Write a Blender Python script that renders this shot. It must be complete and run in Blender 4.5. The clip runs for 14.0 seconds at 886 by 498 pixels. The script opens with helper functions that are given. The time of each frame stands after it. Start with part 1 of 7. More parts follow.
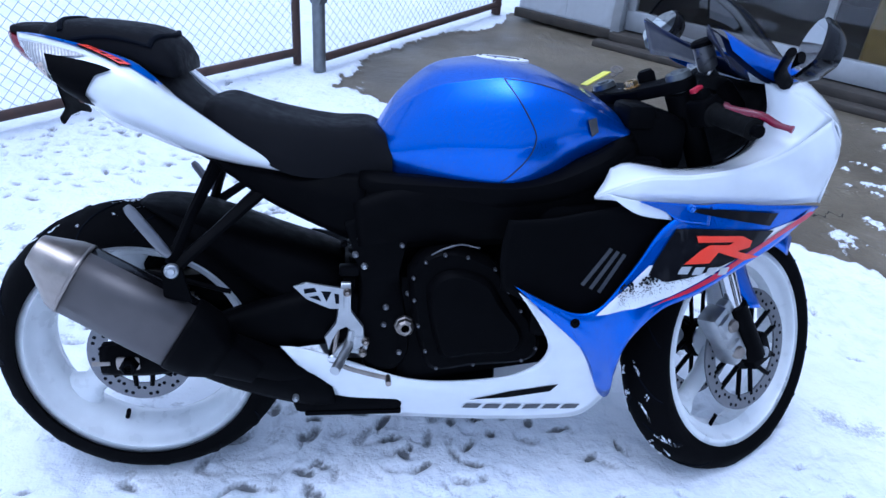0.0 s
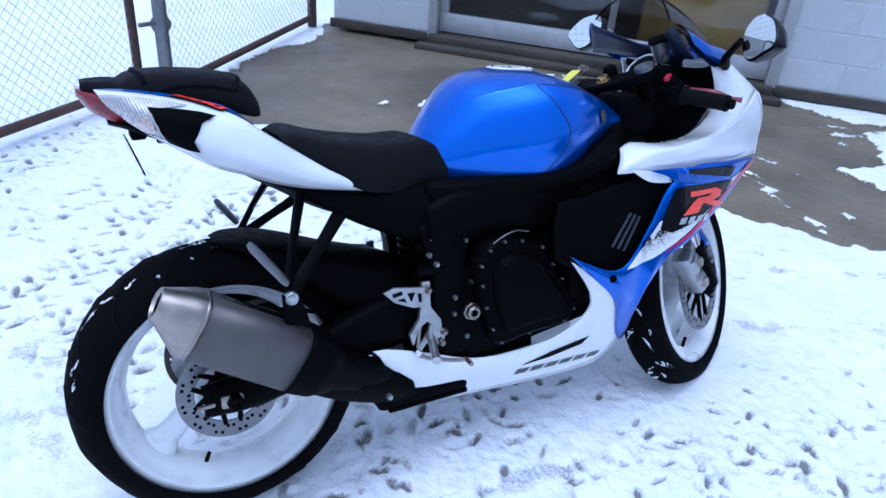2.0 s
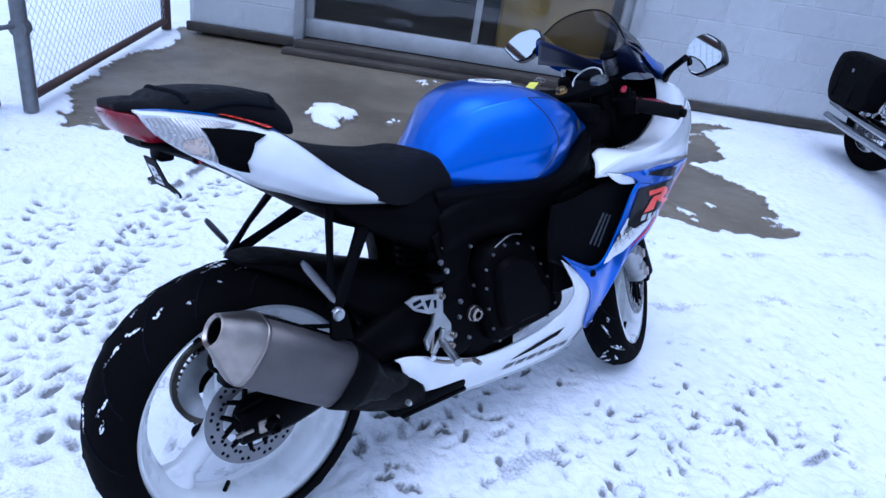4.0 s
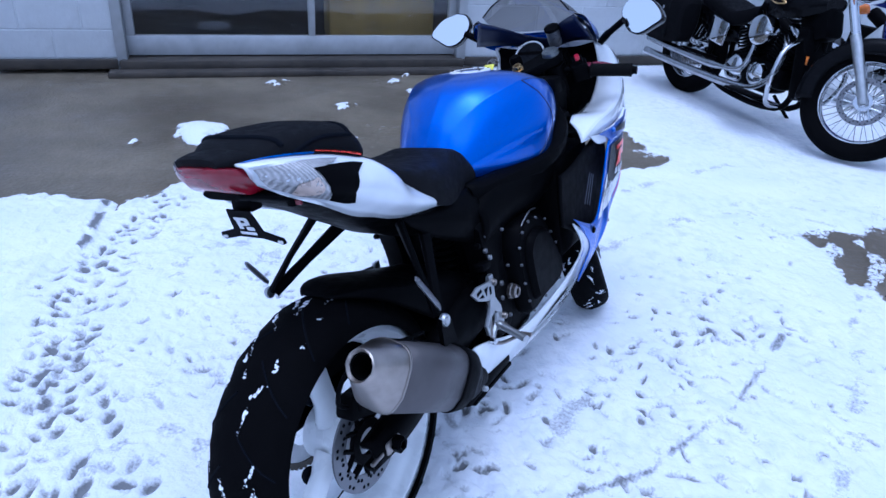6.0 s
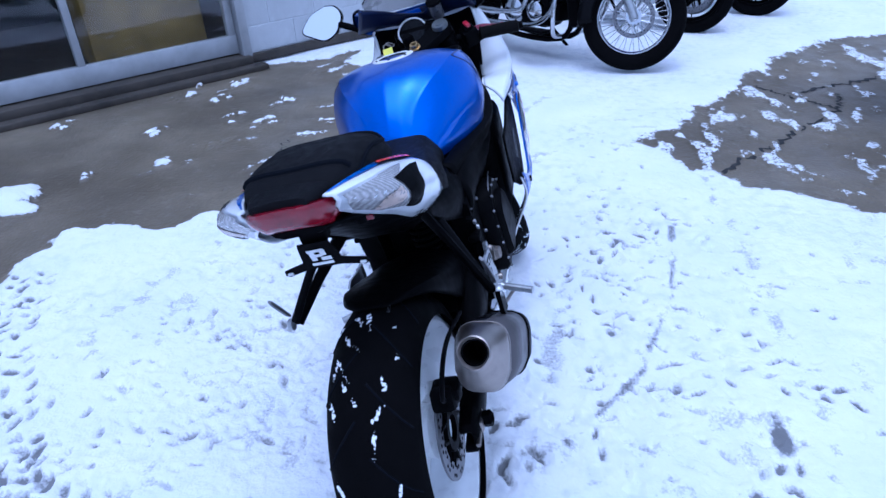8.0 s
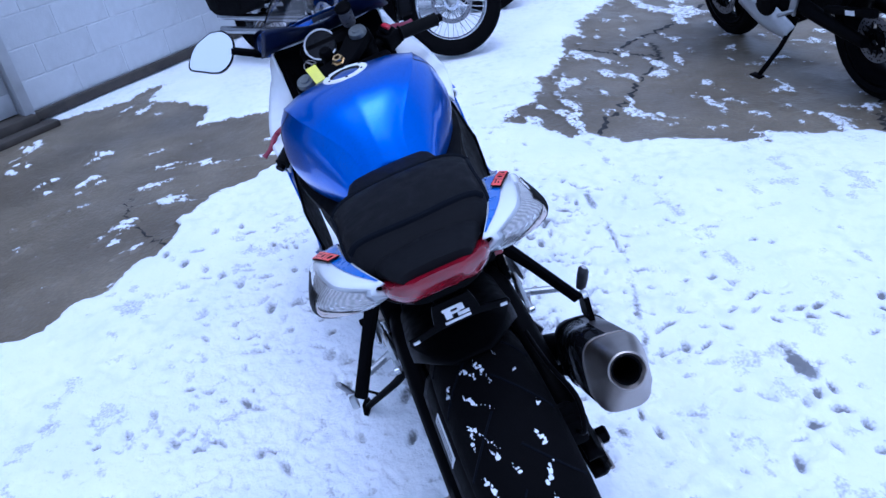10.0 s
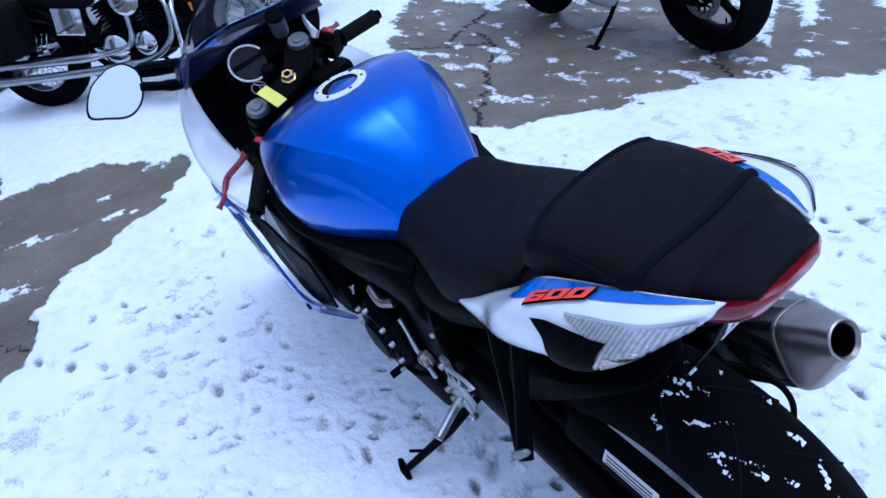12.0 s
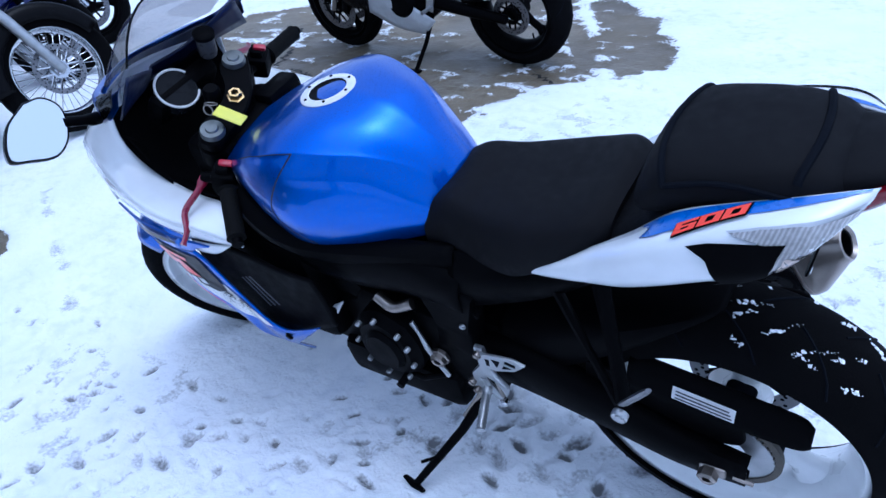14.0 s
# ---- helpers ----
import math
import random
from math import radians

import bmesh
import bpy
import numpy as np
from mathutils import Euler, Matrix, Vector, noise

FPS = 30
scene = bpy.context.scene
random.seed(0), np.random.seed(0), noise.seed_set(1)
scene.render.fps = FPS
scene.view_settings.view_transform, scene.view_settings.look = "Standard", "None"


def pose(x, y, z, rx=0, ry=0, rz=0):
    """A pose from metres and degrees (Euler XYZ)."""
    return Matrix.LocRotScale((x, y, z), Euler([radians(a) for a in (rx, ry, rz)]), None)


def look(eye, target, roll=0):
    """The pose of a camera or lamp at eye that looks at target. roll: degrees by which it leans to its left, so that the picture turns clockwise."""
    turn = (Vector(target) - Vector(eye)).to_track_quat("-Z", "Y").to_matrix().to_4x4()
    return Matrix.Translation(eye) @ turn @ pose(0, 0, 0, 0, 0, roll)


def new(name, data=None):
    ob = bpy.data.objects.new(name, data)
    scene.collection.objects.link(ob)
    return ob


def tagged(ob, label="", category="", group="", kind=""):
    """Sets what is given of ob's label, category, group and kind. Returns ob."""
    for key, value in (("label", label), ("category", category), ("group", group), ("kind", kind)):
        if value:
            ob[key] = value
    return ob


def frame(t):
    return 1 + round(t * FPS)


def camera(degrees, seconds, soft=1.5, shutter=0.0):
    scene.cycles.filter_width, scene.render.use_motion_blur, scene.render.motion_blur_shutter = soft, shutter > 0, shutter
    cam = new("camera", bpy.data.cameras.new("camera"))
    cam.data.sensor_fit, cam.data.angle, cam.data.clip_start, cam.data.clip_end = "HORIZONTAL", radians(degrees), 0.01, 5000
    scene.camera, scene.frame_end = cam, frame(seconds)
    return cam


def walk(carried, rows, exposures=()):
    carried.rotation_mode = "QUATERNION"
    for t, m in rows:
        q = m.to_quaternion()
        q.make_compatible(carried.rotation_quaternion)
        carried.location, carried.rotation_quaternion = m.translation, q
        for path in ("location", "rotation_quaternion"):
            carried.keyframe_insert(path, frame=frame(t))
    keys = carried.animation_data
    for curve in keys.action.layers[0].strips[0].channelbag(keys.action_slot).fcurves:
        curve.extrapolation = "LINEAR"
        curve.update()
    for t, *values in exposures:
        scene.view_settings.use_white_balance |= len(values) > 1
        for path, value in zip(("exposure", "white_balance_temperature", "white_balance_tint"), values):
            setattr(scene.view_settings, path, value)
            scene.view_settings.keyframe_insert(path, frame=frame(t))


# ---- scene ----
from mathutils.bvhtree import BVHTree

cam = camera(64.1, 14.0)
PATH = [
    (0, (0.475, -1.276, 1.338), (0.691, 0.427, 0.286), 4.9),
    (0.5, (0.286, -1.361, 1.360), (0.642, 0.34, 0.344), 6.8),
    (1, (0.193, -1.266, 1.341), (0.644, 0.43, 0.356), 5.8),
    (1.5, (0.061, -1.233, 1.353), (0.668, 0.414, 0.375), 6.3),
    (2, (-0.145, -1.292, 1.371), (0.655, 0.258, 0.376), 4.9),
    (2.2, (-0.184, -1.298, 1.376), (0.694, 0.218, 0.399), 5.9),
    (4.3, (-0.585, -1.082, 1.366), (0.668, 0.15, 0.412), 9.0),
    (4.5, (-0.614, -1.054, 1.36), (0.67, 0.137, 0.395), 8.7),
    (5, (-0.621, -0.893, 1.332), (0.699, 0.253, 0.36), 5.4),
    (5.5, (-0.678, -0.819, 1.348), (0.668, 0.282, 0.36), 2.9),
    (6, (-0.9, -0.747, 1.374), (0.623, 0.149, 0.437), 3.5),
    (6.5, (-1.018, -0.657, 1.383), (0.607, 0.106, 0.501), 4.1),
    (7, (-1.03, -0.513, 1.359), (0.555, 0.207, 0.374), -0.1),
    (7.5, (-1.031, -0.431, 1.39), (0.58, 0.164, 0.365), -2.7),
    (8, (-1.111, -0.282, 1.405), (0.594, 0.043, 0.411), -4.0),
    (8.2, (-1.137, -0.227, 1.411), (0.594, -0.002, 0.434), -4.4),
    (10.5, (-0.805, 0.351, 1.395), (0.833, -0.046, 0.318), -8.7),
    (11, (-0.683, 0.445, 1.373), (0.892, -0.117, 0.275), -8.7),
    (11.5, (-0.55, 0.529, 1.369), (0.994, -0.026, 0.227), -11.7),
    (12, (-0.499, 0.687, 1.377), (0.974, -0.102, 0.277), -11.0),
    (12.5, (-0.479, 0.862, 1.396), (0.893, -0.142, 0.343), -10.4),
    (13, (-0.374, 0.926, 1.361), (0.923, -0.171, 0.306), -9.8),
    (13.5, (-0.261, 0.963, 1.371), (0.922, -0.213, 0.268), -11.2),
    (14, (-0.214, 1.058, 1.364), (0.865, -0.226, 0.273), -8.9),
]
EXPOSURES = [(0, 0.47, 4750, 12), (2, 0.46, 4780, 13), (4.5, 0.32, 4680, 15), (6, 0.26, 4560, 15), (8, 0.27, 4480, 17), (10.5, 0.28, 4520, 17), (12.5, 0.29, 4620, 13), (14, 0.36, 4680, 11)]
walk(cam, [(t, look(eye, target, roll)) for t, eye, target, roll in PATH], EXPOSURES)

import functools

# ---- light ----
SUN_EL, SUN_AZ = 80.0, 255.0
world = bpy.data.worlds.new("world")
scene.world = world
world.use_nodes = True
wn = world.node_tree
sky = wn.nodes.new("ShaderNodeTexSky")
sky.sky_type, sky.sun_disc = "NISHITA", False
sky.sun_elevation, sky.sun_rotation = radians(SUN_EL), radians(SUN_AZ)
sky.air_density, sky.dust_density, sky.ozone_density = 1.0, 4.0, 1.5
background = wn.nodes["Background"]
background.inputs["Strength"].default_value = 0.15
overcast = wn.nodes.new("ShaderNodeHueSaturation")
overcast.inputs["Saturation"].default_value = 0.4
wn.links.new(sky.outputs[0], overcast.inputs["Color"])
wn.links.new(overcast.outputs[0], background.inputs["Color"])
sun = new("sun", bpy.data.lights.new("sun", "SUN"))
sun.data.energy, sun.data.angle, sun.data.color = 0.22, radians(60), (1.0, 0.95, 0.9)
sun.matrix_world = look((0, 0, 8), Vector((0, 0, 8)) - 5 * Vector((math.sin(radians(SUN_AZ)) * math.cos(radians(SUN_EL)),
                        math.cos(radians(SUN_AZ)) * math.cos(radians(SUN_EL)), math.sin(radians(SUN_EL)))))


# ---- materials ----
def mat(name, color, rough=0.5, metal=0.0, coat=0.0, vary=0.12, scale=30.0, bump=0.0, bump_scale=200.0, grime=0.0, random_tint=0.0):
    """A surface with colour variation at two scales, uneven roughness and fine relief."""
    m = bpy.data.materials.new(name)
    m.use_nodes = True
    nt = m.node_tree
    b = nt.nodes["Principled BSDF"]
    co = nt.nodes.new("ShaderNodeTexCoord")
    n1 = nt.nodes.new("ShaderNodeTexNoise")
    n1.inputs["Scale"].default_value, n1.inputs["Detail"].default_value = scale, 6
    n2 = nt.nodes.new("ShaderNodeTexNoise")
    n2.inputs["Scale"].default_value, n2.inputs["Detail"].default_value = scale / 8, 3
    for n in (n1, n2):
        nt.links.new(co.outputs["Object"], n.inputs["Vector"])
    add = nt.nodes.new("ShaderNodeMath")
    add.operation = "ADD"
    nt.links.new(n1.outputs["Fac"], add.inputs[0])
    nt.links.new(n2.outputs["Fac"], add.inputs[1])
    ramp = nt.nodes.new("ShaderNodeMapRange")
    ramp.inputs["From Min"].default_value, ramp.inputs["From Max"].default_value = 0.7, 1.3
    ramp.inputs["To Min"].default_value, ramp.inputs["To Max"].default_value = 1 - vary, 1 + vary
    nt.links.new(add.outputs[0], ramp.inputs["Value"])
    mul = nt.nodes.new("ShaderNodeVectorMath")
    mul.operation = "SCALE"
    mul.inputs[0].default_value = color[:3]
    nt.links.new(ramp.outputs[0], mul.inputs["Scale"])
    out = mul.outputs[0]
    if random_tint:
        info = nt.nodes.new("ShaderNodeObjectInfo")
        r2 = nt.nodes.new("ShaderNodeMapRange")
        r2.inputs["To Min"].default_value, r2.inputs["To Max"].default_value = 1 - random_tint, 1 + random_tint
        nt.links.new(info.outputs["Random"], r2.inputs["Value"])
        m2 = nt.nodes.new("ShaderNodeVectorMath")
        m2.operation = "SCALE"
        nt.links.new(out, m2.inputs[0])
        nt.links.new(r2.outputs[0], m2.inputs["Scale"])
        out = m2.outputs[0]
    if grime:
        g = nt.nodes.new("ShaderNodeTexNoise")
        g.inputs["Scale"].default_value, g.inputs["Detail"].default_value = 7, 8
        nt.links.new(co.outputs["Object"], g.inputs["Vector"])
        gr = nt.nodes.new("ShaderNodeMapRange")
        gr.inputs["From Min"].default_value, gr.inputs["From Max"].default_value = 0.5, 0.7
        gr.inputs["To Max"].default_value = grime
        nt.links.new(g.outputs["Fac"], gr.inputs["Value"])
        mix = nt.nodes.new("ShaderNodeMix")
        mix.data_type = "RGBA"
        mix.inputs["B"].default_value = (0.12, 0.1, 0.08, 1)
        nt.links.new(gr.outputs[0], mix.inputs["Factor"])
        nt.links.new(out, mix.inputs["A"])
        out = mix.outputs["Result"]
    nt.links.new(out, b.inputs["Base Color"])
    rr = nt.nodes.new("ShaderNodeMapRange")
    rr.inputs["From Min"].default_value, rr.inputs["From Max"].default_value = 0.3, 0.7
    rr.inputs["To Min"].default_value, rr.inputs["To Max"].default_value = max(rough * 0.8, 0.0), min(rough * 1.2, 1)
    nt.links.new(n1.outputs["Fac"], rr.inputs["Value"])
    nt.links.new(rr.outputs[0], b.inputs["Roughness"])
    b.inputs["Metallic"].default_value = metal
    b.inputs["Specular IOR Level"].default_value = 0.025 if max(color) < 0.005 else 0.05 if max(color) < 0.012 else 0.5
    b.inputs["Coat Weight"].default_value, b.inputs["Coat Roughness"].default_value = coat, 0.04
    if bump:
        bn = nt.nodes.new("ShaderNodeTexNoise")
        bn.inputs["Scale"].default_value, bn.inputs["Detail"].default_value = bump_scale, 4
        nt.links.new(co.outputs["Object"], bn.inputs["Vector"])
        bu = nt.nodes.new("ShaderNodeBump")
        bu.inputs["Strength"].default_value, bu.inputs["Distance"].default_value = bump, 0.002
        nt.links.new(bn.outputs["Fac"], bu.inputs["Height"])
        nt.links.new(bu.outputs[0], b.inputs["Normal"])
    return m


def glassy(name, color, rough=0.02, alpha=1.0, ior=1.45):
    m = bpy.data.materials.new(name)
    m.use_nodes = True
    b = m.node_tree.nodes["Principled BSDF"]
    b.inputs["Base Color"].default_value = (*color, 1)
    b.inputs["Roughness"].default_value = rough
    b.inputs["Transmission Weight"].default_value = alpha
    b.inputs["IOR"].default_value = ior
    return m


def thin_screen(name, color):
    """A thin tinted sheet: clear through, with a gloss that grows at grazing angles."""
    m = bpy.data.materials.new(name)
    m.use_nodes = True
    nt = m.node_tree
    clear, gloss, mixed, edge = (nt.nodes.new("ShaderNode" + k) for k in ("BsdfTransparent", "BsdfGlossy", "MixShader", "LayerWeight"))
    clear.inputs["Color"].default_value = (*color, 1)
    gloss.inputs["Roughness"].default_value = 0.03
    edge.inputs["Blend"].default_value = 0.25
    weak = nt.nodes.new("ShaderNodeMath")
    weak.operation = "MULTIPLY"
    weak.inputs[1].default_value = 0.42
    nt.links.new(edge.outputs["Facing"], weak.inputs[0])
    nt.links.new(weak.outputs[0], mixed.inputs[0])
    nt.links.new(clear.outputs[0], mixed.inputs[1])
    nt.links.new(gloss.outputs[0], mixed.inputs[2])
    nt.links.new(mixed.outputs[0], nt.nodes["Material Output"].inputs["Surface"])
    return m


BLUE = mat("blue_metallic_paint", (0.006, 0.102, 0.58), 0.31, 0.82, 0.7, 0.05, 600)
BLUE_PLAIN = mat("blue_paint", (0.02, 0.13, 0.55), 0.3, 0.15, 0.8, 0.05, 60)
NAVY = mat("dark_blue_paint", (0.0025, 0.006, 0.030), 0.4, 0.0, 0.08, 0.06, 60)
WHITE = mat("white_paint", (0.78, 0.8, 0.82), 0.22, 0.0, 0.9, 0.04, 25)
WHITE_RIM = mat("white_rim_paint", (0.76, 0.78, 0.79), 0.3, 0.0, 0.4, 0.08, 20)
RED = mat("red_paint", (0.20, 0.006, 0.030), 0.3, 0.0, 0.5, 0.08, 40)
DECAL_RED = mat("red_sticker", (0.85, 0.05, 0.02), 0.35, 0.0, 0.4, 0.05, 40)
BLACK_DECAL = mat("black_sticker", (0.006, 0.006, 0.008), 0.35, 0.0, 0.3, 0.2, 90)
GREY_DECAL = mat("dark_grey_sticker", (0.045, 0.048, 0.055), 0.4, 0.0, 0.3, 0.2, 90)
SILVER_DECAL = mat("silver_sticker", (0.5, 0.52, 0.55), 0.35, 0.3, 0.3, 0.1, 60)
BLACK_PLASTIC = mat("black_plastic", (0.002, 0.002, 0.0025), 0.5, 0.0, 0.0, 0.2, 40, 0.15, 400)
BLACK_GLOSS = mat("gloss_black_paint", (0.004, 0.004, 0.005), 0.25, 0.0, 0.3, 0.15, 30)
BLACK_METAL = mat("black_coated_metal", (0.002, 0.002, 0.0025), 0.45, 0.0, 0.0, 0.25, 30, 0.2, 250)
# Near-black for grooves and holes: their inner shade is put into the colour.
DARK_GAP = mat("dark_seam", (0.004, 0.005, 0.008), 0.8)
VINYL = mat("black_seat_vinyl", (0.0072, 0.0072, 0.0085), 0.55, 0.0, 0.0, 0.12, 50, 0.5, 900)
RUBBER = mat("tyre_rubber", (0.003, 0.003, 0.0035), 0.75, 0.0, 0.0, 0.3, 25, 0.4, 300)
GRIP = mat("grip_rubber", (0.006, 0.006, 0.006), 0.75, 0.0, 0.0, 0.2, 60, 0.6, 500)
ALU = mat("cast_aluminium", (0.44, 0.45, 0.46), 0.36, 0.9, 0.0, 0.15, 40, 0.2, 300)
STEEL = mat("brushed_steel", (0.32, 0.285, 0.255), 0.36, 1.0, 0.0, 0.2, 40, 0.1, 300)
DISC = mat("brake_disc_steel", (0.20, 0.20, 0.21), 0.42, 0.9, 0.0, 0.15, 50, 0.1, 300)
TITAN = mat("grey_titanium", (0.105, 0.096, 0.095), 0.45, 0.7, 0.0, 0.12, 30, 0.15, 500)
FORK_CAP = mat("grey_anodised_cap", (0.13, 0.14, 0.14), 0.4, 0.6, 0.0, 0.2, 60)
CHROME = mat("chrome", (0.60, 0.61, 0.63), 0.08, 1.0, 0.0, 0.04, 30)
GOLD = mat("gold_nut", (0.65, 0.45, 0.2), 0.3, 1.0, 0.0, 0.1, 60)
BRASS_CHAIN = mat("oiled_chain", (0.1, 0.09, 0.075), 0.5, 0.8, 0.0, 0.3, 60)
SMOKY = mat("smoky_plastic", (0.06, 0.06, 0.065), 0.3, 0.0, 0.3, 0.2, 80)
CRIMSON = mat("crimson_sticker", (0.50, 0.008, 0.045), 0.35, 0.0, 0.4, 0.05, 40)
YELLOW = mat("yellow_plastic_tag", (0.75, 0.7, 0.08), 0.5, 0.0, 0.0, 0.08, 50)
SWITCH_RED = mat("red_switch_plastic", (0.38, 0.008, 0.03), 0.4)
AMBER = mat("amber_reflector", (0.75, 0.2, 0.02), 0.25, 0.0, 0.4)
AMBER_DIM = mat("amber_bulb", (0.46, 0.37, 0.31), 0.3, 0.2, 0.6, 0.3, 60)


def ribbed(m, period, low, high):
    """Moulded ribs across a lens: bands of tint and relief."""
    nt = m.node_tree
    b = nt.nodes["Principled BSDF"]
    wave = nt.nodes.new("ShaderNodeTexWave")
    wave.bands_direction = "X"
    wave.inputs["Scale"].default_value, wave.inputs["Distortion"].default_value = math.pi / (10 * period), 1.2
    co = nt.nodes.new("ShaderNodeTexCoord")
    lean = nt.nodes.new("ShaderNodeMapping")
    lean.inputs["Rotation"].default_value = (0, radians(20), 0)
    nt.links.new(co.outputs["Object"], lean.inputs["Vector"])
    nt.links.new(lean.outputs[0], wave.inputs["Vector"])
    ramp = nt.nodes.new("ShaderNodeMapRange")
    ramp.inputs["To Min"].default_value, ramp.inputs["To Max"].default_value = low, high
    nt.links.new(wave.outputs["Fac"], ramp.inputs["Value"])
    tint = nt.nodes.new("ShaderNodeVectorMath")
    tint.operation = "SCALE"
    nt.links.new(b.inputs["Base Color"].links[0].from_socket, tint.inputs[0])
    nt.links.new(ramp.outputs[0], tint.inputs["Scale"])
    nt.links.new(tint.outputs[0], b.inputs["Base Color"])
    bump = nt.nodes.new("ShaderNodeBump")
    bump.inputs["Strength"].default_value, bump.inputs["Distance"].default_value = 0.5, 0.0012
    nt.links.new(wave.outputs["Fac"], bump.inputs["Height"])
    nt.links.new(bump.outputs[0], b.inputs["Normal"])
    return m


RIBBED_LENS = ribbed(mat("ribbed_lens_plastic", (0.40, 0.39, 0.385), 0.2, 0.3, 0.5, 0.25, 160), 0.0052, 0.72, 1.18)
RED_LENS = mat("red_lens_plastic", (0.15, 0.002, 0.010), 0.2, 0.0, 0.3, 0.35, 40)
MIRROR = mat("mirror_glass", (0.88, 0.9, 0.92), 0.02, 1.0, 0.0, 0.0, 5)
SMOKE = thin_screen("smoked_screen", (0.5, 0.48, 0.47))
GAUGE_GLASS = mat("gauge_glass", (0.008, 0.009, 0.0115), 0.3, 0.0, 0.0)
LABEL = mat("white_label", (0.7, 0.7, 0.7), 0.6, 0.0, 0.0, 0.08, 80)
SNOW_BIT = mat("packed_snow", (0.86, 0.88, 0.92), 0.8, 0.0, 0.0, 0.06, 90, 0.8, 300)


# ---- mesh helpers ----
def part(name, bm, material, parent, label="", smooth=40.0, solid=0.0, bevel=0.0):
    """One mesh object out of a bmesh, under a thing or a part."""
    me = bpy.data.meshes.new(name)
    bm.normal_update()
    bm.to_mesh(me)
    bm.free()
    for m in material if isinstance(material, (list, tuple)) else (material,):
        me.materials.append(m)
    if smooth:
        for p in me.polygons:
            p.use_smooth = True
        me.set_sharp_from_angle(angle=radians(smooth))
    ob = new(name, me)
    if solid:
        mod = ob.modifiers.new("thickness", "SOLIDIFY")
        mod.thickness, mod.offset = solid, 0.0
    if bevel:
        mod = ob.modifiers.new("edge", "BEVEL")
        mod.width, mod.segments, mod.limit_method, mod.angle_limit = bevel, 2, "ANGLE", radians(35)
    if parent:
        ob.parent = parent
    if label:
        tagged(ob, label)
    return ob


def thing(name, m, label, category, group="", kind=""):
    ob = new(name)
    ob.empty_display_size = 0.1
    ob.matrix_basis = m
    return tagged(ob, label, category, group, kind)


def catmull(pts, n):
    """n + 1 points along a smooth curve through the control points."""
    p = [Vector(q) for q in pts]
    if len(p) == 2:
        return [p[0].lerp(p[1], i / n) for i in range(n + 1)]
    p = [2 * p[0] - p[1]] + p + [2 * p[-1] - p[-2]]
    out = []
    for i in range(n + 1):
        s = i / n * (len(p) - 3)
        k = min(int(s), len(p) - 4)
        t = s - k
        a, b, c, d = p[k:k + 4]
        out.append(0.5 * (2 * b + (c - a) * t + (2 * a - 5 * b + 4 * c - d) * t * t + (3 * b - a - 3 * c + d) * t ** 3))
    return out


def grid_mesh(rows, close_u=False, close_v=False, caps=False):
    bm = bmesh.new()
    vs = [[bm.verts.new(p) for p in row] for row in rows]
    nu, nv = len(rows), len(rows[0])
    for i in range(nu if close_u else nu - 1):
        for j in range(nv if close_v else nv - 1):
            q = (vs[i][j], vs[(i + 1) % nu][j], vs[(i + 1) % nu][(j + 1) % nv], vs[i][(j + 1) % nv])
            bm.faces.new(q)
    if caps:
        bm.faces.new(vs[0])
        bm.faces.new(list(reversed(vs[-1])))
    bmesh.ops.recalc_face_normals(bm, faces=bm.faces)
    return bm


def surf(ribs, nu=24, nv=10):
    """A smooth sheet through ribs of control points."""
    rows = [catmull(r, nv) for r in ribs]
    cols = [catmull([r[j] for r in rows], nu) for j in range(nv + 1)]
    return grid_mesh([[cols[j][i] for j in range(nv + 1)] for i in range(nu + 1)])


def body(sections, nu=28, nv=12):
    """A closed form, alike on both sides, through half rings (x, [(y, z) from the lower edge to the top]) along x."""
    halves = [[Vector((x, y, z)) for y, z in half] for x, half in sections]
    rows = [catmull(h, nv) for h in halves]
    cols = [catmull([r[j] for r in rows], nu) for j in range(nv + 1)]
    rings = []
    for i in range(nu + 1):
        half = [cols[j][i] for j in range(nv + 1)]
        rings.append(half + [Vector((p.x, -p.y, p.z)) for p in reversed(half[:-1])])
    return grid_mesh(rings, close_v=True, caps=True)


def tube(path, radius, n=10, caps=True, flat=1.0):
    """A round bar along a path; radius a number, or one for each point."""
    pts = [Vector(p) for p in path]
    rad = radius if isinstance(radius, (list, tuple)) else [radius] * len(pts)
    rings, side = [], None
    for i, p in enumerate(pts):
        d = (pts[min(i + 1, len(pts) - 1)] - pts[max(i - 1, 0)]).normalized()
        side = (side - side.dot(d) * d) if side else d.orthogonal()
        if side.length < 1e-5:
            side = d.orthogonal()
        side.normalize()
        up = d.cross(side)
        rings.append([p + rad[i] * (math.cos(a) * side + flat * math.sin(a) * up) for a in (2 * math.pi * k / n for k in range(n))])
    return grid_mesh(rings, close_v=True, caps=caps)


def lathe(profile, n=48, axis="y", closed=False):
    """A form turned round an axis; profile of (radius, along)."""
    rows = []
    for k in range(n):
        a = 2 * math.pi * k / n
        c, s = math.cos(a), math.sin(a)
        rows.append([Vector((r * c, h, r * s)) if axis == "y" else Vector((r * c, r * s, h)) if axis == "z" else Vector((h, r * c, r * s)) for r, h in profile])
    return grid_mesh(rows, close_u=True, close_v=closed)


def moved(bm, m):
    bmesh.ops.transform(bm, matrix=m, verts=bm.verts)
    return bm


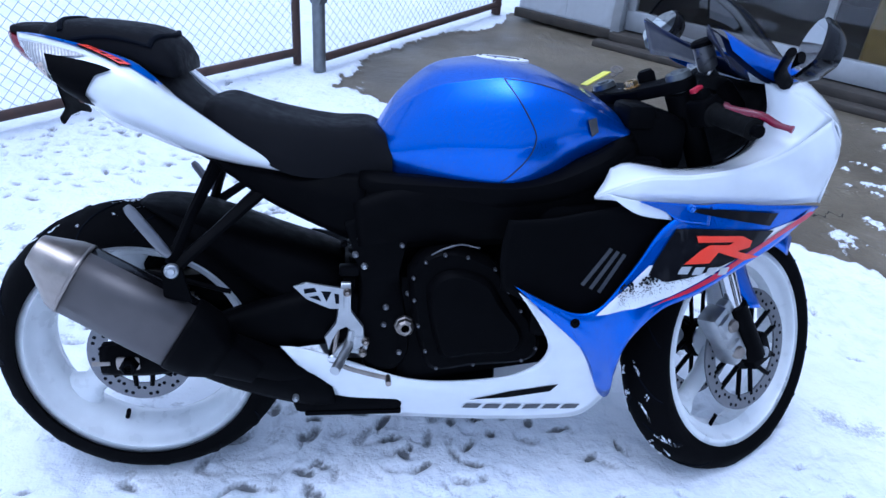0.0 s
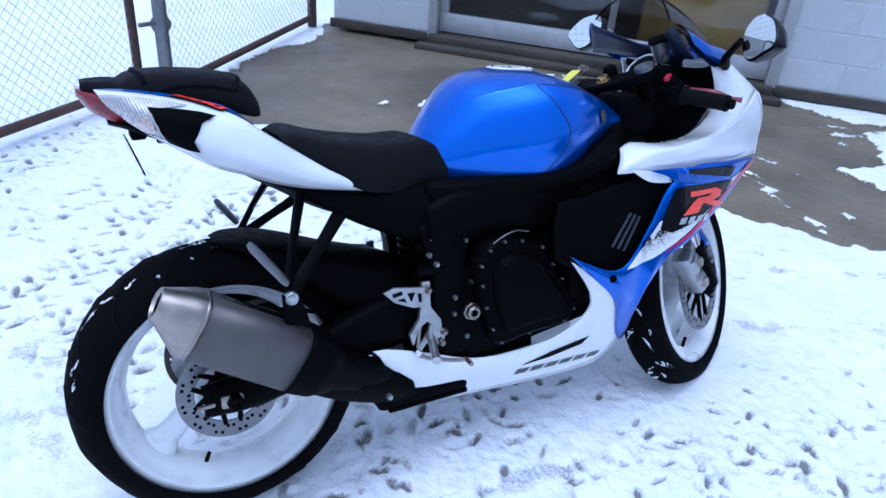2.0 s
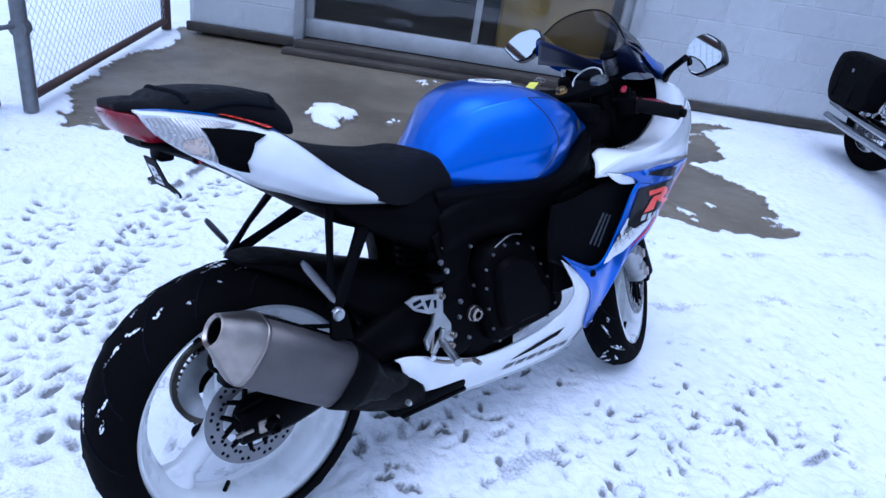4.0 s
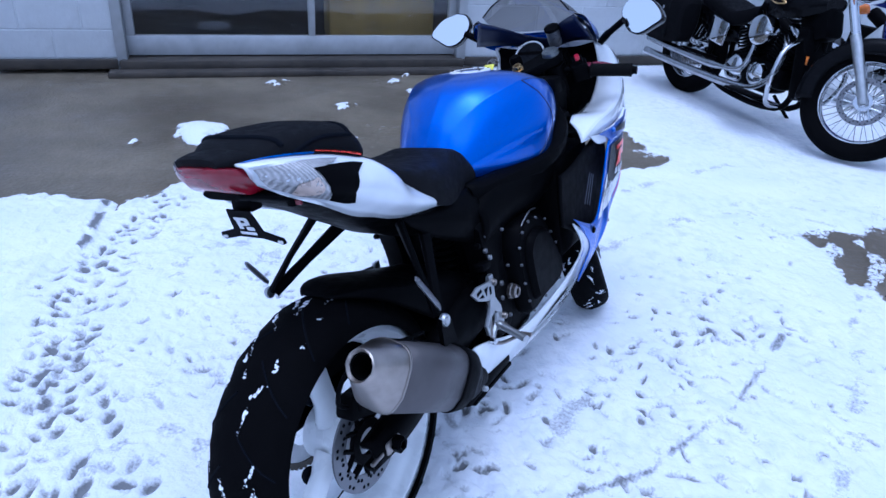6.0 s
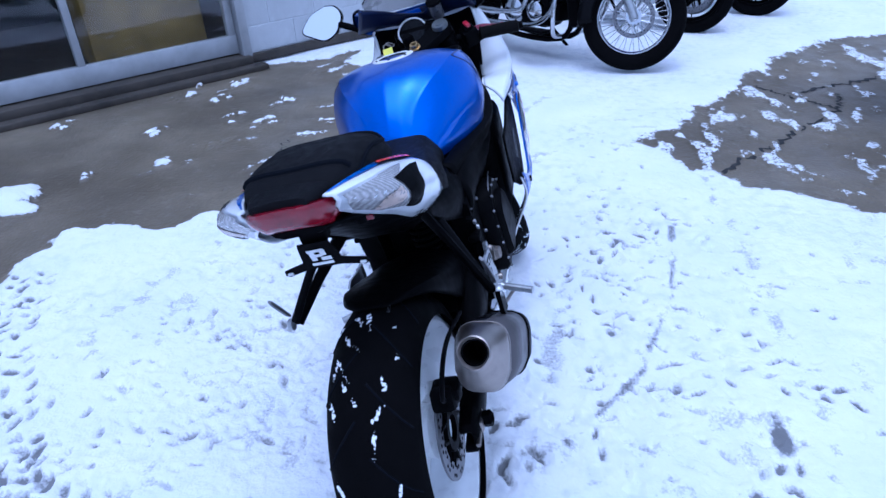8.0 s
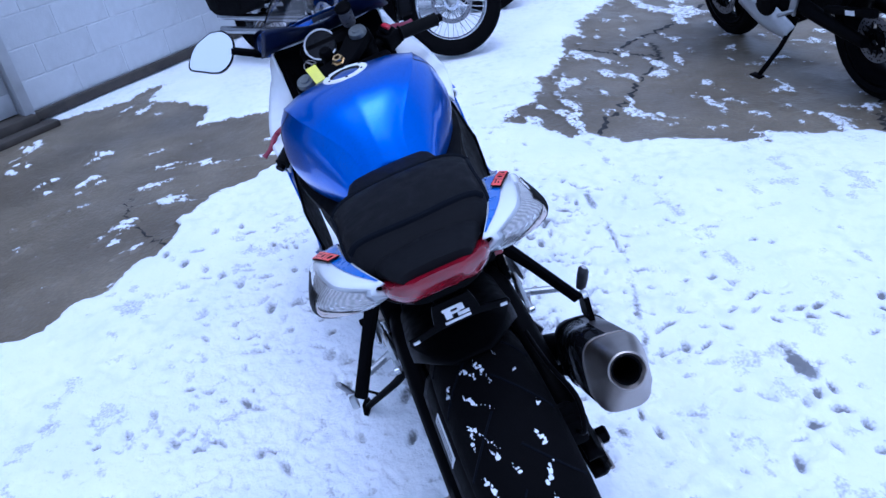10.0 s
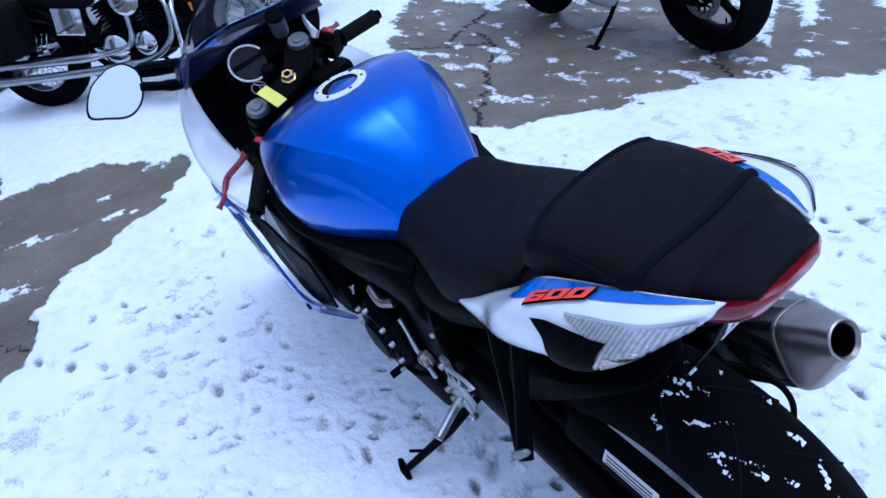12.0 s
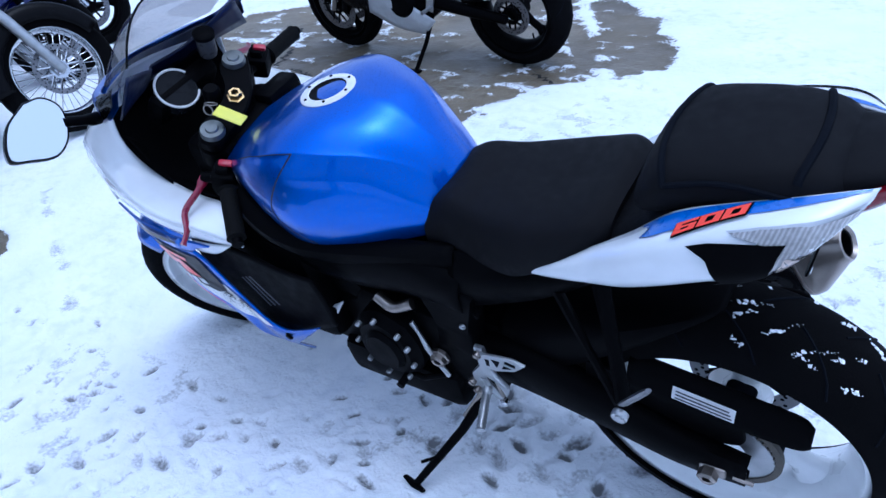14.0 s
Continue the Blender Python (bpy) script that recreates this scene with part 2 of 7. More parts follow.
def joined(*bms):
    me = bpy.data.meshes.new("join")
    out = bmesh.new()
    for b in bms:
        b.to_mesh(me)
        b.free()
        out.from_mesh(me)
    bpy.data.meshes.remove(me)
    return out


def box(sx, sy, sz, at=(0, 0, 0), bevel=0.0, turn=None):
    bm = bmesh.new()
    bmesh.ops.create_cube(bm, size=1)
    bmesh.ops.scale(bm, vec=(sx, sy, sz), verts=bm.verts)
    if bevel:
        bmesh.ops.bevel(bm, geom=bm.edges, offset=bevel, segments=2, profile=0.5, affect="EDGES")
    if turn:
        bmesh.ops.rotate(bm, matrix=Euler([radians(a) for a in turn]).to_matrix(), verts=bm.verts)
    bmesh.ops.translate(bm, vec=at, verts=bm.verts)
    return bm


def plate(outline, y0, y1, smooth_n=0, rim=0.0):
    """A flat plate: outline of (x, z), between y0 and y1, with an eased edge."""
    pts = outline
    if smooth_n:
        c = catmull([(x, 0, z) for x, z in outline + outline[:1]], smooth_n)[:-1]
        pts = [(v.x, v.z) for v in c]
    cx, cz = sum(p[0] for p in pts) / len(pts), sum(p[1] for p in pts) / len(pts)
    s = 1 if y1 > y0 else -1

    def shrink(k):
        out = []
        for x, z in pts:
            d = math.hypot(x - cx, z - cz) or 1
            out.append((x - (x - cx) / d * k, z - (z - cz) / d * k))
        return out
    rings = [[Vector((x, y0, z)) for x, z in pts], [Vector((x, y1 - s * rim, z)) for x, z in pts]]
    if rim:
        rings.append([Vector((x, y1, z)) for x, z in shrink(rim)])
    bm = grid_mesh(rings, close_v=True, caps=True)
    bmesh.ops.triangulate(bm, faces=[f for f in bm.faces if len(f.verts) > 4])
    return bm


def tree_of(ob):
    """For laying stickers, seams and bolts on a part: its surface as a search tree, before modifiers."""
    bm = bmesh.new()
    bm.from_mesh(ob.data)
    t = BVHTree.FromBMesh(bm)
    bm.free()
    return t


def onto(tree, x, z, side, lift=0.0015):
    hit = tree.ray_cast(Vector((x, side * 1.0, z)), Vector((0, -side, 0)))
    if hit[0] is None:
        hit = tree.find_nearest(Vector((x, side * 0.2, z)))
    n = hit[1] if hit[1].y * side > 0 else -hit[1]
    return hit[0] + n * lift


def sticker(name, outline, tree, side, material, parent, label="", lift=0.004, fine=0.012, smooth_n=0):
    """A thin sheet of the outline (x, z) laid on a part's flank."""
    pts = outline
    if smooth_n:
        c = catmull([(x, 0, z) for x, z in outline + outline[:1]], smooth_n)[:-1]
        pts = [(v.x, v.z) for v in c]
    bm = bmesh.new()
    bm.faces.new([bm.verts.new((x, 0, z)) for x, z in pts])
    bmesh.ops.triangulate(bm, faces=bm.faces)
    for _ in range(5):
        long = [e for e in bm.edges if e.calc_length() > fine]
        if not long:
            break
        bmesh.ops.subdivide_edges(bm, edges=long, cuts=1)
        bmesh.ops.triangulate(bm, faces=[f for f in bm.faces if len(f.verts) > 3])
    for v in bm.verts:
        v.co = onto(tree, v.co.x, v.co.z, side, lift)
    bm.normal_update()
    if sum(f.normal.y for f in bm.faces) * side < 0:
        bmesh.ops.reverse_faces(bm, faces=bm.faces)
    return part(name, bm, material, parent, label, smooth=60)


@functools.lru_cache(maxsize=None)
def sheet_grid(ribs):
    """A dense grid of points on the sheet through ribs, [across][along]."""
    rows = [catmull(r, 60) for r in ribs]
    return [catmull([r[j] for r in rows], 160) for j in range(61)]


def sheet_point(ribs, u, v, lift):
    """The point of a sheet at u along its ribs and v across them, lifted off the side that faces outwards."""
    grid = sheet_grid(tuple(tuple(tuple(p) for p in r) for r in ribs))
    at = lambda i, j: grid[max(0, min(60, j))][max(0, min(160, i))]
    i, j = u * 160, v * 60
    i0, j0 = max(0, min(159, int(i))), max(0, min(59, int(j)))
    f, g = min(max(i - i0, 0), 1), min(max(j - j0, 0), 1)
    p = at(i0, j0).lerp(at(i0 + 1, j0), f).lerp(at(i0, j0 + 1).lerp(at(i0 + 1, j0 + 1), f), g)
    n = (at(i0 + 3, j0) - at(i0 - 3, j0)).cross(at(i0, j0 + 3) - at(i0, j0 - 3)).normalized()
    if n.y * p.y < 0:
        n = -n
    return p + n * lift


def sheet_patch(name, ribs, outline, material, parent, label="", lift=0.004):
    """A thin layer on a sheet, its outline given along (u, v)."""
    bm = bmesh.new()
    bm.faces.new([bm.verts.new((u, v, 0)) for u, v in outline])
    bmesh.ops.triangulate(bm, faces=bm.faces)
    for _ in range(6):
        long = [e for e in bm.edges if e.calc_length() > 0.025]
        if not long:
            break
        bmesh.ops.subdivide_edges(bm, edges=long, cuts=1)
        bmesh.ops.triangulate(bm, faces=[f for f in bm.faces if len(f.verts) > 3])
    for v in bm.verts:
        v.co = sheet_point(ribs, v.co.x, v.co.y, lift)
    bmesh.ops.recalc_face_normals(bm, faces=bm.faces)
    return part(name, bm, material, parent, label, smooth=60)


def seam(name, line, tree, side, parent, radius=0.0022, n=24, material=None):
    c = catmull([(x, 0, z) for x, z in line], n)
    return part(name, tube([onto(tree, p.x, p.z, side, 0.0) for p in c], radius, 6), material or DARK_GAP, parent)

# ---- ground ----
APRON = [(0.26, 2.64), (0.45, 3.16), (0.7, 3.5), (1.02, 3.89), (1.41, 4.19), (1.6, 4.7), (4.1, 2.4), (4.2, 1.75), (4.5, 1.3), (4.15, 1.38),
         (3.75, 0.95), (3.45, 1.0), (3.42, 0.5), (3.15, 0.1), (2.85, 0.2), (2.6, 0.42), (2.4, 0.71), (2.15, 1.0), (1.9, 1.05), (1.67, 1.25),
         (1.45, 1.5), (1.42, 1.9), (1.1, 1.97), (0.75, 1.9), (0.8, 2.05), (0.6, 2.33)]
CRUST = [(0.80, 2.02), (0.50, 1.72), (0.22, 1.62), (-0.1, 1.85), (-0.15, 2.2), (0.2, 2.5), (0.55, 2.3)]
SLAB = [(2.24, -0.84), (2.6, -0.7), (2.75, -0.91), (3.4, -1.3), (3.7, -1.45), (4.5, -2.15), (4.7, -2.8), (3.6, -3.7), (1.83, -3.6),
        (1.35, -3.16), (1.05, -2.78), (0.99, -2.46), (1.25, -2.22), (1.5, -2.05), (1.69, -1.6), (1.85, -1.4), (2.05, -1.1)]


def lattice_noise(x, y, cell, seed):
    rng = np.random.RandomState(seed)
    table = rng.rand(256, 256)
    u, v = x / cell, y / cell
    i, j = np.floor(u).astype(int), np.floor(v).astype(int)
    f, g = u - i, v - j
    f, g = f * f * (3 - 2 * f), g * g * (3 - 2 * g)
    at = lambda a, b: table[a % 256, b % 256]
    return (at(i, j) * (1 - f) + at(i + 1, j) * f) * (1 - g) + (at(i, j + 1) * (1 - f) + at(i + 1, j + 1) * f) * g


def fbm(x, y, cell, seed, octaves=4):
    return sum(lattice_noise(x, y, cell / 2 ** k, seed + k) * 0.5 ** k for k in range(octaves)) / (2 - 0.5 ** (octaves - 1))


def inside_depth(x, y, poly):
    """Signed distance to a polygon's edge, positive inside."""
    best, odd = np.full(x.shape, 1e9), np.zeros(x.shape, bool)
    for (ax, ay), (bx, by) in zip(poly, poly[1:] + poly[:1]):
        dx, dy = bx - ax, by - ay
        k = np.clip(((x - ax) * dx + (y - ay) * dy) / (dx * dx + dy * dy), 0, 1)
        best = np.minimum(best, np.hypot(x - ax - k * dx, y - ay - k * dy))
        crosses = (ay > y) != (by > y)
        odd ^= crosses & (x < ax + (y - ay) * dx / (dy if dy else 1e-9))
    return np.where(odd, best, -best)


def axis_steps(lo, hi, fine, far):
    """Even steps from lo to hi; slowly widening ones for 3 m on either side, and fast ones from there to the horizon."""
    out, at, step = [], 0.0, fine
    while at < far:
        step *= 1.015 if at < 3.0 else 1.2
        at += step
        out.append(at)
    out = np.array(out)
    return np.concatenate([lo - out[::-1], np.arange(lo, hi, fine), hi + out])


def smooth01(v, lo, hi):
    t = np.clip((v - lo) / (hi - lo), 0, 1)
    return t * t * (3 - 2 * t)


def make_ground():
    gx, gy = axis_steps(-1.0, 2.3, 0.009, 400), axis_steps(-1.5, 2.2, 0.009, 400)
    X, Y = np.meshgrid(gx, gy, indexing="ij")
    wob = (fbm(X, Y, 0.25, 11) - 0.5) * 0.22 + (fbm(X, Y, 0.05, 21, 3) - 0.5) * 0.08
    bare = smooth01(inside_depth(X, Y, APRON) + wob, -0.02, 0.03)
    bare = np.maximum(bare, smooth01(inside_depth(X, Y, SLAB) + wob * 1.2, -0.06, 0.10))
    # patches of snow left on the slabs
    along, over = X * 0.727 - Y * 0.687, X * 0.687 + Y * 0.727
    specks = smooth01(fbm(along * 0.4, over, 0.085, 31, 5), 0.60, 0.72) * smooth01(fbm(X, Y, 0.7, 35, 2), 0.50, 0.66)
    on_slab = inside_depth(X, Y, SLAB) > -0.1
    streak = 0.60 * smooth01(fbm(X * 0.55, Y, 0.075, 41, 5) * 0.8 + fbm(X * 0.5, Y, 0.5, 45, 2) * 0.25, 0.50, 0.66)
    bare *= 1 - np.where(on_slab, streak, specks * 0.62)
    for cx, cy, r in ((1.72, 2.46, 0.16), (1.60, 2.33, 0.09), (1.36, 2.6, 0.06)):
        d = np.hypot(X - cx, Y - cy) + (fbm(X, Y, 0.08, 51, 4) - 0.5) * 0.16
        bare *= 1 - smooth01(-d, -r, -r + 0.03)
    # broken bits of snow off the soles of boots
    for cx, cy, r in ((2.80, 2.89, 0.10), (2.67, 2.17, 0.10), (2.21, 1.88, 0.07), (3.36, 2.33, 0.12), (3.31, 2.03, 0.10), (2.93, 1.77, 0.11), (2.83, 1.53, 0.12), (3.24, 1.56, 0.12), (2.01, 2.22, 0.05), (3.63, 2.36, 0.10), (3.67, 2.06, 0.10)):
        d = np.hypot((X - cx) * 0.7, Y - cy)
        bare *= 1 - smooth01(-d, -r, -r * 0.4) * smooth01(fbm(X, Y, 0.045, 53, 3), 0.50, 0.60)
    # wind-blown rags of snow between the door and the kerb's end
    for cx, cy, r in ((2.87, 1.12, 0.11), (2.81, 0.89, 0.11), (2.70, 0.68, 0.13), (2.72, 0.50, 0.10), (3.15, 0.95, 0.09), (3.14, 1.26, 0.09), (2.98, 0.56, 0.08), (2.66, 1.18, 0.12), (2.40, 1.05, 0.14), (2.25, 1.25, 0.12)):
        d = np.hypot((X - cx) * 1.25, (Y - cy) * 0.6)
        bare *= 1 - 0.7 * smooth01(-d, -r, -r * 0.3) * smooth01(fbm(X * 1.3, Y * 0.6, 0.05, 57, 4), 0.47, 0.60)
    for (ax, ay), (bx, by) in (((2.40, -3.70), (1.40, -2.10)), ((2.16, -3.74), (1.27, -2.24))):
        dx, dy = bx - ax, by - ay
        k = np.clip(((X - ax) * dx + (Y - ay) * dy) / (dx * dx + dy * dy), 0, 1)
        d = np.hypot(X - ax - k * dx, Y - ay - k * dy)
        bare *= 1 - 0.66 * smooth01(-d, -0.075, -0.02) * smooth01(fbm(X, Y, 0.10, 63, 3), 0.32, 0.5)
    near = np.exp(-((X - 0.6) ** 2 + (Y - 0.3) ** 2) / 6.0)
    height = 0.024 + (fbm(X, Y, 0.5, 1) - 0.5) * 0.016 + (fbm(X, Y, 0.07, 5, 3) - 0.5) * 0.016 * np.clip(near * 2, 0, 1)
    mound = np.clip(1 - np.hypot(X - 1.70, Y - 2.46) / 0.2, 0, 1)
    height += mound * 0.05
    # a smooth sheet of untrodden snow with a crumbled edge
    crust = smooth01(inside_depth(X, Y, CRUST) + (fbm(X, Y, 0.1, 55, 3) - 0.5) * 0.08, -0.015, 0.02)
    height += crust * 0.018
    # prints pressed through the snow; the mask holds dirt and the hollows' shade
    dirt_shade = np.zeros(X.shape)
    rng = random.Random(5)
    marks = []

    def scatter(ax, ay, bx, by, wide, count, strong):
        for _ in range(count):
            k = rng.random()
            marks.append((ax + (bx - ax) * k + rng.gauss(0, wide * 0.55), ay + (by - ay) * k + rng.gauss(0, wide * 0.55),
                          math.atan2(by - ay, bx - ax) + rng.choice((0.5, -0.5, 1.4)) + rng.gauss(0, 0.35),
                          rng.uniform(0.010, 0.036), rng.uniform(0.006, 0.014), strong * rng.random() ** 1.6))

    def tread(points, wide, pitch, rows, long, strong, drop=0.25):
        """Blocks of a tyre or boot sole, in rows along a line, slanted to and fro."""
        n = int(sum(math.hypot(b[0] - a[0], b[1] - a[1]) for a, b in zip(points, points[1:])) / pitch)
        line = catmull([(x, y, 0) for x, y in points], max(n, 2))
        for k, p in enumerate(line):
            d = (line[min(k + 1, len(line) - 1)] - line[max(k - 1, 0)]).normalized()
            turn = math.atan2(d.y, d.x)
            for r in range(rows):
                if rng.random() < drop:
                    continue
                off = (r - (rows - 1) / 2) * wide / max(rows - 1, 1) + rng.gauss(0, 0.006)
                slide = (0.5 * pitch if r % 2 else 0.0) + rng.gauss(0, 0.006)
                marks.append((p.x + d.x * slide - d.y * off, p.y + d.y * slide + d.x * off, turn + (0.75 if r % 2 else -0.75) + rng.gauss(0, 0.2),
                              long * rng.uniform(0.85, 1.35), long * rng.uniform(0.42, 0.62), strong * rng.uniform(0.35, 1.0)))

    for spread in ((-0.6, 0.6, 0.5, 2.2, 0.35, 190, 0.8), (-1.0, 1.5, -0.1, 2.6, 0.3, 140, 0.9), (0.3, -0.35, 1.6, -0.5, 0.28, 190, 0.85), (0.5, -1.0, 1.9, -0.9, 0.3, 60, 0.7),
                   (0.4, 0.5, 2.1, 0.6, 0.25, 110, 0.7), (-0.9, -0.6, 0.2, -1.5, 0.5, 60, 0.7), (0.0, 0.4, 0.9, 1.0, 0.35, 120, 0.7), (0.1, 0.95, 1.3, 0.6, 0.3, 120, 0.6),
                   (-0.2, -0.5, 1.9, -0.55, 0.3, 170, 0.7), (0.0, -0.85, 1.6, -0.8, 0.3, 90, 0.65), (0.1, -0.05, 1.0, 0.15, 0.22, 110, 1.0), (1.3, -0.2, 2.4, -0.5, 0.3, 90, 0.5)):
        scatter(*spread)
    for run in (([(-0.38, 0.68), (-0.1, 1.04), (0.15, 1.27), (0.58, 1.60), (1.0, 1.80)], 0.15, 0.062, 4, 0.026, 0.95),
                ([(-0.28, 0.35), (-0.16, 0.70), (-0.05, 1.0), (0.06, 1.24), (0.25, 1.42), (0.42, 1.62)], 0.13, 0.066, 3, 0.028, 0.9),
                ([(-0.7, 0.75), (-0.4, 1.05), (-0.1, 1.5), (0.1, 1.9)], 0.16, 0.068, 4, 0.026, 0.9),
                ([(-1.1, 1.6), (-0.8, 1.9), (-0.5, 2.2), (-0.25, 2.5)], 0.2, 0.08, 4, 0.028, 0.85),
                ([(-0.9, 1.2), (-0.5, 1.55), (-0.2, 1.75)], 0.14, 0.07, 3, 0.026, 0.8),
                ([(1.95, 0.80), (1.74, 0.56), (1.62, 0.41), (1.30, 0.28)], 0.05, 0.088, 2, 0.026, 0.75, 0.35),
                ([(1.95, 1.08), (1.77, 0.91), (1.46, 0.64), (1.2, 0.5)], 0.08, 0.085, 2, 0.032, 0.7, 0.3),
                ([(0.62, -0.80), (0.58, -0.95), (0.54, -1.09), (0.50, -1.35)], 0.06, 0.075, 2, 0.022, 0.95, 0.2),
                ([(0.18, -0.70), (0.21, -0.83), (0.25, -0.95), (0.36, -1.3)], 0.07, 0.08, 2, 0.022, 0.85, 0.3),
                ([(0.95, 0.34), (0.6, 0.10), (0.44, 0.07), (0.22, 0.06)], 0.12, 0.10, 2, 0.034, 0.6, 0.3),
                ([(0.70, 1.0), (0.9, 0.82), (1.2, 0.75), (1.5, 0.85)], 0.10, 0.09, 2, 0.026, 0.55, 0.4)):
        tread(*run)
    for mx, my, turn, la, lb, deep in marks:
        i0, i1 = np.searchsorted(gx, (mx - 0.06, mx + 0.06))
        j0, j1 = np.searchsorted(gy, (my - 0.06, my + 0.06))
        dx, dy = X[i0:i1, j0:j1] - mx, Y[i0:i1, j0:j1] - my
        c, s = math.cos(turn), math.sin(turn)
        e = ((dx * c + dy * s) / la) ** 2 + ((dy * c - dx * s) / lb) ** 2
        w = np.exp(-e * e)
        height[i0:i1, j0:j1] -= w * (0.008 + 0.012 * deep)
        height[i0:i1, j0:j1] += np.exp(-(np.sqrt(e) - 1.6) ** 2 * 6) * 0.0025
        dirt_shade[i0:i1, j0:j1] = np.maximum(dirt_shade[i0:i1, j0:j1], w * deep * 0.9)
    # packed lines left by rolling tyres, and a scraped patch
    for (ax, ay), (bx, by), wide in (((0.45, -1.0), (2.4, -0.95), 0.05), ((1.75, 0.05), (2.7, -0.35), 0.07), ((2.2, 0.3), (3.3, -0.2), 0.05), ((0.55, -0.25), (1.0, -0.3), 0.06)):
        dx, dy = bx - ax, by - ay
        k = np.clip(((X - ax) * dx + (Y - ay) * dy) / (dx * dx + dy * dy), 0, 1)
        d = np.hypot(X - ax - k * dx, Y - ay - k * dy) + (fbm(X, Y, 0.12, 61, 3) - 0.5) * 0.1
        w = smooth01(-d, -wide, 0)
        height -= w * 0.006
        dirt_shade = np.maximum(dirt_shade, w * 0.32 * smooth01(fbm(X, Y, 0.07, 71, 4), 0.45, 0.65))
    d = np.hypot((X - 0.36) * 0.6 + (Y + 0.87) * 0.2, Y + 0.87) + (fbm(X, Y, 0.08, 81, 3) - 0.5) * 0.07
    dirt_shade = np.maximum(dirt_shade, smooth01(-d, -0.05, -0.02) * 0.8)
    # one wheel's thin line
    for (ax, ay), (bx, by) in (((1.53, -0.73), (1.03, -0.67)), ((1.03, -0.67), (0.62, -0.54)), ((0.62, -0.54), (0.29, -0.32))):
        dx, dy = bx - ax, by - ay
        k = np.clip(((X - ax) * dx + (Y - ay) * dy) / (dx * dx + dy * dy), 0, 1)
        d = np.hypot(X - ax - k * dx, Y - ay - k * dy) + (fbm(X, Y, 0.06, 62, 3) - 0.5) * 0.03
        dirt_shade = np.maximum(dirt_shade, smooth01(-d, -0.018, 0) * 0.52 * smooth01(fbm(X, Y, 0.09, 72, 3), 0.34, 0.52))
    # thin flecks of darker colour
    flecks = smooth01(fbm(X, Y, 0.055, 95, 4), 0.60, 0.72) * smooth01(fbm(X, Y, 0.5, 97, 2), 0.42, 0.62)
    dirt_shade = np.maximum(dirt_shade, flecks * 0.26 * np.clip(near * 2.2, 0, 1))
    dirt_shade *= 1 - crust * 0.9
    edge = np.clip(1 - np.abs(inside_depth(X, Y, CRUST)) / 0.03, 0, 1) * (X > 0.45) * (Y < 2.05)
    dirt_shade = np.maximum(dirt_shade, edge * smooth01(fbm(X, Y, 0.05, 57, 3), 0.35, 0.55) * 0.8)
    height = (np.maximum(height, 0.001) * (1 - bare) + bare * (0.0005 + 0.0015 * fbm(X, Y, 0.03, 3, 2))) - 0.03
    far = np.clip(np.hypot(X, Y) / 60, 0, 1)
    height = height * (1 - far) - 0.02 * far
    nx, ny = X.shape
    me = bpy.data.meshes.new("ground")
    me.vertices.add(nx * ny)
    me.vertices.foreach_set("co", np.stack([X, Y, height], -1).ravel())
    idx = np.arange(nx * ny).reshape(nx, ny)
    quads = np.stack([idx[:-1, :-1], idx[1:, :-1], idx[1:, 1:], idx[:-1, 1:]], -1).reshape(-1, 4)
    me.loops.add(quads.size)
    me.loops.foreach_set("vertex_index", quads.ravel())
    me.polygons.add(len(quads))
    me.polygons.foreach_set("loop_start", np.arange(0, quads.size, 4))
    me.update()
    me.validate()
    for name, data in (("bare", bare), ("dirt_shade", dirt_shade)):
        me.attributes.new(name, "FLOAT", "POINT").data.foreach_set("value", data.ravel().astype(np.float32))
    me.polygons.foreach_set("use_smooth", np.ones(len(quads), bool))
    me.materials.append(ground_material())
    return tagged(new("ground", me), "snow-covered yard with footprints and bare wet concrete patches", "ground", kind="structure")


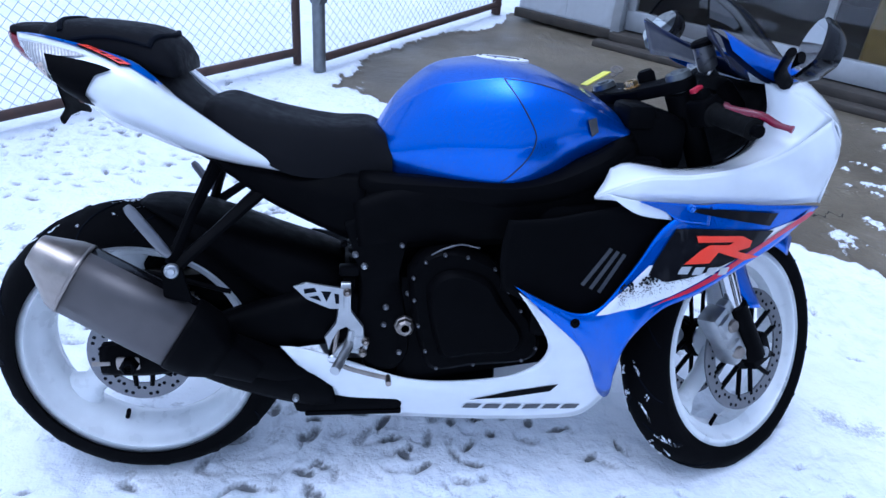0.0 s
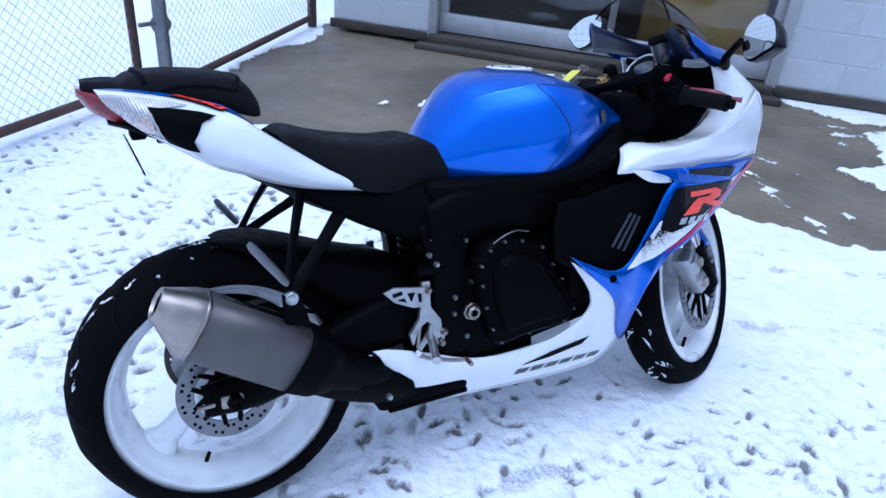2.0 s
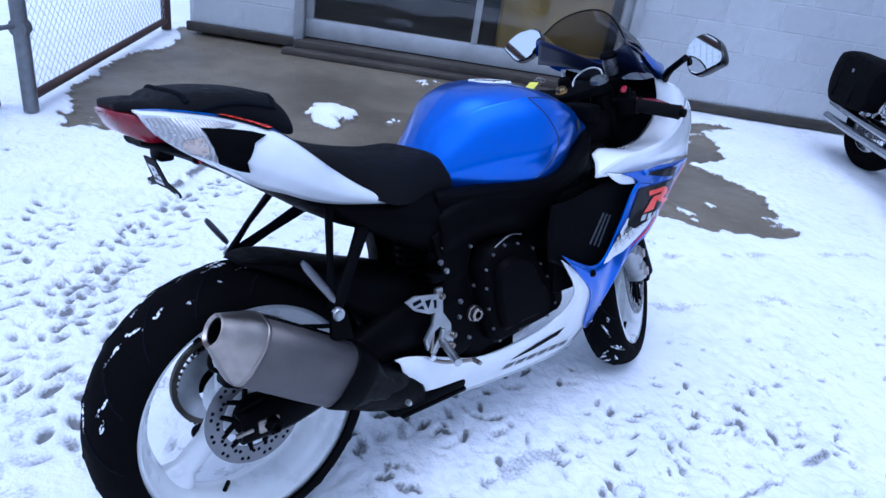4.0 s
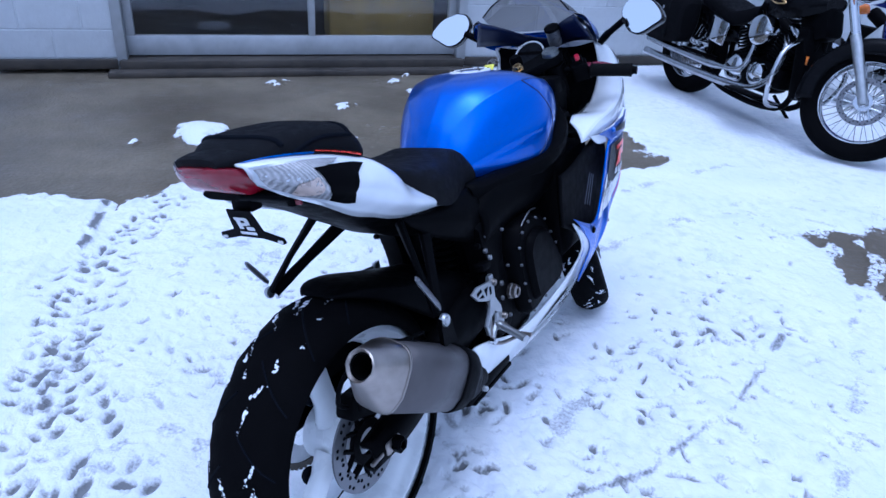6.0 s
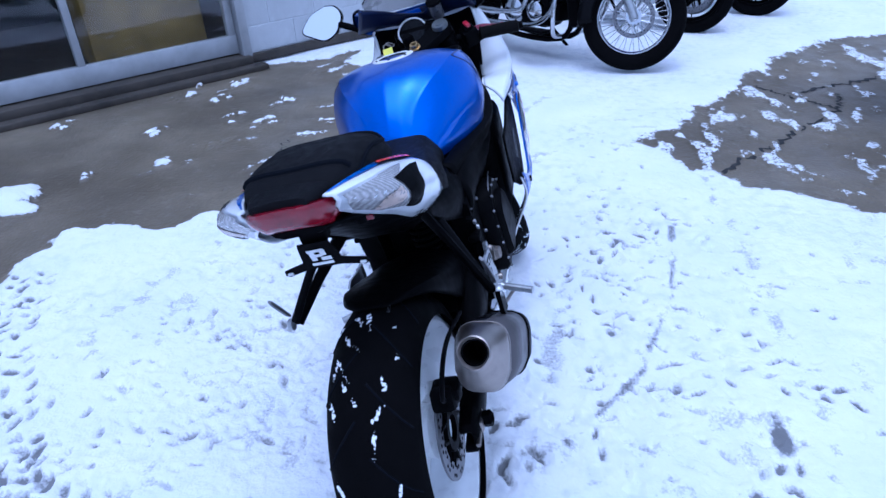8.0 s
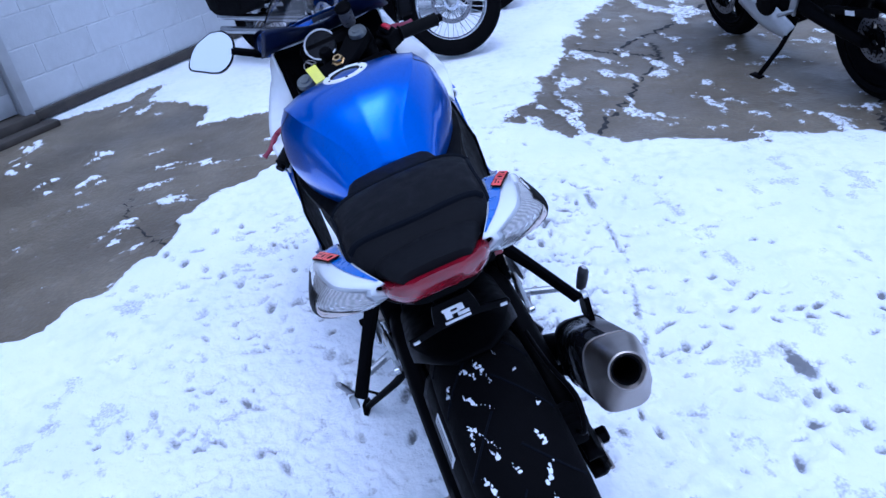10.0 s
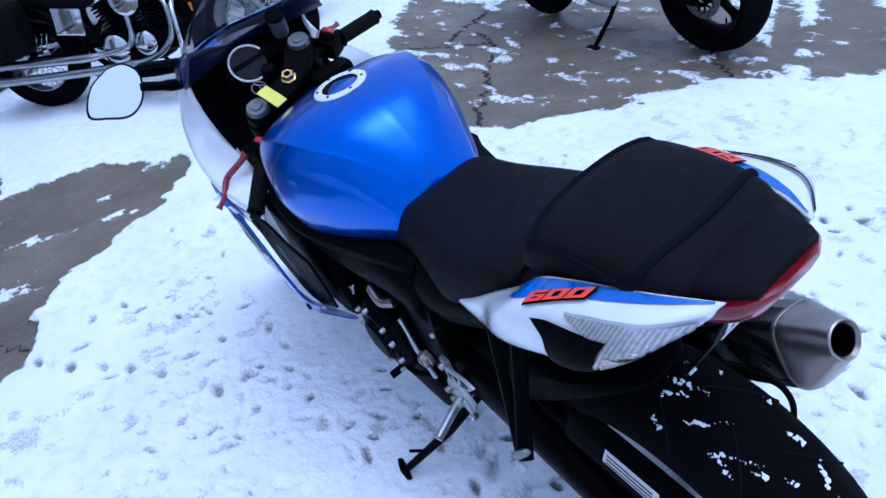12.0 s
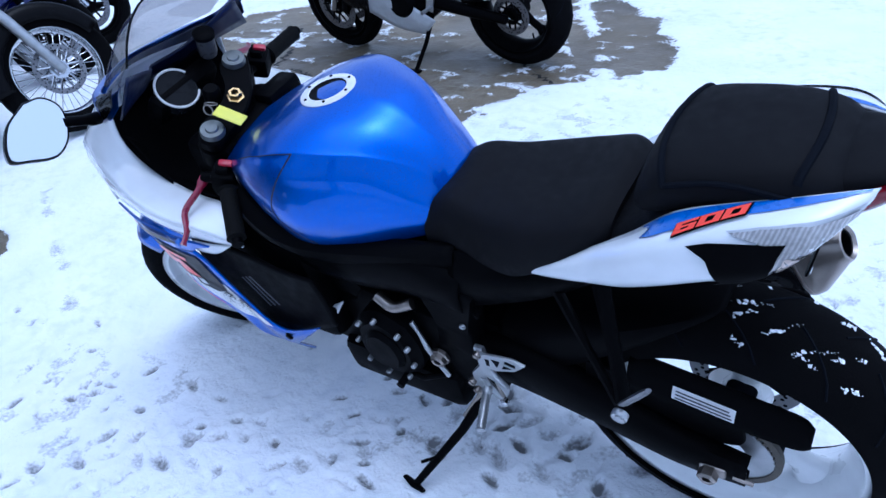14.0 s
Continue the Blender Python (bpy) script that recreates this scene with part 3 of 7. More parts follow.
def ground_material():
    m = bpy.data.materials.new("snow_and_concrete")
    m.use_nodes = True
    nt = m.node_tree
    b = nt.nodes["Principled BSDF"]
    co = nt.nodes.new("ShaderNodeTexCoord")

    def noise_node(scale, detail):
        n = nt.nodes.new("ShaderNodeTexNoise")
        n.inputs["Scale"].default_value, n.inputs["Detail"].default_value = scale, detail
        nt.links.new(co.outputs["Object"], n.inputs["Vector"])
        return n.outputs["Fac"]

    def ramp(value, a, c, lo=0.0, hi=1.0):
        r = nt.nodes.new("ShaderNodeMapRange")
        for k, v in zip(("From Min", "From Max", "To Min", "To Max"), (a, c, lo, hi)):
            r.inputs[k].default_value = v
        nt.links.new(value, r.inputs["Value"])
        return r.outputs[0]

    def math_node(op, x, y):
        n = nt.nodes.new("ShaderNodeMath")
        n.operation = op
        for k, v in enumerate((x, y)):
            if isinstance(v, float):
                n.inputs[k].default_value = v
            else:
                nt.links.new(v, n.inputs[k])
        return n.outputs[0]

    def mix(f, x, y):
        n = nt.nodes.new("ShaderNodeMix")
        n.data_type = "RGBA"
        nt.links.new(f, n.inputs["Factor"])
        for k, v in (("A", x), ("B", y)):
            if isinstance(v, tuple):
                n.inputs[k].default_value = (*v, 1)
            else:
                nt.links.new(v, n.inputs[k])
        return n.outputs["Result"]

    attrs = {}
    for a in ("bare", "dirt_shade"):
        n = nt.nodes.new("ShaderNodeAttribute")
        n.attribute_name = a
        attrs[a] = n.outputs["Fac"]
    concrete = mix(ramp(noise_node(1.3, 5), 0.35, 0.65), (0.108, 0.088, 0.058), (0.222, 0.186, 0.128))
    concrete = mix(ramp(noise_node(6, 7), 0.45, 0.7, 0.0, 0.55), concrete, (0.116, 0.091, 0.055))
    concrete = mix(ramp(noise_node(22, 5), 0.58, 0.75, 0.0, 0.4), concrete, (0.27, 0.25, 0.21))
    concrete = mix(ramp(noise_node(90, 3), 0.3, 0.75, 0.0, 0.5), concrete, (0.088, 0.075, 0.058))
    snow = mix(ramp(noise_node(3, 4), 0.35, 0.65), (0.80, 0.83, 0.88), (0.87, 0.885, 0.91))
    # darker blotches in the snow's colour, placed by noise
    mottling = math_node("MULTIPLY", ramp(noise_node(17, 6), 0.48, 0.72, 0.0, 0.55), ramp(noise_node(1.6, 3), 0.4, 0.6))
    snow = mix(mottling, snow, (0.60, 0.645, 0.71))
    grain = math_node("ADD", ramp(noise_node(45, 4), 0.25, 0.75, -0.22, 0.22), ramp(noise_node(130, 4), 0.25, 0.75, -0.16, 0.16))
    ragged = ramp(math_node("ADD", attrs["bare"], grain), 0.4, 0.56)
    # dirt, and shade in the hollows, both go into the snow's colour
    dirt_shade_mix = ramp(math_node("ADD", attrs["dirt_shade"], ramp(noise_node(110, 5), 0.25, 0.75, -0.16, 0.16)), 0.14, 0.56)
    trodden = mix(dirt_shade_mix, snow, (0.185, 0.188, 0.195))
    nt.links.new(mix(ragged, trodden, concrete), b.inputs["Base Color"])
    nt.links.new(mix(ragged, (0.75, 0.75, 0.75), ramp(noise_node(2.2, 4), 0.35, 0.65, 0.32, 0.62)), b.inputs["Roughness"])
    bump = nt.nodes.new("ShaderNodeBump")
    bump.inputs["Strength"].default_value, bump.inputs["Distance"].default_value = 0.5, 0.009
    nt.links.new(noise_node(58, 4), bump.inputs["Height"])
    lumps = nt.nodes.new("ShaderNodeBump")
    lumps.inputs["Strength"].default_value, lumps.inputs["Distance"].default_value = 0.55, 0.022
    nt.links.new(math_node("MULTIPLY", noise_node(24, 5), ramp(ragged, 0, 1, 1.0, 0.08)), lumps.inputs["Height"])
    nt.links.new(lumps.outputs[0], bump.inputs["Normal"])
    nt.links.new(bump.outputs[0], b.inputs["Normal"])
    return m


ground = make_ground()

# ---- building ----
WALL_AT, WALL_DIR = Vector((2.3, 3.87, 0)), Vector((0.727, -0.687, 0))
WALL = Matrix.Translation(WALL_AT) @ Matrix.Rotation(math.atan2(WALL_DIR.y, WALL_DIR.x), 4, "Z")
BLOCK = mat("white_painted_block", (0.55, 0.57, 0.59), 0.6, 0.0, 0.0, 0.09, 12, 0.7, 60, 0.12, 0.05)
MORTAR = mat("painted_mortar", (0.60, 0.62, 0.64), 0.8, 0.0, 0.0, 0.15, 20, 0.6, 90)
FOOTING = mat("dirty_concrete_footing", (0.052, 0.044, 0.035), 0.75, 0.0, 0.0, 0.5, 14, 1.0, 45)
ALU_FRAME = mat("grey_aluminium_frame", (0.46, 0.475, 0.49), 0.4, 0.3, 0.0, 0.12, 12, 0.1, 80, 0.1)
DOOR_GLASS = glassy("door_glass", (0.9, 0.92, 0.92), 0.01, 1.0, 1.45)
# Near-black on walls and floor: the unlit room's dimness is in the colour.
INTERIOR = mat("showroom_dimness", (0.035, 0.035, 0.04), 0.7, 0.0, 0.0, 0.3, 3)
BROWN_REFLECTION = mat("yellow_brown_reflection", (0.3, 0.2, 0.05), 0.6, 0.0, 0.0, 0.4, 6, 0.5, 20)

DOOR_W, DOOR_H, WALL_T, WALL_H = 2.46, 2.12, 0.2, 3.0


def wall_box(u0, u1, v0, v1, z0, z1, bevel=0.0):
    """u along the wall, v out of it towards the yard (negative), z up."""
    return box(u1 - u0, v1 - v0, z1 - z0, ((u0 + u1) / 2, (v0 + v1) / 2, (z0 + z1) / 2), bevel)


wall = thing("wall_front", WALL, "white-painted concrete block wall of the shop", "wall", kind="structure")
core = joined(wall_box(-0.9, 0.0, 0.012, WALL_T, 0, WALL_H), wall_box(DOOR_W, 12, 0.012, WALL_T, 0, WALL_H), wall_box(0, DOOR_W, 0.012, WALL_T, DOOR_H, WALL_H),
              wall_box(-0.9, -0.7, WALL_T, 6, 0, WALL_H))
part("mortar", core, MORTAR, wall)
part("footing", joined(wall_box(-0.92, 0.0, -0.03, 0.012, 0, 0.07, 0.01), wall_box(DOOR_W, 12, -0.03, 0.012, 0, 0.07, 0.01)), FOOTING, wall, "stained concrete footing")
# Roof out of view, added to close the room off from the sky.
roof = tagged(part("roof", wall_box(-1.0, 12, -0.1, 6, WALL_H, WALL_H + 0.15), FOOTING, None), "unseen flat roof added over the shop", "roof", kind="structure")
roof.matrix_basis = WALL

interior = thing("showroom", WALL, "dark shop interior behind the glass door", "room", kind="structure")
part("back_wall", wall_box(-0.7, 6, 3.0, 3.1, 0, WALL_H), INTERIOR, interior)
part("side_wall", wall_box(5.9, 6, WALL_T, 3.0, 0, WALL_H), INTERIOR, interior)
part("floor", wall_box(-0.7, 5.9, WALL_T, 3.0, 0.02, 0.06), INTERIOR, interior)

door = thing("door_sliding", WALL, "grey aluminium sliding glass door with dark interior behind", "door", kind="structure")
part("jamb", wall_box(-0.07, 0.0, -0.03, WALL_T, 0.0, DOOR_H, 0.004), ALU_FRAME, door)
part("jamb", wall_box(DOOR_W, DOOR_W + 0.07, -0.03, WALL_T, 0.0, DOOR_H, 0.004), ALU_FRAME, door)
part("head", wall_box(0, DOOR_W, -0.02, WALL_T, DOOR_H - 0.07, DOOR_H, 0.004), ALU_FRAME, door)
part("bottom_rail", wall_box(0.0, DOOR_W, 0.05, 0.11, 0.08, 0.22, 0.004), ALU_FRAME, door)
part("stile", wall_box(0.0, 0.06, 0.05, 0.11, 0.22, DOOR_H - 0.07, 0.004), ALU_FRAME, door)
part("stile", wall_box(DOOR_W - 0.06, DOOR_W, 0.05, 0.11, 0.22, DOOR_H - 0.07, 0.004), ALU_FRAME, door)
part("mullion", wall_box(1.3, 1.35, 0.045, 0.115, 0.22, DOOR_H - 0.07, 0.004), ALU_FRAME, door)
for u0, u1 in ((0.06, 1.3), (1.35, DOOR_W - 0.06)):
    pane = part("pane", wall_box(u0, u1, 0.076, 0.082, 0.22, DOOR_H - 0.07), DOOR_GLASS, door)
    pane.visible_shadow = False
part("sill", wall_box(-0.05, DOOR_W + 0.05, -0.08, 0.16, 0.0, 0.07, 0.012), FOOTING, door, "stained stone door sill")
part("kerb", wall_box(-0.12, DOOR_W + 0.12, -0.19, -0.082, -0.03, 0.015, 0.010), FOOTING, door, "worn concrete step edge")
# Box added behind the glass; its colour stands in for a yellow-brown reflection.
sheet = tagged(part("reflection_box", wall_box(1.5, 2.4, 0.5, 0.9, 0.06, 1.1, 0.05), BROWN_REFLECTION, None), "yellow-brown box added behind the door glass to give its reflection", "crate")
sheet.matrix_basis = WALL

# ---- fence ----
RUST = mat("rusty_steel", (0.075, 0.045, 0.035), 0.75, 0.2, 0.0, 0.4, 25, 0.5, 120)
GALV = mat("galvanised_steel", (0.2, 0.21, 0.22), 0.5, 0.7, 0.0, 0.25, 25, 0.2, 120)
WIRE = mat("galvanised_wire", (0.42, 0.45, 0.5), 0.5, 0.5, 0.0, 0.15, 30)


def chain_link(length, height, cell=0.06, gauge=0.0016, z0=0.08):
    """Woven wire as zigzag bars in one plane pair."""
    bm = bmesh.new()
    def bar(a, b):
        d = (b - a).normalized()
        s, u = d.cross(Vector((0, 1, 0))).normalized() * gauge, Vector((0, gauge, 0))
        ring = [[bm.verts.new(p + q) for q in (s, u, -s, -u)] for p in (a, b)]
        for k in range(4):
            bm.faces.new((ring[0][k], ring[1][k], ring[1][(k + 1) % 4], ring[0][(k + 1) % 4]))
    n = int(length / cell) + int(height / cell)
    for k in range(-int(height / cell), int(length / cell) + 1):
        for sgn, off in ((1, -0.001), (-1, 0.001)):
            x0 = k * cell if sgn > 0 else k * cell + height
            a, b = Vector((x0, off, z0)), Vector((x0 + sgn * height, off, z0 + height))
            if sgn < 0:
                a, b = b, a
            # keep to the panel
            lo, hi = max(a.x, 0.0), min(b.x, length)
            if hi - lo < 0.01:
                continue
            f = lambda x: a.lerp(b, (x - a.x) / (b.x - a.x))
            bar(f(lo), f(hi))
    return bm


def fence_run(name, start, end, label, posts):
    d = Vector(end) - Vector(start)
    m = Matrix.Translation((*start, 0)) @ Matrix.Rotation(math.atan2(d.y, d.x), 4, "Z")
    f = thing(name, m, label, "fence", kind="structure")
    L = d.length
    tagged(part("wire_mesh", chain_link(L, 1.75), WIRE, f), kind="stuff")
    part("bottom_rail", tube([(0, 0, 0.07), (L, 0, 0.07)], 0.024, 12), RUST, f, "rusty bottom rail")
    part("top_rail", tube([(0, 0, 1.85), (L, 0, 1.85)], 0.022, 12), RUST, f)
    for x, r, mt in posts:
        part("post", tube([(x, 0, 0.0), (x, 0, 1.95)], r, 14), mt, f)
    return f


gate = fence_run("fence_gate", (0.04, 2.98), (-2.6, 0.35), "chain link gate on a rusty tube frame", [(0.0, 0.025, RUST), (3.6, 0.025, RUST)])
fence = fence_run("fence_side", (0.18, 2.86), (1.5, 4.55), "chain link fence panel with a grey steel post", [(0.0, 0.037, GALV), (2.1, 0.037, RUST)])
for z in (0.42, 1.5):
    part("hinge", joined(tube([(-0.03, 0, z), (0.03, 0, z)], 0.045, 12), tube([(-0.12, 0.05, z + 0.01), (0.0, 0.0, z + 0.01)], 0.012, 8)), GALV, fence)

# ---- the sport bike ----
BIKE = Matrix.Translation((0, -0.047, 0)) @ Matrix.Rotation(radians(1.7), 4, "Z") @ Matrix.Rotation(radians(-12.2), 4, "X")
RAKE, STEER, TILT = 21.0, 28.0, -3.0
STEM = Matrix.Translation((1.045, 0, 0.885)) @ Matrix.Rotation(radians(-RAKE), 4, "Y") @ Matrix.Rotation(radians(STEER), 4, "Z") @ Matrix.Rotation(radians(TILT), 4, "X")
bike = thing("sport_motorcycle", BIKE, "blue and white sport motorcycle leaning on its stand in snow", "motorcycle")


def bolt(at, r, parent, material=ALU, axis="y", name="bolt", side=-1, depth=0.006):
    prof = [(0.0001, depth), (r * 0.45, depth), (r * 0.5, depth * 0.5), (r * 0.85, depth * 0.9), (r, depth * 0.4), (r, -depth)]
    bm = lathe([(a, h * side) for a, h in prof], 14, axis)
    return part(name, moved(bm, Matrix.Translation(at)), material, parent)


def tyre_profile(R, rim_r, half_w):
    pts = []
    for k in range(13):
        a = math.pi * (k / 12 - 0.5)
        pts.append((R - 0.42 * half_w * 2 * (1 - math.cos(a)) * 0.9, half_w * math.sin(a)))
    side = [(rim_r + 0.012, half_w * 0.86), (rim_r - 0.006, half_w * 0.7)]
    return [(r, -h) for r, h in reversed(side)] + pts + side


def add_wheel(parent, m, R, rim_r, half_w, spokes, rim_mat, rim_half, grooves=26, hub_r=0.05, spoke_w=1.0):
    w = new("wheel")
    w.parent, w.matrix_basis = parent, m
    part("tyre", lathe(tyre_profile(R, rim_r, half_w), 72), RUBBER, w, "worn black tyre with snow in the tread")
    lip = [(rim_r + 0.008, rim_half), (rim_r - 0.006, rim_half + 0.001), (rim_r - 0.009, rim_half - 0.004), (rim_r - 0.011, rim_half - 0.016), (rim_r - 0.022, rim_half - 0.028), (rim_r - 0.034, rim_half * 0.4)]
    rp = [(r, -h) for r, h in lip] + [(rim_r - 0.042, 0)] + lip[::-1]
    part("rim", lathe(rp, 72), rim_mat, w, solid=0.006)
    part("hub", lathe([(0.0001, -0.06), (0.03, -0.06), (hub_r, -0.045), (hub_r * 0.85, 0), (hub_r, 0.045), (0.03, 0.06), (0.0001, 0.06)], 32), rim_mat, w)
    for k in range(spokes):
        ribs = []
        for r, ww, tt in ((hub_r * 0.8, 0.032, 0.028), (0.1, 0.02, 0.022), (rim_r - 0.07, 0.022, 0.02), (rim_r - 0.035, 0.045, 0.03)):
            ribs.append([Vector((r, tt * math.sin(a), ww * spoke_w * math.cos(a))) for a in (2 * math.pi * q / 12 for q in range(12))])
        part("spoke", moved(grid_mesh(ribs, close_v=True, caps=True), Matrix.Rotation(2 * math.pi * k / spokes + 0.35, 4, "Y")), rim_mat, w)
    # tread grooves: curved dark sweeps across the crown
    gr = []
    for k in range(grooves):
        s = 1 if k % 2 else -1
        path = []
        for q in range(6):
            h = s * half_w * (0.12 + 0.16 * q)
            a = 2 * math.pi * (k / grooves) + 0.055 * q
            ang = math.asin(min(abs(h) / half_w, 1))
            r = R - 0.42 * half_w * 2 * (1 - math.cos(ang)) * 0.9 + 0.0002
            path.append((r * math.cos(a), h, r * math.sin(a)))
        gr.append(tube(path, 0.0022, 5))
    tagged(part("tread_groove", joined(*gr), DARK_GAP, w), kind="stuff")
    part("valve", tube([((rim_r - 0.035) * math.cos(4.4), -0.02, (rim_r - 0.035) * math.sin(4.4)), ((rim_r - 0.065) * math.cos(4.4), -0.03, (rim_r - 0.065) * math.sin(4.4))], 0.005, 8), BLACK_PLASTIC, w)
    return w


def add_disc(parent, y, r_out, r_in, material=DISC, holes=24, carrier=BLACK_METAL):
    d = part("brake_disc", lathe([(r_in, y - 0.0025), (r_out, y - 0.0025), (r_out, y + 0.0025), (r_in, y + 0.0025)], 56, closed=True), material, parent, "drilled steel brake disc")
    hl = []
    for k in range(holes):
        a = 2 * math.pi * k / holes
        for q in range(2):
            r = r_in + (r_out - r_in) * (0.3 + 0.4 * ((k + q) % 2))
            hl.append(moved(lathe([(0.0001, -0.0032), (0.0042, -0.0032), (0.0042, 0.0032), (0.0001, 0.0032)], 8), Matrix.Translation((r * math.cos(a + q * 0.12), y, r * math.sin(a + q * 0.12)))))
    tagged(part("drilling", joined(*hl), DARK_GAP, d), kind="stuff")
    arms = []
    for k in range(6):
        a = 2 * math.pi * k / 6
        for da in (-0.32, 0.32):
            arms.append(tube([(0.04 * math.cos(a), y, 0.04 * math.sin(a)), ((r_in + 0.008) * math.cos(a + da), y, (r_in + 0.008) * math.sin(a + da))], 0.006, 6))
    tagged(part("carrier", joined(*arms, lathe([(0.03, y - 0.006), (0.05, y - 0.006), (0.05, y + 0.006), (0.03, y + 0.006)], 24, closed=True)), carrier, d), kind="stuff")
    return d


# wheels
REAR = Matrix.Translation((0, 0, 0.301))
rear = add_wheel(bike, REAR, 0.316, 0.243, 0.092, 3, WHITE_RIM, 0.075, 30, 0.062, 1.35)
add_disc(rear, -0.078, 0.11, 0.072)
fork = new("front_fork")
fork.parent, fork.matrix_basis = bike, STEM
AXLE = Vector((0.068, 0, -0.695))
front = add_wheel(fork, Matrix.Translation(AXLE) @ Matrix.Rotation(radians(RAKE), 4, "Y"), 0.318, 0.240, 0.062, 3, WHITE_RIM, 0.05, 28, 0.045)


def snow_bits(parent, R, half_w, lo, hi, count, seed):
    """Small clots of snow in ragged streaks along the tread."""
    rng = random.Random(seed)
    bits = []
    for _ in range(count):
        a0, h0, lean = rng.uniform(lo, hi), half_w * rng.uniform(-0.85, 0.85), rng.uniform(-1.0, 1.0)
        for k in range(rng.randint(6, 26)):
            if rng.random() < 0.2:
                continue
            a = radians(a0 + k * 0.45 + rng.gauss(0, 0.35))
            h = max(-half_w * 0.95, min(half_w * 0.95, h0 + k * lean * 0.0022 + rng.gauss(0, 0.0016)))
            ang = math.asin(min(abs(h) / half_w, 0.98))
            r = R - 0.42 * half_w * 2 * (1 - math.cos(ang)) * 0.9 + 0.0006
            bm = bmesh.new()
            bmesh.ops.create_icosphere(bm, subdivisions=1, radius=1)
            for v in bm.verts:
                v.co *= rng.uniform(0.6, 1.3)
            big = rng.uniform(0.0008, 0.0036) * (0.4 + math.sin(math.pi * min(k / 16, 1)))
            bmesh.ops.scale(bm, vec=(big * 0.4, big * rng.uniform(0.6, 1.2), big * rng.uniform(0.8, 1.6)), verts=bm.verts)
            bits.append(moved(bm, Matrix.Rotation(-a, 4, "Y") @ Matrix.Translation((r, h, 0))))
    tagged(part("clinging_snow", joined(*bits), SNOW_BIT, parent, smooth=0), kind="stuff")


snow_bits(rear, 0.316, 0.092, 60, 178, 22, 3)
snow_bits(front, 0.318, 0.062, 150, 275, 16, 7)

# fork, axle, calipers, mudguard
for s in (-1, 1):
    part("fork_tube", tube([(0.025, s * 0.105, -0.02), (0.025, s * 0.105, -0.40)], 0.026, 18), BLACK_METAL, fork)
    part("fork_slider", tube([(0.025, s * 0.105, -0.36), (0.025, s * 0.105, -0.56)], 0.0205, 18), CHROME, fork, "chromed fork stanchion")
    part("fork_foot", joined(tube([(0.025, s * 0.105, -0.54), (0.045, s * 0.105, -0.69)], [0.028, 0.03], 16), box(0.07, 0.035, 0.07, (0.06, s * 0.105, -0.685), 0.008)), BLACK_METAL, fork)
    bolt((0.066, s * 0.123, -0.69), 0.014, fork, ALU, side=s, name="axle_nut")
    cal = part("brake_caliper", joined(box(0.06, 0.058, 0.15, (-0.018, s * 0.09, -0.60), 0.014, (0, -14, 0)), box(0.045, 0.072, 0.05, (-0.03, s * 0.093, -0.565), 0.01, (0, -14, 0)),
                                       box(0.045, 0.072, 0.05, (-0.018, s * 0.093, -0.635), 0.01, (0, -14, 0)), box(0.03, 0.03, 0.17, (0.012, s * 0.10, -0.60), 0.008, (0, -10, 0))), ALU, fork, "silver radial brake caliper")
    for dz in (-0.565, -0.635):
        part("piston_cap", moved(lathe([(0.0001, s * 0.006), (0.013, s * 0.006), (0.016, 0), (0.016, -s * 0.01)], 18), Matrix.Translation((-0.024, s * 0.13, dz))), STEEL, cal)
    add_disc(front, s * 0.07, 0.15, 0.115)
    cap = part("fork_cap", moved(lathe([(0.0001, 0.012), (0.012, 0.012), (0.014, 0.008), (0.024, 0.008), (0.026, 0.0), (0.026, -0.03)], 24, "z"), Matrix.Translation((0.025, s * 0.105, 0.004))), FORK_CAP, fork, "silver fork cap")
guard_ribs = []
for k in range(13):
    a = radians(34 + 84 * k / 12)
    R = 0.336
    guard_ribs.append([Vector((AXLE.x + (R - d) * math.cos(a), y, AXLE.z + (R - d) * math.sin(a))) for y, d in ((-0.078, 0.075), (-0.068, 0.02), (-0.035, 0.0), (0, -0.003), (0.035, 0.0), (0.068, 0.02), (0.078, 0.075))])
part("front_mudguard", surf(guard_ribs, 26, 14), BLUE, fork, "blue painted front mudguard", solid=0.004)
for s in (-1, 1):
    part("mudguard_stay", surf([[Vector((0.05, s * 0.079, -0.37)), Vector((0.09, s * 0.079, -0.37)), Vector((0.13, s * 0.079, -0.39))],
                                [Vector((0.04, s * 0.10, -0.47)), Vector((0.075, s * 0.10, -0.48)), Vector((0.10, s * 0.098, -0.5))],
                                [Vector((0.05, s * 0.128, -0.56)), Vector((0.07, s * 0.128, -0.57)), Vector((0.085, s * 0.126, -0.58))]], 10, 4), BLUE, fork, solid=0.005)
# yokes and bars
part("top_yoke", joined(plate([(-0.03, -0.03), (-0.01, -0.1), (0.01, -0.135), (0.045, -0.13), (0.055, -0.09), (0.03, -0.03), (0.03, 0.03), (0.055, 0.09), (0.045, 0.13), (0.01, 0.135), (-0.01, 0.1), (-0.03, 0.03)], -0.012, 0.012, 48, 0.004)), BLACK_METAL, fork, "black top yoke").matrix_basis = Matrix(((1, 0, 0, 0), (0, 0, 1, 0), (0, 1, 0, -0.012), (0, 0, 0, 1)))
part("lower_yoke", box(0.07, 0.25, 0.04, (0.01, 0, -0.24), 0.01), BLACK_METAL, fork)
stem_nut = part("stem_nut", lathe([(0.0085, -0.01), (0.0085, 0.014), (0.014, 0.014), (0.015, 0.011), (0.015, 0.003), (0.019, 0.002), (0.019, -0.01)], 6, "z"), GOLD, fork, "gold hexagonal steering nut", smooth=20)
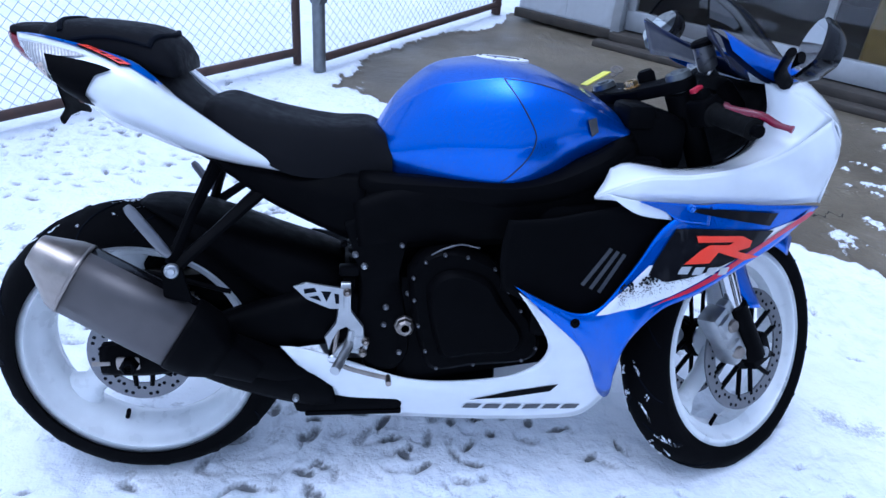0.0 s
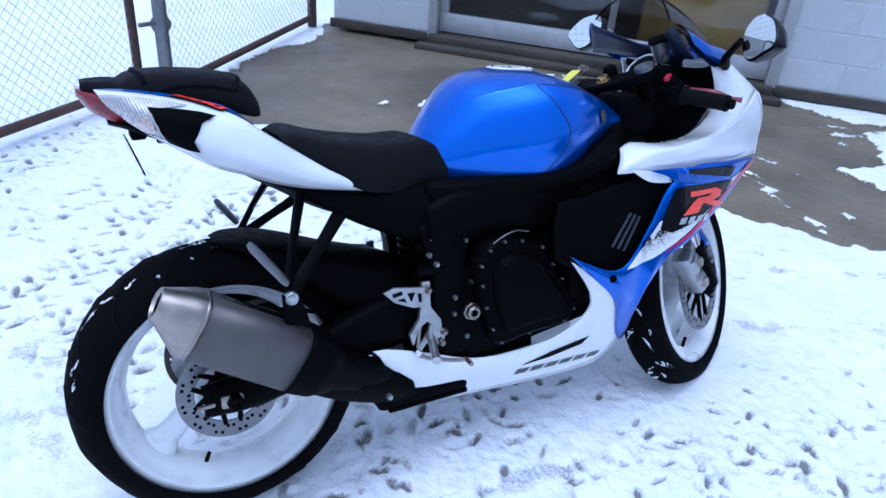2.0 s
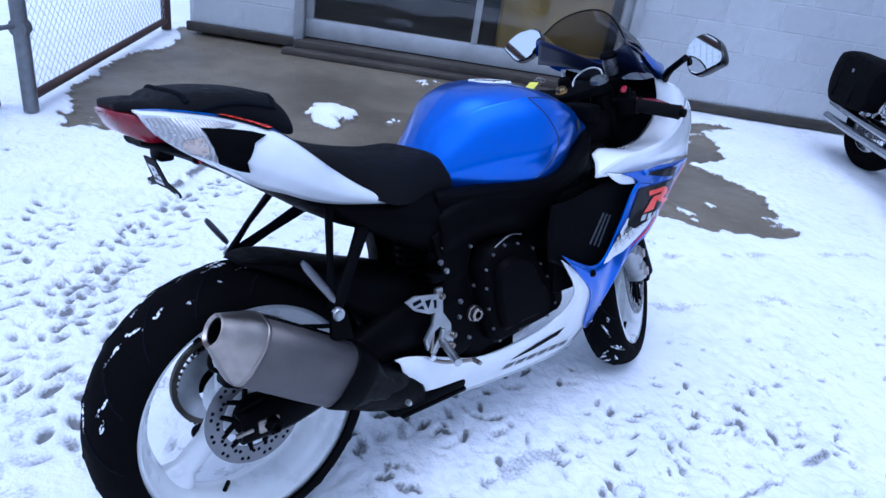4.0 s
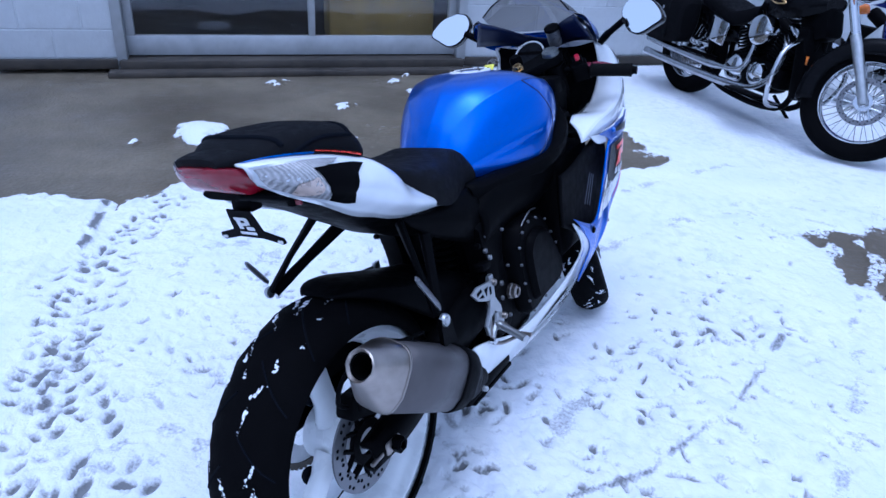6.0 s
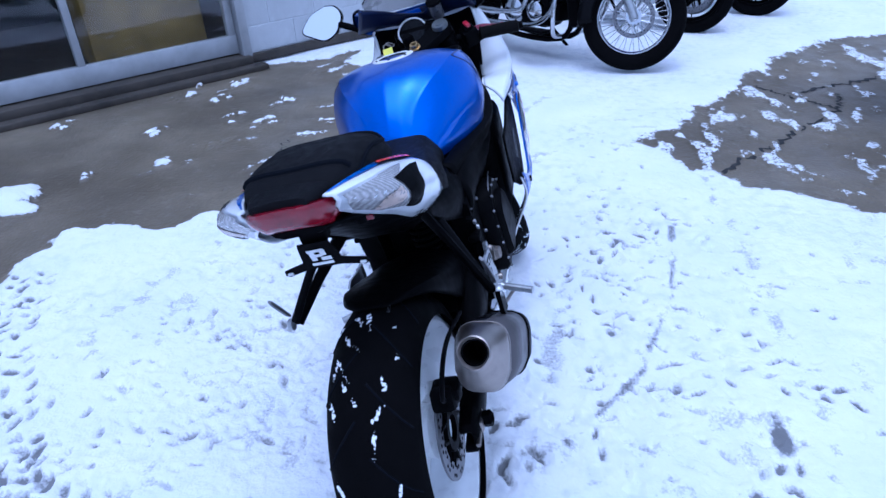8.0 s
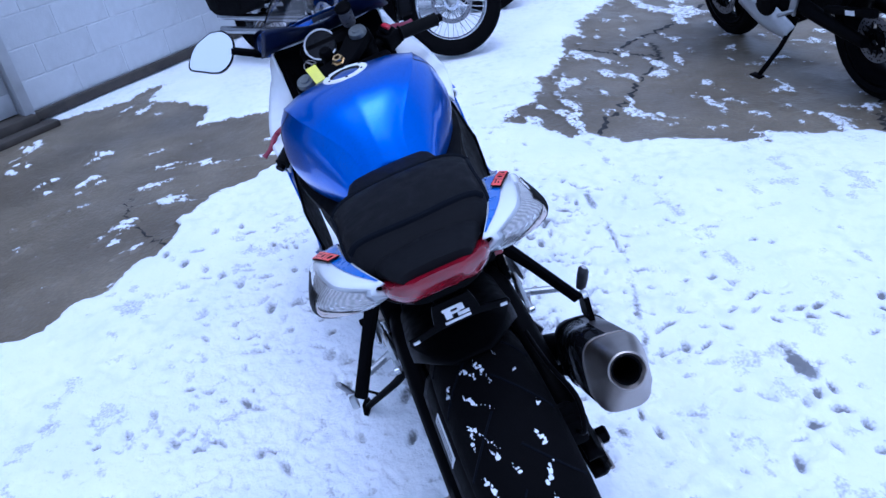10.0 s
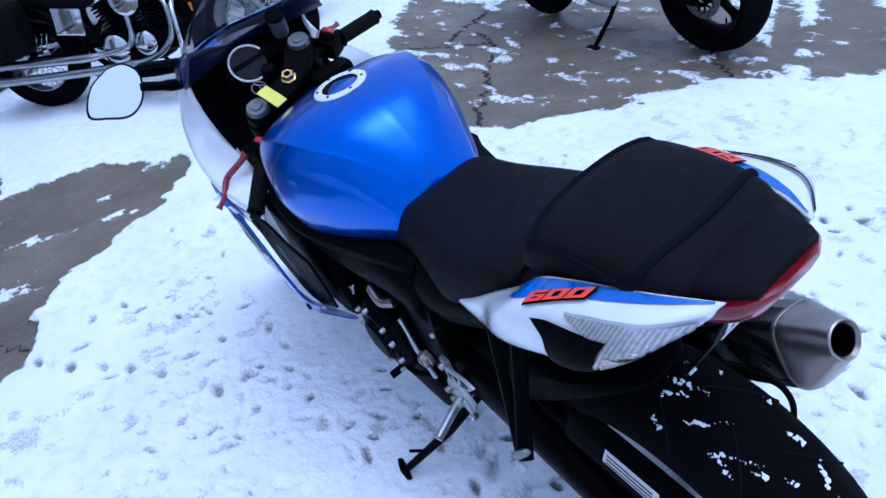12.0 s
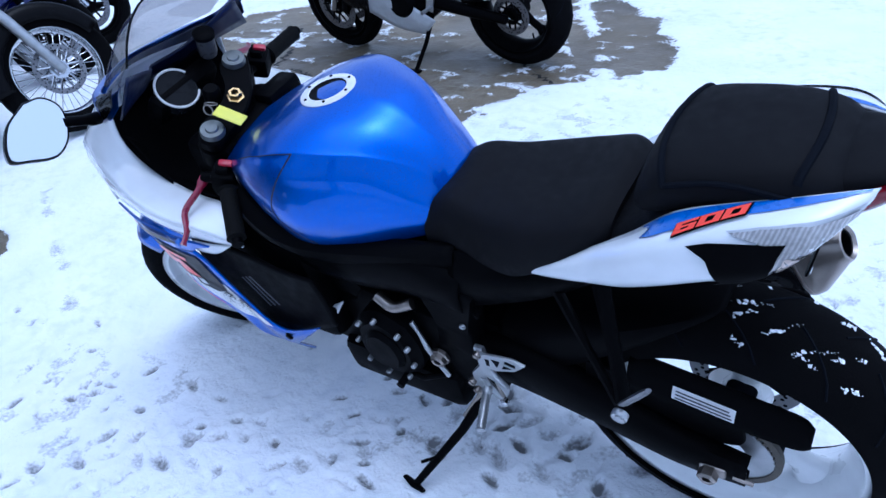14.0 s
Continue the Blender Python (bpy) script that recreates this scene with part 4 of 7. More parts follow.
part("stem_bore", lathe([(0.0001, 0.004), (0.0084, 0.004), (0.0084, 0.013)], 16, "z"), DARK_GAP, stem_nut)
BAR_ENDS = {1: Vector((-0.056, 0.320, -0.066)), -1: Vector((-0.064, -0.316, -0.090))}
for s in (-1, 1):
    root, end = Vector((0.012, s * 0.125, -0.055)), BAR_ENDS[s]
    d = (end - root).normalized()
    bar = part("handlebar", joined(tube([root, end - d * 0.01], 0.011, 12), tube([Vector((0.025, s * 0.105, -0.03)), Vector((0.025, s * 0.105, -0.075))], 0.036, 18)), BLACK_METAL, fork)
    grip = part("grip", tube([end - d * 0.125, end - d * 0.12, end - d * 0.115, end - d * 0.01, end - d * 0.004, end], [0.012, 0.024, 0.0185, 0.0185, 0.020, 0.012], 18), GRIP, bar, "black rubber grip")
    part("bar_end", tube([end, end + d * 0.012], 0.012, 12), BLACK_METAL, bar)
    pod = end - d * 0.155
    part("switch_box", joined(box(0.05, 0.05, 0.055, pod, 0.008), box(0.03, 0.03, 0.03, pod + Vector((0.0, 0, 0.03)), 0.006)), BLACK_PLASTIC, bar)
    part("red_switch", box(0.028, 0.014, 0.01, pod + Vector((-0.008, 0, 0.047)), 0.003), SWITCH_RED, bar, "red switch button")
    lever = [pod + Vector((0.045, 0, -0.006)), pod + Vector((0.065, 0, -0.016)) + d * 0.03, pod + Vector((0.100, 0, -0.030)) + d * 0.075, pod + Vector((0.103, 0, -0.040)) + d * 0.115, pod + Vector((0.116, 0, -0.047)) + d * 0.148]
    part("lever", tube(catmull(lever, 16), [0.011] * 3 + [0.0075] * 10 + [0.006] * 3 + [0.008], 10, flat=0.6), RED, bar, "red anodised lever")
    part("lever_perch", tube([pod, pod + Vector((0.05, 0, -0.005))], 0.012, 10), BLACK_METAL, bar)
res = part("fluid_reservoir", moved(lathe([(0.0001, -0.03), (0.018, -0.03), (0.021, -0.02), (0.021, 0.022), (0.0001, 0.022)], 24, "z"), Matrix.Translation((0.088, -0.13, 0.022))), SMOKY, fork, "dark translucent brake fluid pot")
part("lid", moved(lathe([(0.0001, 0.012), (0.019, 0.012), (0.024, 0.008), (0.024, 0.0), (0.0001, 0.0)], 24, "z"), Matrix.Translation((0.088, -0.13, 0.044))), BLACK_PLASTIC, res)
tag = part("key_tag", box(0.064, 0.03, 0.003, (-0.012, 0.085, 0.034), 0.001, (4, -6, -17)), YELLOW, fork, "yellow plastic key tag")
part("key_ring", joined(moved(lathe([(0.013 + 0.0014 * math.cos(a), 0.0014 * math.sin(a)) for a in (k * 1.0472 for k in range(6))], 20, "z", True), Matrix.Translation((0.032, 0.06, 0.036)) @ Matrix.Rotation(0.6, 4, "X")),
                        moved(lathe([(0.011 + 0.0014 * math.cos(a), 0.0014 * math.sin(a)) for a in (k * 1.0472 for k in range(6))], 20, "z", True), Matrix.Translation((0.036, 0.072, 0.030)) @ Matrix.Rotation(-0.8, 4, "Y"))), STEEL, tag)
part("ignition_lock", moved(lathe([(0.0001, 0.02), (0.014, 0.02), (0.019, 0.012), (0.019, -0.02)], 20, "z"), Matrix.Translation((0.05, 0.0, 0.0))), BLACK_METAL, fork)

# tank
tank = part("fuel_tank", body([
    (0.495, [(0.075, 0.715), (0.082, 0.735), (0.078, 0.752), (0.062, 0.768), (0.052, 0.774), (0.032, 0.788), (0, 0.795)]),
    (0.535, [(0.105, 0.712), (0.112, 0.750), (0.102, 0.790), (0.068, 0.826), (0.054, 0.836), (0.032, 0.848), (0, 0.857)]),
    (0.60, [(0.140, 0.710), (0.150, 0.768), (0.138, 0.830), (0.110, 0.876), (0.098, 0.886), (0.060, 0.905), (0, 0.915)]),
    (0.67, [(0.172, 0.712), (0.186, 0.780), (0.172, 0.850), (0.145, 0.896), (0.132, 0.906), (0.080, 0.926), (0, 0.935)]),
    (0.75, [(0.197, 0.716), (0.213, 0.790), (0.196, 0.866), (0.168, 0.905), (0.156, 0.914), (0.100, 0.930), (0, 0.938)]),
    (0.83, [(0.188, 0.735), (0.202, 0.800), (0.192, 0.860), (0.174, 0.889), (0.163, 0.896), (0.110, 0.912), (0, 0.922)]),
    (0.90, [(0.160, 0.765), (0.174, 0.805), (0.170, 0.845), (0.160, 0.862), (0.150, 0.868), (0.100, 0.884), (0, 0.893)]),
    (0.96, [(0.132, 0.780), (0.144, 0.803), (0.141, 0.822), (0.134, 0.832), (0.126, 0.838), (0.090, 0.856), (0, 0.868)]),
    (1.005, [(0.11, 0.785), (0.125, 0.798), (0.122, 0.808), (0.117, 0.813), (0.11, 0.817), (0.07, 0.826), (0, 0.834)])], 48, 36), BLUE, bike, "metallic blue fuel tank", smooth=50)
tank_tree = tree_of(tank)
for s in (-1, 1):
    seam("cover_seam", [(0.728, 0.910), (0.757, 0.868), (0.783, 0.822), (0.786, 0.80), (0.775, 0.770), (0.745, 0.732), (0.728, 0.718)], tank_tree, s, tank, 0.0015, 24, NAVY)
    seam("cover_seam", [(0.728, 0.910), (0.775, 0.906), (0.835, 0.892), (0.885, 0.872)], tank_tree, s, tank, 0.0012, 24, NAVY)
    sticker("tank_badge", [(0.893, 0.838), (0.912, 0.842), (0.920, 0.815), (0.905, 0.806)], tank_tree, s, GREY_DECAL, tank, "dark metal badge")
cap_at = Matrix.Translation((0.755, 0.0, 0.9335)) @ Matrix.Rotation(radians(3), 4, "Y")
cap = part("filler_cap", moved(lathe([(0.038, 0.003), (0.040, 0.0045), (0.053, 0.0035), (0.056, 0.0015), (0.056, -0.02)], 40, "z"), cap_at), LABEL, tank, "brushed filler cap ring")
part("cap_lid", moved(lathe([(0.0001, 0.001), (0.030, 0.002), (0.039, 0.0025), (0.039, -0.008)], 36, "z"), cap_at), BLACK_METAL, cap)
for k in range(6):
    part("cap_bolt", moved(lathe([(0.0001, 0.0055), (0.003, 0.0055), (0.003, 0.001)], 8, "z"), cap_at @ Matrix.Translation((0.047 * math.cos(k * 1.047), 0.047 * math.sin(k * 1.047), 0))), BLACK_METAL, cap)

# seats
seat = part("rider_seat", body([
    (0.165, [(0.105, 0.79), (0.108, 0.805), (0.10, 0.825), (0.06, 0.836), (0, 0.836)]),
    (0.20, [(0.125, 0.775), (0.130, 0.80), (0.118, 0.832), (0.07, 0.843), (0, 0.843)]),
    (0.26, [(0.140, 0.745), (0.146, 0.775), (0.13, 0.812), (0.08, 0.825), (0, 0.825)]),
    (0.33, [(0.146, 0.713), (0.148, 0.75), (0.125, 0.798), (0.075, 0.81), (0, 0.81)]),
    (0.41, [(0.128, 0.703), (0.128, 0.74), (0.108, 0.79), (0.06, 0.80), (0, 0.80)]),
    (0.48, [(0.112, 0.703), (0.112, 0.745), (0.092, 0.792), (0.05, 0.80), (0, 0.80)]),
    (0.525, [(0.112, 0.708), (0.110, 0.735), (0.085, 0.77), (0.05, 0.78), (0, 0.782)])], 30, 12), VINYL, bike, "black vinyl rider seat", smooth=60)
pad = part("passenger_seat", body([
    (-0.128, [(0.060, 0.932), (0.066, 0.940), (0.058, 0.950), (0.03, 0.955), (0, 0.956)]),
    (-0.118, [(0.076, 0.930), (0.083, 0.941), (0.073, 0.957), (0.04, 0.963), (0, 0.964)]),
    (-0.092, [(0.089, 0.927), (0.097, 0.943), (0.085, 0.966), (0.05, 0.974), (0, 0.975)]),
    (-0.04, [(0.099, 0.920), (0.108, 0.938), (0.095, 0.968), (0.055, 0.977), (0, 0.978)]),
    (0.03, [(0.104, 0.908), (0.112, 0.928), (0.102, 0.96), (0.06, 0.972), (0, 0.973)]),
    (0.08, [(0.112, 0.894), (0.119, 0.917), (0.106, 0.948), (0.065, 0.962), (0, 0.965)]),
    (0.11, [(0.108, 0.885), (0.114, 0.903), (0.10, 0.928), (0.06, 0.943), (0, 0.947)]),
    (0.125, [(0.098, 0.885), (0.10, 0.895), (0.088, 0.91), (0.05, 0.922), (0, 0.926)])], 30, 12), VINYL, bike, "black vinyl passenger seat", smooth=60)
pad_tree = tree_of(pad)
for x0, bend, reach in ((0.078, 0.024, 0.114), (-0.076, -0.012, 0.096)):
    path = []
    for k in range(25):
        y = -reach + 2 * reach * k / 24
        hit = pad_tree.ray_cast(Vector((x0 + bend * (1 - (y / reach) ** 2), y, 1.2)), Vector((0, 0, -1)))
        if hit[0]:
            path.append(hit[0] + Vector((0, 0, -0.0005)))
    # Near-black cord on the vinyl; the groove's shade is in its colour.
    part("stitched_groove", tube(path, 0.0058, 8), DARK_GAP, pad, "dark cord for the groove across the seat")
for s in (-1, 1):
    path = [pad_tree.ray_cast(Vector((0.076 - 0.152 * k / 16, s * 0.4, 0.940 + 0.012 * math.sin(math.pi * k / 16))), Vector((0, -s, 0)))[0] for k in range(17)]
    part("side_piping", tube([p for p in path if p], 0.0042, 8), DARK_GAP, pad)

# tail
tail = part("tail_cover", body([
    (-0.181, [(0.044, 0.947), (0.049, 0.954), (0.041, 0.962), (0, 0.965)]),
    (-0.162, [(0.052, 0.940), (0.059, 0.950), (0.052, 0.963), (0, 0.967)]),
    (-0.113, [(0.07, 0.925), (0.078, 0.938), (0.066, 0.957), (0, 0.964)]),
    (0.0, [(0.10, 0.88), (0.108, 0.90), (0.09, 0.915), (0, 0.92)]),
    (0.08, [(0.11, 0.86), (0.115, 0.88), (0.09, 0.892), (0, 0.895)]),
    (0.13, [(0.11, 0.80), (0.112, 0.825), (0.09, 0.845), (0, 0.85)]),
    (0.19, [(0.10, 0.755), (0.105, 0.775), (0.08, 0.80), (0, 0.805)])], 24, 10), VINYL, bike, "black tail top cover")
tail_panels = []


def number_on(side, parent, tree):
    """The engine size in heavy slanted red characters with a dark outline, along the panel's upper edge."""
    front, back = Vector((0.051, side * 0.160, 0.907)), Vector((-0.037, side * 0.124, 0.931))
    origin, along = (front + back) / 2, (back - front).normalized() * side
    out = tree.find_nearest(origin)[1]
    out = out if out.z > 0 else -out
    out = (out - out.dot(along) * along).normalized()
    rise = out.cross(along)

    def slab(u0, u1, v0, v1, lift, bm):
        """A patch of the lettering, in widths and heights of one character."""
        nu, nv = max(2, int((u1 - u0) * 10)), max(2, int((v1 - v0) * 6))
        rows = []
        for i in range(nu + 1):
            row = []
            for j in range(nv + 1):
                u, v = u0 + (u1 - u0) * i / nu, v0 + (v1 - v0) * j / nv
                at = origin + along * (0.031 * (u - 1.5) + 0.010 * (v - 0.5)) + rise * (0.015 * (v - 0.5) + 0.001)
                hit = tree.ray_cast(at + out * 0.05, -out)[0]
                row.append(bm.verts.new((hit or at) + out * lift))
            rows.append(row)
        for i in range(nu):
            for j in range(nv):
                bm.faces.new((rows[i][j], rows[i + 1][j], rows[i + 1][j + 1], rows[i][j + 1]))

    ground_bm = bmesh.new()
    slab(-0.02, 3.02, -0.12, 1.12, 0.0064, ground_bm)
    made = [("number_outline", ground_bm, BLACK_PLASTIC)]
    for k in range(3):
        digit = bmesh.new()
        bars = [(0.04, 0.96, 0.0, 0.26), (0.04, 0.96, 0.74, 1.0), (0.04, 0.34, 0.26, 0.74)]
        bars += [(0.66, 0.96, 0.26, 0.74)] if k else [(0.34, 0.96, 0.42, 0.60), (0.66, 0.96, 0.26, 0.42)]
        for u0, u1, v0, v1 in bars:
            slab(k + u0, k + u1, v0, v1, 0.0080, digit)
        bmesh.ops.remove_doubles(digit, verts=digit.verts, dist=0.0008)
        made.append(("digit", digit, DECAL_RED))
    for name, bm, material in made:
        bmesh.ops.recalc_face_normals(bm, faces=bm.faces)
        part(name, bm, material, parent, smooth=0)


LENS_OUTLINE = [(-0.145, 0.940), (-0.118, 0.938), (-0.085, 0.934), (-0.052, 0.928), (-0.018, 0.919), (-0.052, 0.918), (-0.082, 0.921), (-0.068, 0.892), (-0.052, 0.864), (-0.085, 0.879), (-0.116, 0.902), (-0.136, 0.924)]
for s in (-1, 1):
    ribs = [
        [(-0.160, 0.068, 0.950), (-0.154, 0.080, 0.943), (-0.146, 0.080, 0.930), (-0.130, 0.062, 0.912)],
        [(-0.115, 0.088, 0.948), (-0.112, 0.130, 0.938), (-0.102, 0.150, 0.908), (-0.095, 0.098, 0.880)],
        [(-0.06, 0.104, 0.940), (-0.06, 0.152, 0.928), (-0.052, 0.178, 0.880), (-0.045, 0.128, 0.847)],
        [(0.0, 0.114, 0.926), (0.005, 0.160, 0.912), (0.012, 0.183, 0.860), (0.018, 0.138, 0.805)],
        [(0.06, 0.122, 0.905), (0.07, 0.176, 0.884), (0.075, 0.182, 0.825), (0.075, 0.138, 0.782)],
        [(0.12, 0.122, 0.852), (0.12, 0.172, 0.852), (0.125, 0.178, 0.80), (0.125, 0.134, 0.760)],
        [(0.18, 0.125, 0.808), (0.18, 0.150, 0.810), (0.18, 0.165, 0.775), (0.18, 0.130, 0.742)],
        [(0.25, 0.135, 0.764), (0.25, 0.148, 0.762), (0.25, 0.150, 0.745), (0.25, 0.128, 0.728)],
        [(0.335, 0.130, 0.722), (0.336, 0.133, 0.720), (0.337, 0.132, 0.717), (0.338, 0.126, 0.714)]]
    p = part("tail_panel", surf([[(x, s * y, z) for x, y, z in r] for r in ribs], 40, 12), WHITE, bike, "white tail side panel", smooth=60, solid=0.005)
    tr = tree_of(p)
    tail_panels.append(p)
    sided = [[(x, s * y, z) for x, y, z in r] for r in ribs]
    sheet_patch("blue_stripe", sided, [(0.02, 0.02), (0.2, 0.02), (0.4, 0.02), (0.55, 0.03), (0.66, 0.03), (0.78, 0.05), (0.76, 0.12), (0.66, 0.13), (0.58, 0.17), (0.53, 0.205), (0.42, 0.19), (0.3, 0.15), (0.15, 0.10), (0.02, 0.07)], BLUE_PLAIN, p, "blue stripe")
    number_on(s, p, tr)
    sticker("indicator_recess", [(-0.082, 0.921), (-0.052, 0.917), (-0.024, 0.912), (0.004, 0.906), (0.030, 0.898), (0.002, 0.889), (-0.022, 0.876), (-0.012, 0.858), (-0.002, 0.842), (-0.022, 0.848), (-0.052, 0.864), (-0.068, 0.892)], tr, s, BLACK_PLASTIC, p, "black indicator surround", lift=0.007)
    sticker("indicator_lens", LENS_OUTLINE, tr, s, RIBBED_LENS, p, "clear ribbed indicator lens", lift=0.0055)
    sticker("lens_rim", [(-0.075 + (x + 0.075) * 1.07, 0.912 + (z - 0.912) * 1.10) for x, z in LENS_OUTLINE], tr, s, SILVER_DECAL, p, "grey rim of the indicator lens", lift=0.0040)
    sticker("amber_bulb", [(-0.104, 0.908), (-0.082, 0.906), (-0.072, 0.882), (-0.094, 0.886)], tr, s, AMBER_DIM, p, "amber bulb behind the lens", lift=0.0064, smooth_n=20)
light = part("tail_light", body([
    (-0.190, [(0.02, 0.938), (0.036, 0.944), (0.030, 0.951), (0, 0.952)]),
    (-0.172, [(0.042, 0.912), (0.063, 0.930), (0.057, 0.948), (0, 0.950)]),
    (-0.140, [(0.055, 0.893), (0.073, 0.914), (0.069, 0.938), (0, 0.94)]),
    (-0.104, [(0.055, 0.883), (0.071, 0.903), (0.067, 0.92), (0, 0.92)])], 14, 8), RED_LENS, bike, "red tail light lens")
part("undertail", body([
    (-0.145, [(0.03, 0.882), (0.045, 0.888), (0.04, 0.894), (0, 0.896)]),
    (-0.10, [(0.04, 0.865), (0.07, 0.872), (0.07, 0.885), (0, 0.89)]),
    (0.02, [(0.05, 0.805), (0.105, 0.822), (0.11, 0.86), (0, 0.87)]),
    (0.14, [(0.05, 0.73), (0.115, 0.755), (0.12, 0.80), (0, 0.81)]),
    (0.26, [(0.05, 0.66), (0.115, 0.70), (0.12, 0.735), (0, 0.74)]),
    (0.45, [(0.06, 0.60), (0.11, 0.66), (0.12, 0.71), (0, 0.72)])], 24, 10), BLACK_PLASTIC, bike, "black undertail tray")
holder = part("plate_bracket", plate([(-0.036, 0.0), (-0.032, 0.028), (-0.028, 0.045), (0.028, 0.045), (0.032, 0.028), (0.036, 0.0), (0.078, -0.012), (0.08, -0.022), (0.072, -0.026), (0.03, -0.016), (-0.03, -0.016), (-0.072, -0.026), (-0.08, -0.022), (-0.078, -0.012)], -0.0015, 0.0015), BLACK_METAL, bike, "black number plate bracket")
holder.matrix_basis = Matrix.Translation((-0.105, 0.0, 0.812)) @ Matrix.Rotation(radians(-18), 4, "Y") @ Matrix.Rotation(radians(-90), 4, "Z")
bars = []
for x0, x1, z0, z1 in ((-0.018, 0.012, 0.024, 0.03), (-0.016, -0.006, 0.004, 0.024), (0.004, 0.014, 0.014, 0.028), (-0.006, 0.006, 0.012, 0.018), (0.002, 0.02, 0.002, 0.01), (-0.02, 0.02, -0.008, -0.002)):
    bars.append(box(x1 - x0, 0.0008, z1 - z0, ((x0 + x1) / 2, -0.0028, (z0 + z1) / 2)))
part("white_mark", joined(*bars), LABEL, holder)
for s in (-1, 1):
    part("slot", tube([(s * 0.064, -0.002, -0.0185), (s * 0.074, -0.002, -0.0195)], 0.0028, 8), LABEL, holder)
part("bracket_arm", box(0.03, 0.05, 0.03, (-0.095, 0, 0.862), 0.006), BLACK_PLASTIC, bike)
part("plate_lamp", box(0.018, 0.018, 0.018, (-0.06, -0.078, 0.856), 0.004), BLACK_PLASTIC, bike)
part("reflector", box(0.006, 0.02, 0.01, (-0.062, -0.09, 0.855), 0.002), RED_LENS, bike)

# frame, engine and covers
for s in (-1, 1):
    spar = surf([[(0.44, s * 0.115, 0.655), (0.45, s * 0.15, 0.65), (0.455, s * 0.155, 0.60), (0.46, s * 0.13, 0.545)],
                 [(0.55, s * 0.12, 0.695), (0.56, s * 0.158, 0.685), (0.575, s * 0.165, 0.63), (0.58, s * 0.14, 0.575)],
                 [(0.70, s * 0.14, 0.705), (0.70, s * 0.175, 0.695), (0.71, s * 0.185, 0.645), (0.72, s * 0.16, 0.585)],
                 [(0.82, s * 0.145, 0.715), (0.83, s * 0.18, 0.705), (0.85, s * 0.185, 0.66), (0.86, s * 0.16, 0.605)],
                 [(0.93, s * 0.14, 0.765), (0.945, s * 0.165, 0.755), (0.965, s * 0.165, 0.71), (0.975, s * 0.14, 0.66)],
                 [(1.02, s * 0.09, 0.825), (1.03, s * 0.10, 0.81), (1.04, s * 0.10, 0.77), (1.05, s * 0.08, 0.73)]], 30, 10)
    part("frame_spar", spar, BLACK_METAL, bike, "black frame spar", smooth=50, solid=0.02)
    part("pivot_plate", plate([(0.43, 0.62), (0.50, 0.655), (0.56, 0.62), (0.545, 0.52), (0.56, 0.42), (0.565, 0.33), (0.53, 0.29), (0.47, 0.31), (0.455, 0.40), (0.46, 0.50)], s * 0.10, s * 0.155, 40, 0.008), BLACK_METAL, bike, "black swingarm pivot plate", smooth=50)
    part("side_cover", surf([[(0.19, s * 0.10, 0.742), (0.185, s * 0.122, 0.735), (0.20, s * 0.12, 0.715)],
                             [(0.28, s * 0.11, 0.728), (0.28, s * 0.135, 0.70), (0.285, s * 0.125, 0.655)],
                             [(0.38, s * 0.12, 0.715), (0.38, s * 0.15, 0.67), (0.385, s * 0.13, 0.605)],
                             [(0.47, s * 0.12, 0.71), (0.47, s * 0.15, 0.65), (0.475, s * 0.13, 0.565)]], 16, 8), BLACK_PLASTIC, bike, "black side cover", solid=0.006)
    part("tank_lower_cover", surf([[(0.46, s * 0.11, 0.716), (0.46, s * 0.135, 0.70), (0.46, s * 0.13, 0.665)],
                                   [(0.60, s * 0.135, 0.713), (0.60, s * 0.172, 0.702), (0.60, s * 0.166, 0.66)],
                                   [(0.78, s * 0.175, 0.722), (0.78, s * 0.214, 0.712), (0.78, s * 0.200, 0.675)],
                                   [(0.90, s * 0.165, 0.765), (0.91, s * 0.198, 0.752), (0.92, s * 0.190, 0.71)],
                                   [(1.0, s * 0.12, 0.80), (1.015, s * 0.13, 0.79), (1.03, s * 0.12, 0.765)]], 24, 6), BLACK_PLASTIC, bike, "black cover under the tank", solid=0.006)
    bolt((0.503, s * 0.152, 0.612), 0.009, bike, ALU, side=s)
    bolt((0.43, s * 0.15, 0.575), 0.007, bike, BLACK_METAL, side=s)
    bolt((0.47, s * 0.155, 0.53), 0.007, bike, ALU, side=s)
    pn = part("pivot_nut", moved(lathe([(0.009, s * 0.012), (0.013, s * 0.014), (0.018, s * 0.01), (0.019, 0), (0.022, -s * 0.002), (0.022, -s * 0.01)], 8), Matrix.Translation((0.555, s * 0.168, 0.40))), STEEL, bike, "steel pivot nut", smooth=20)
for x, z, r in ((0.545, 0.575, 0.006), (0.452, 0.555, 0.008), (0.46, 0.59, 0.006), (0.56, 0.47, 0.006), (0.515, 0.44, 0.008), (0.512, 0.40, 0.007), (0.585, 0.60, 0.005), (0.545, 0.335, 0.007)):
    bolt((x, -0.157, z), r * 0.85, bike, DISC, depth=0.004)
engine = part("engine_block", joined(box(0.40, 0.30, 0.26, (0.72, 0, 0.40), 0.03, (0, -8, 0)), box(0.22, 0.30, 0.22, (0.86, 0, 0.53), 0.03, (0, 30, 0)), box(0.30, 0.22, 0.10, (0.62, 0, 0.25), 0.02)), BLACK_METAL, bike, "black engine block")
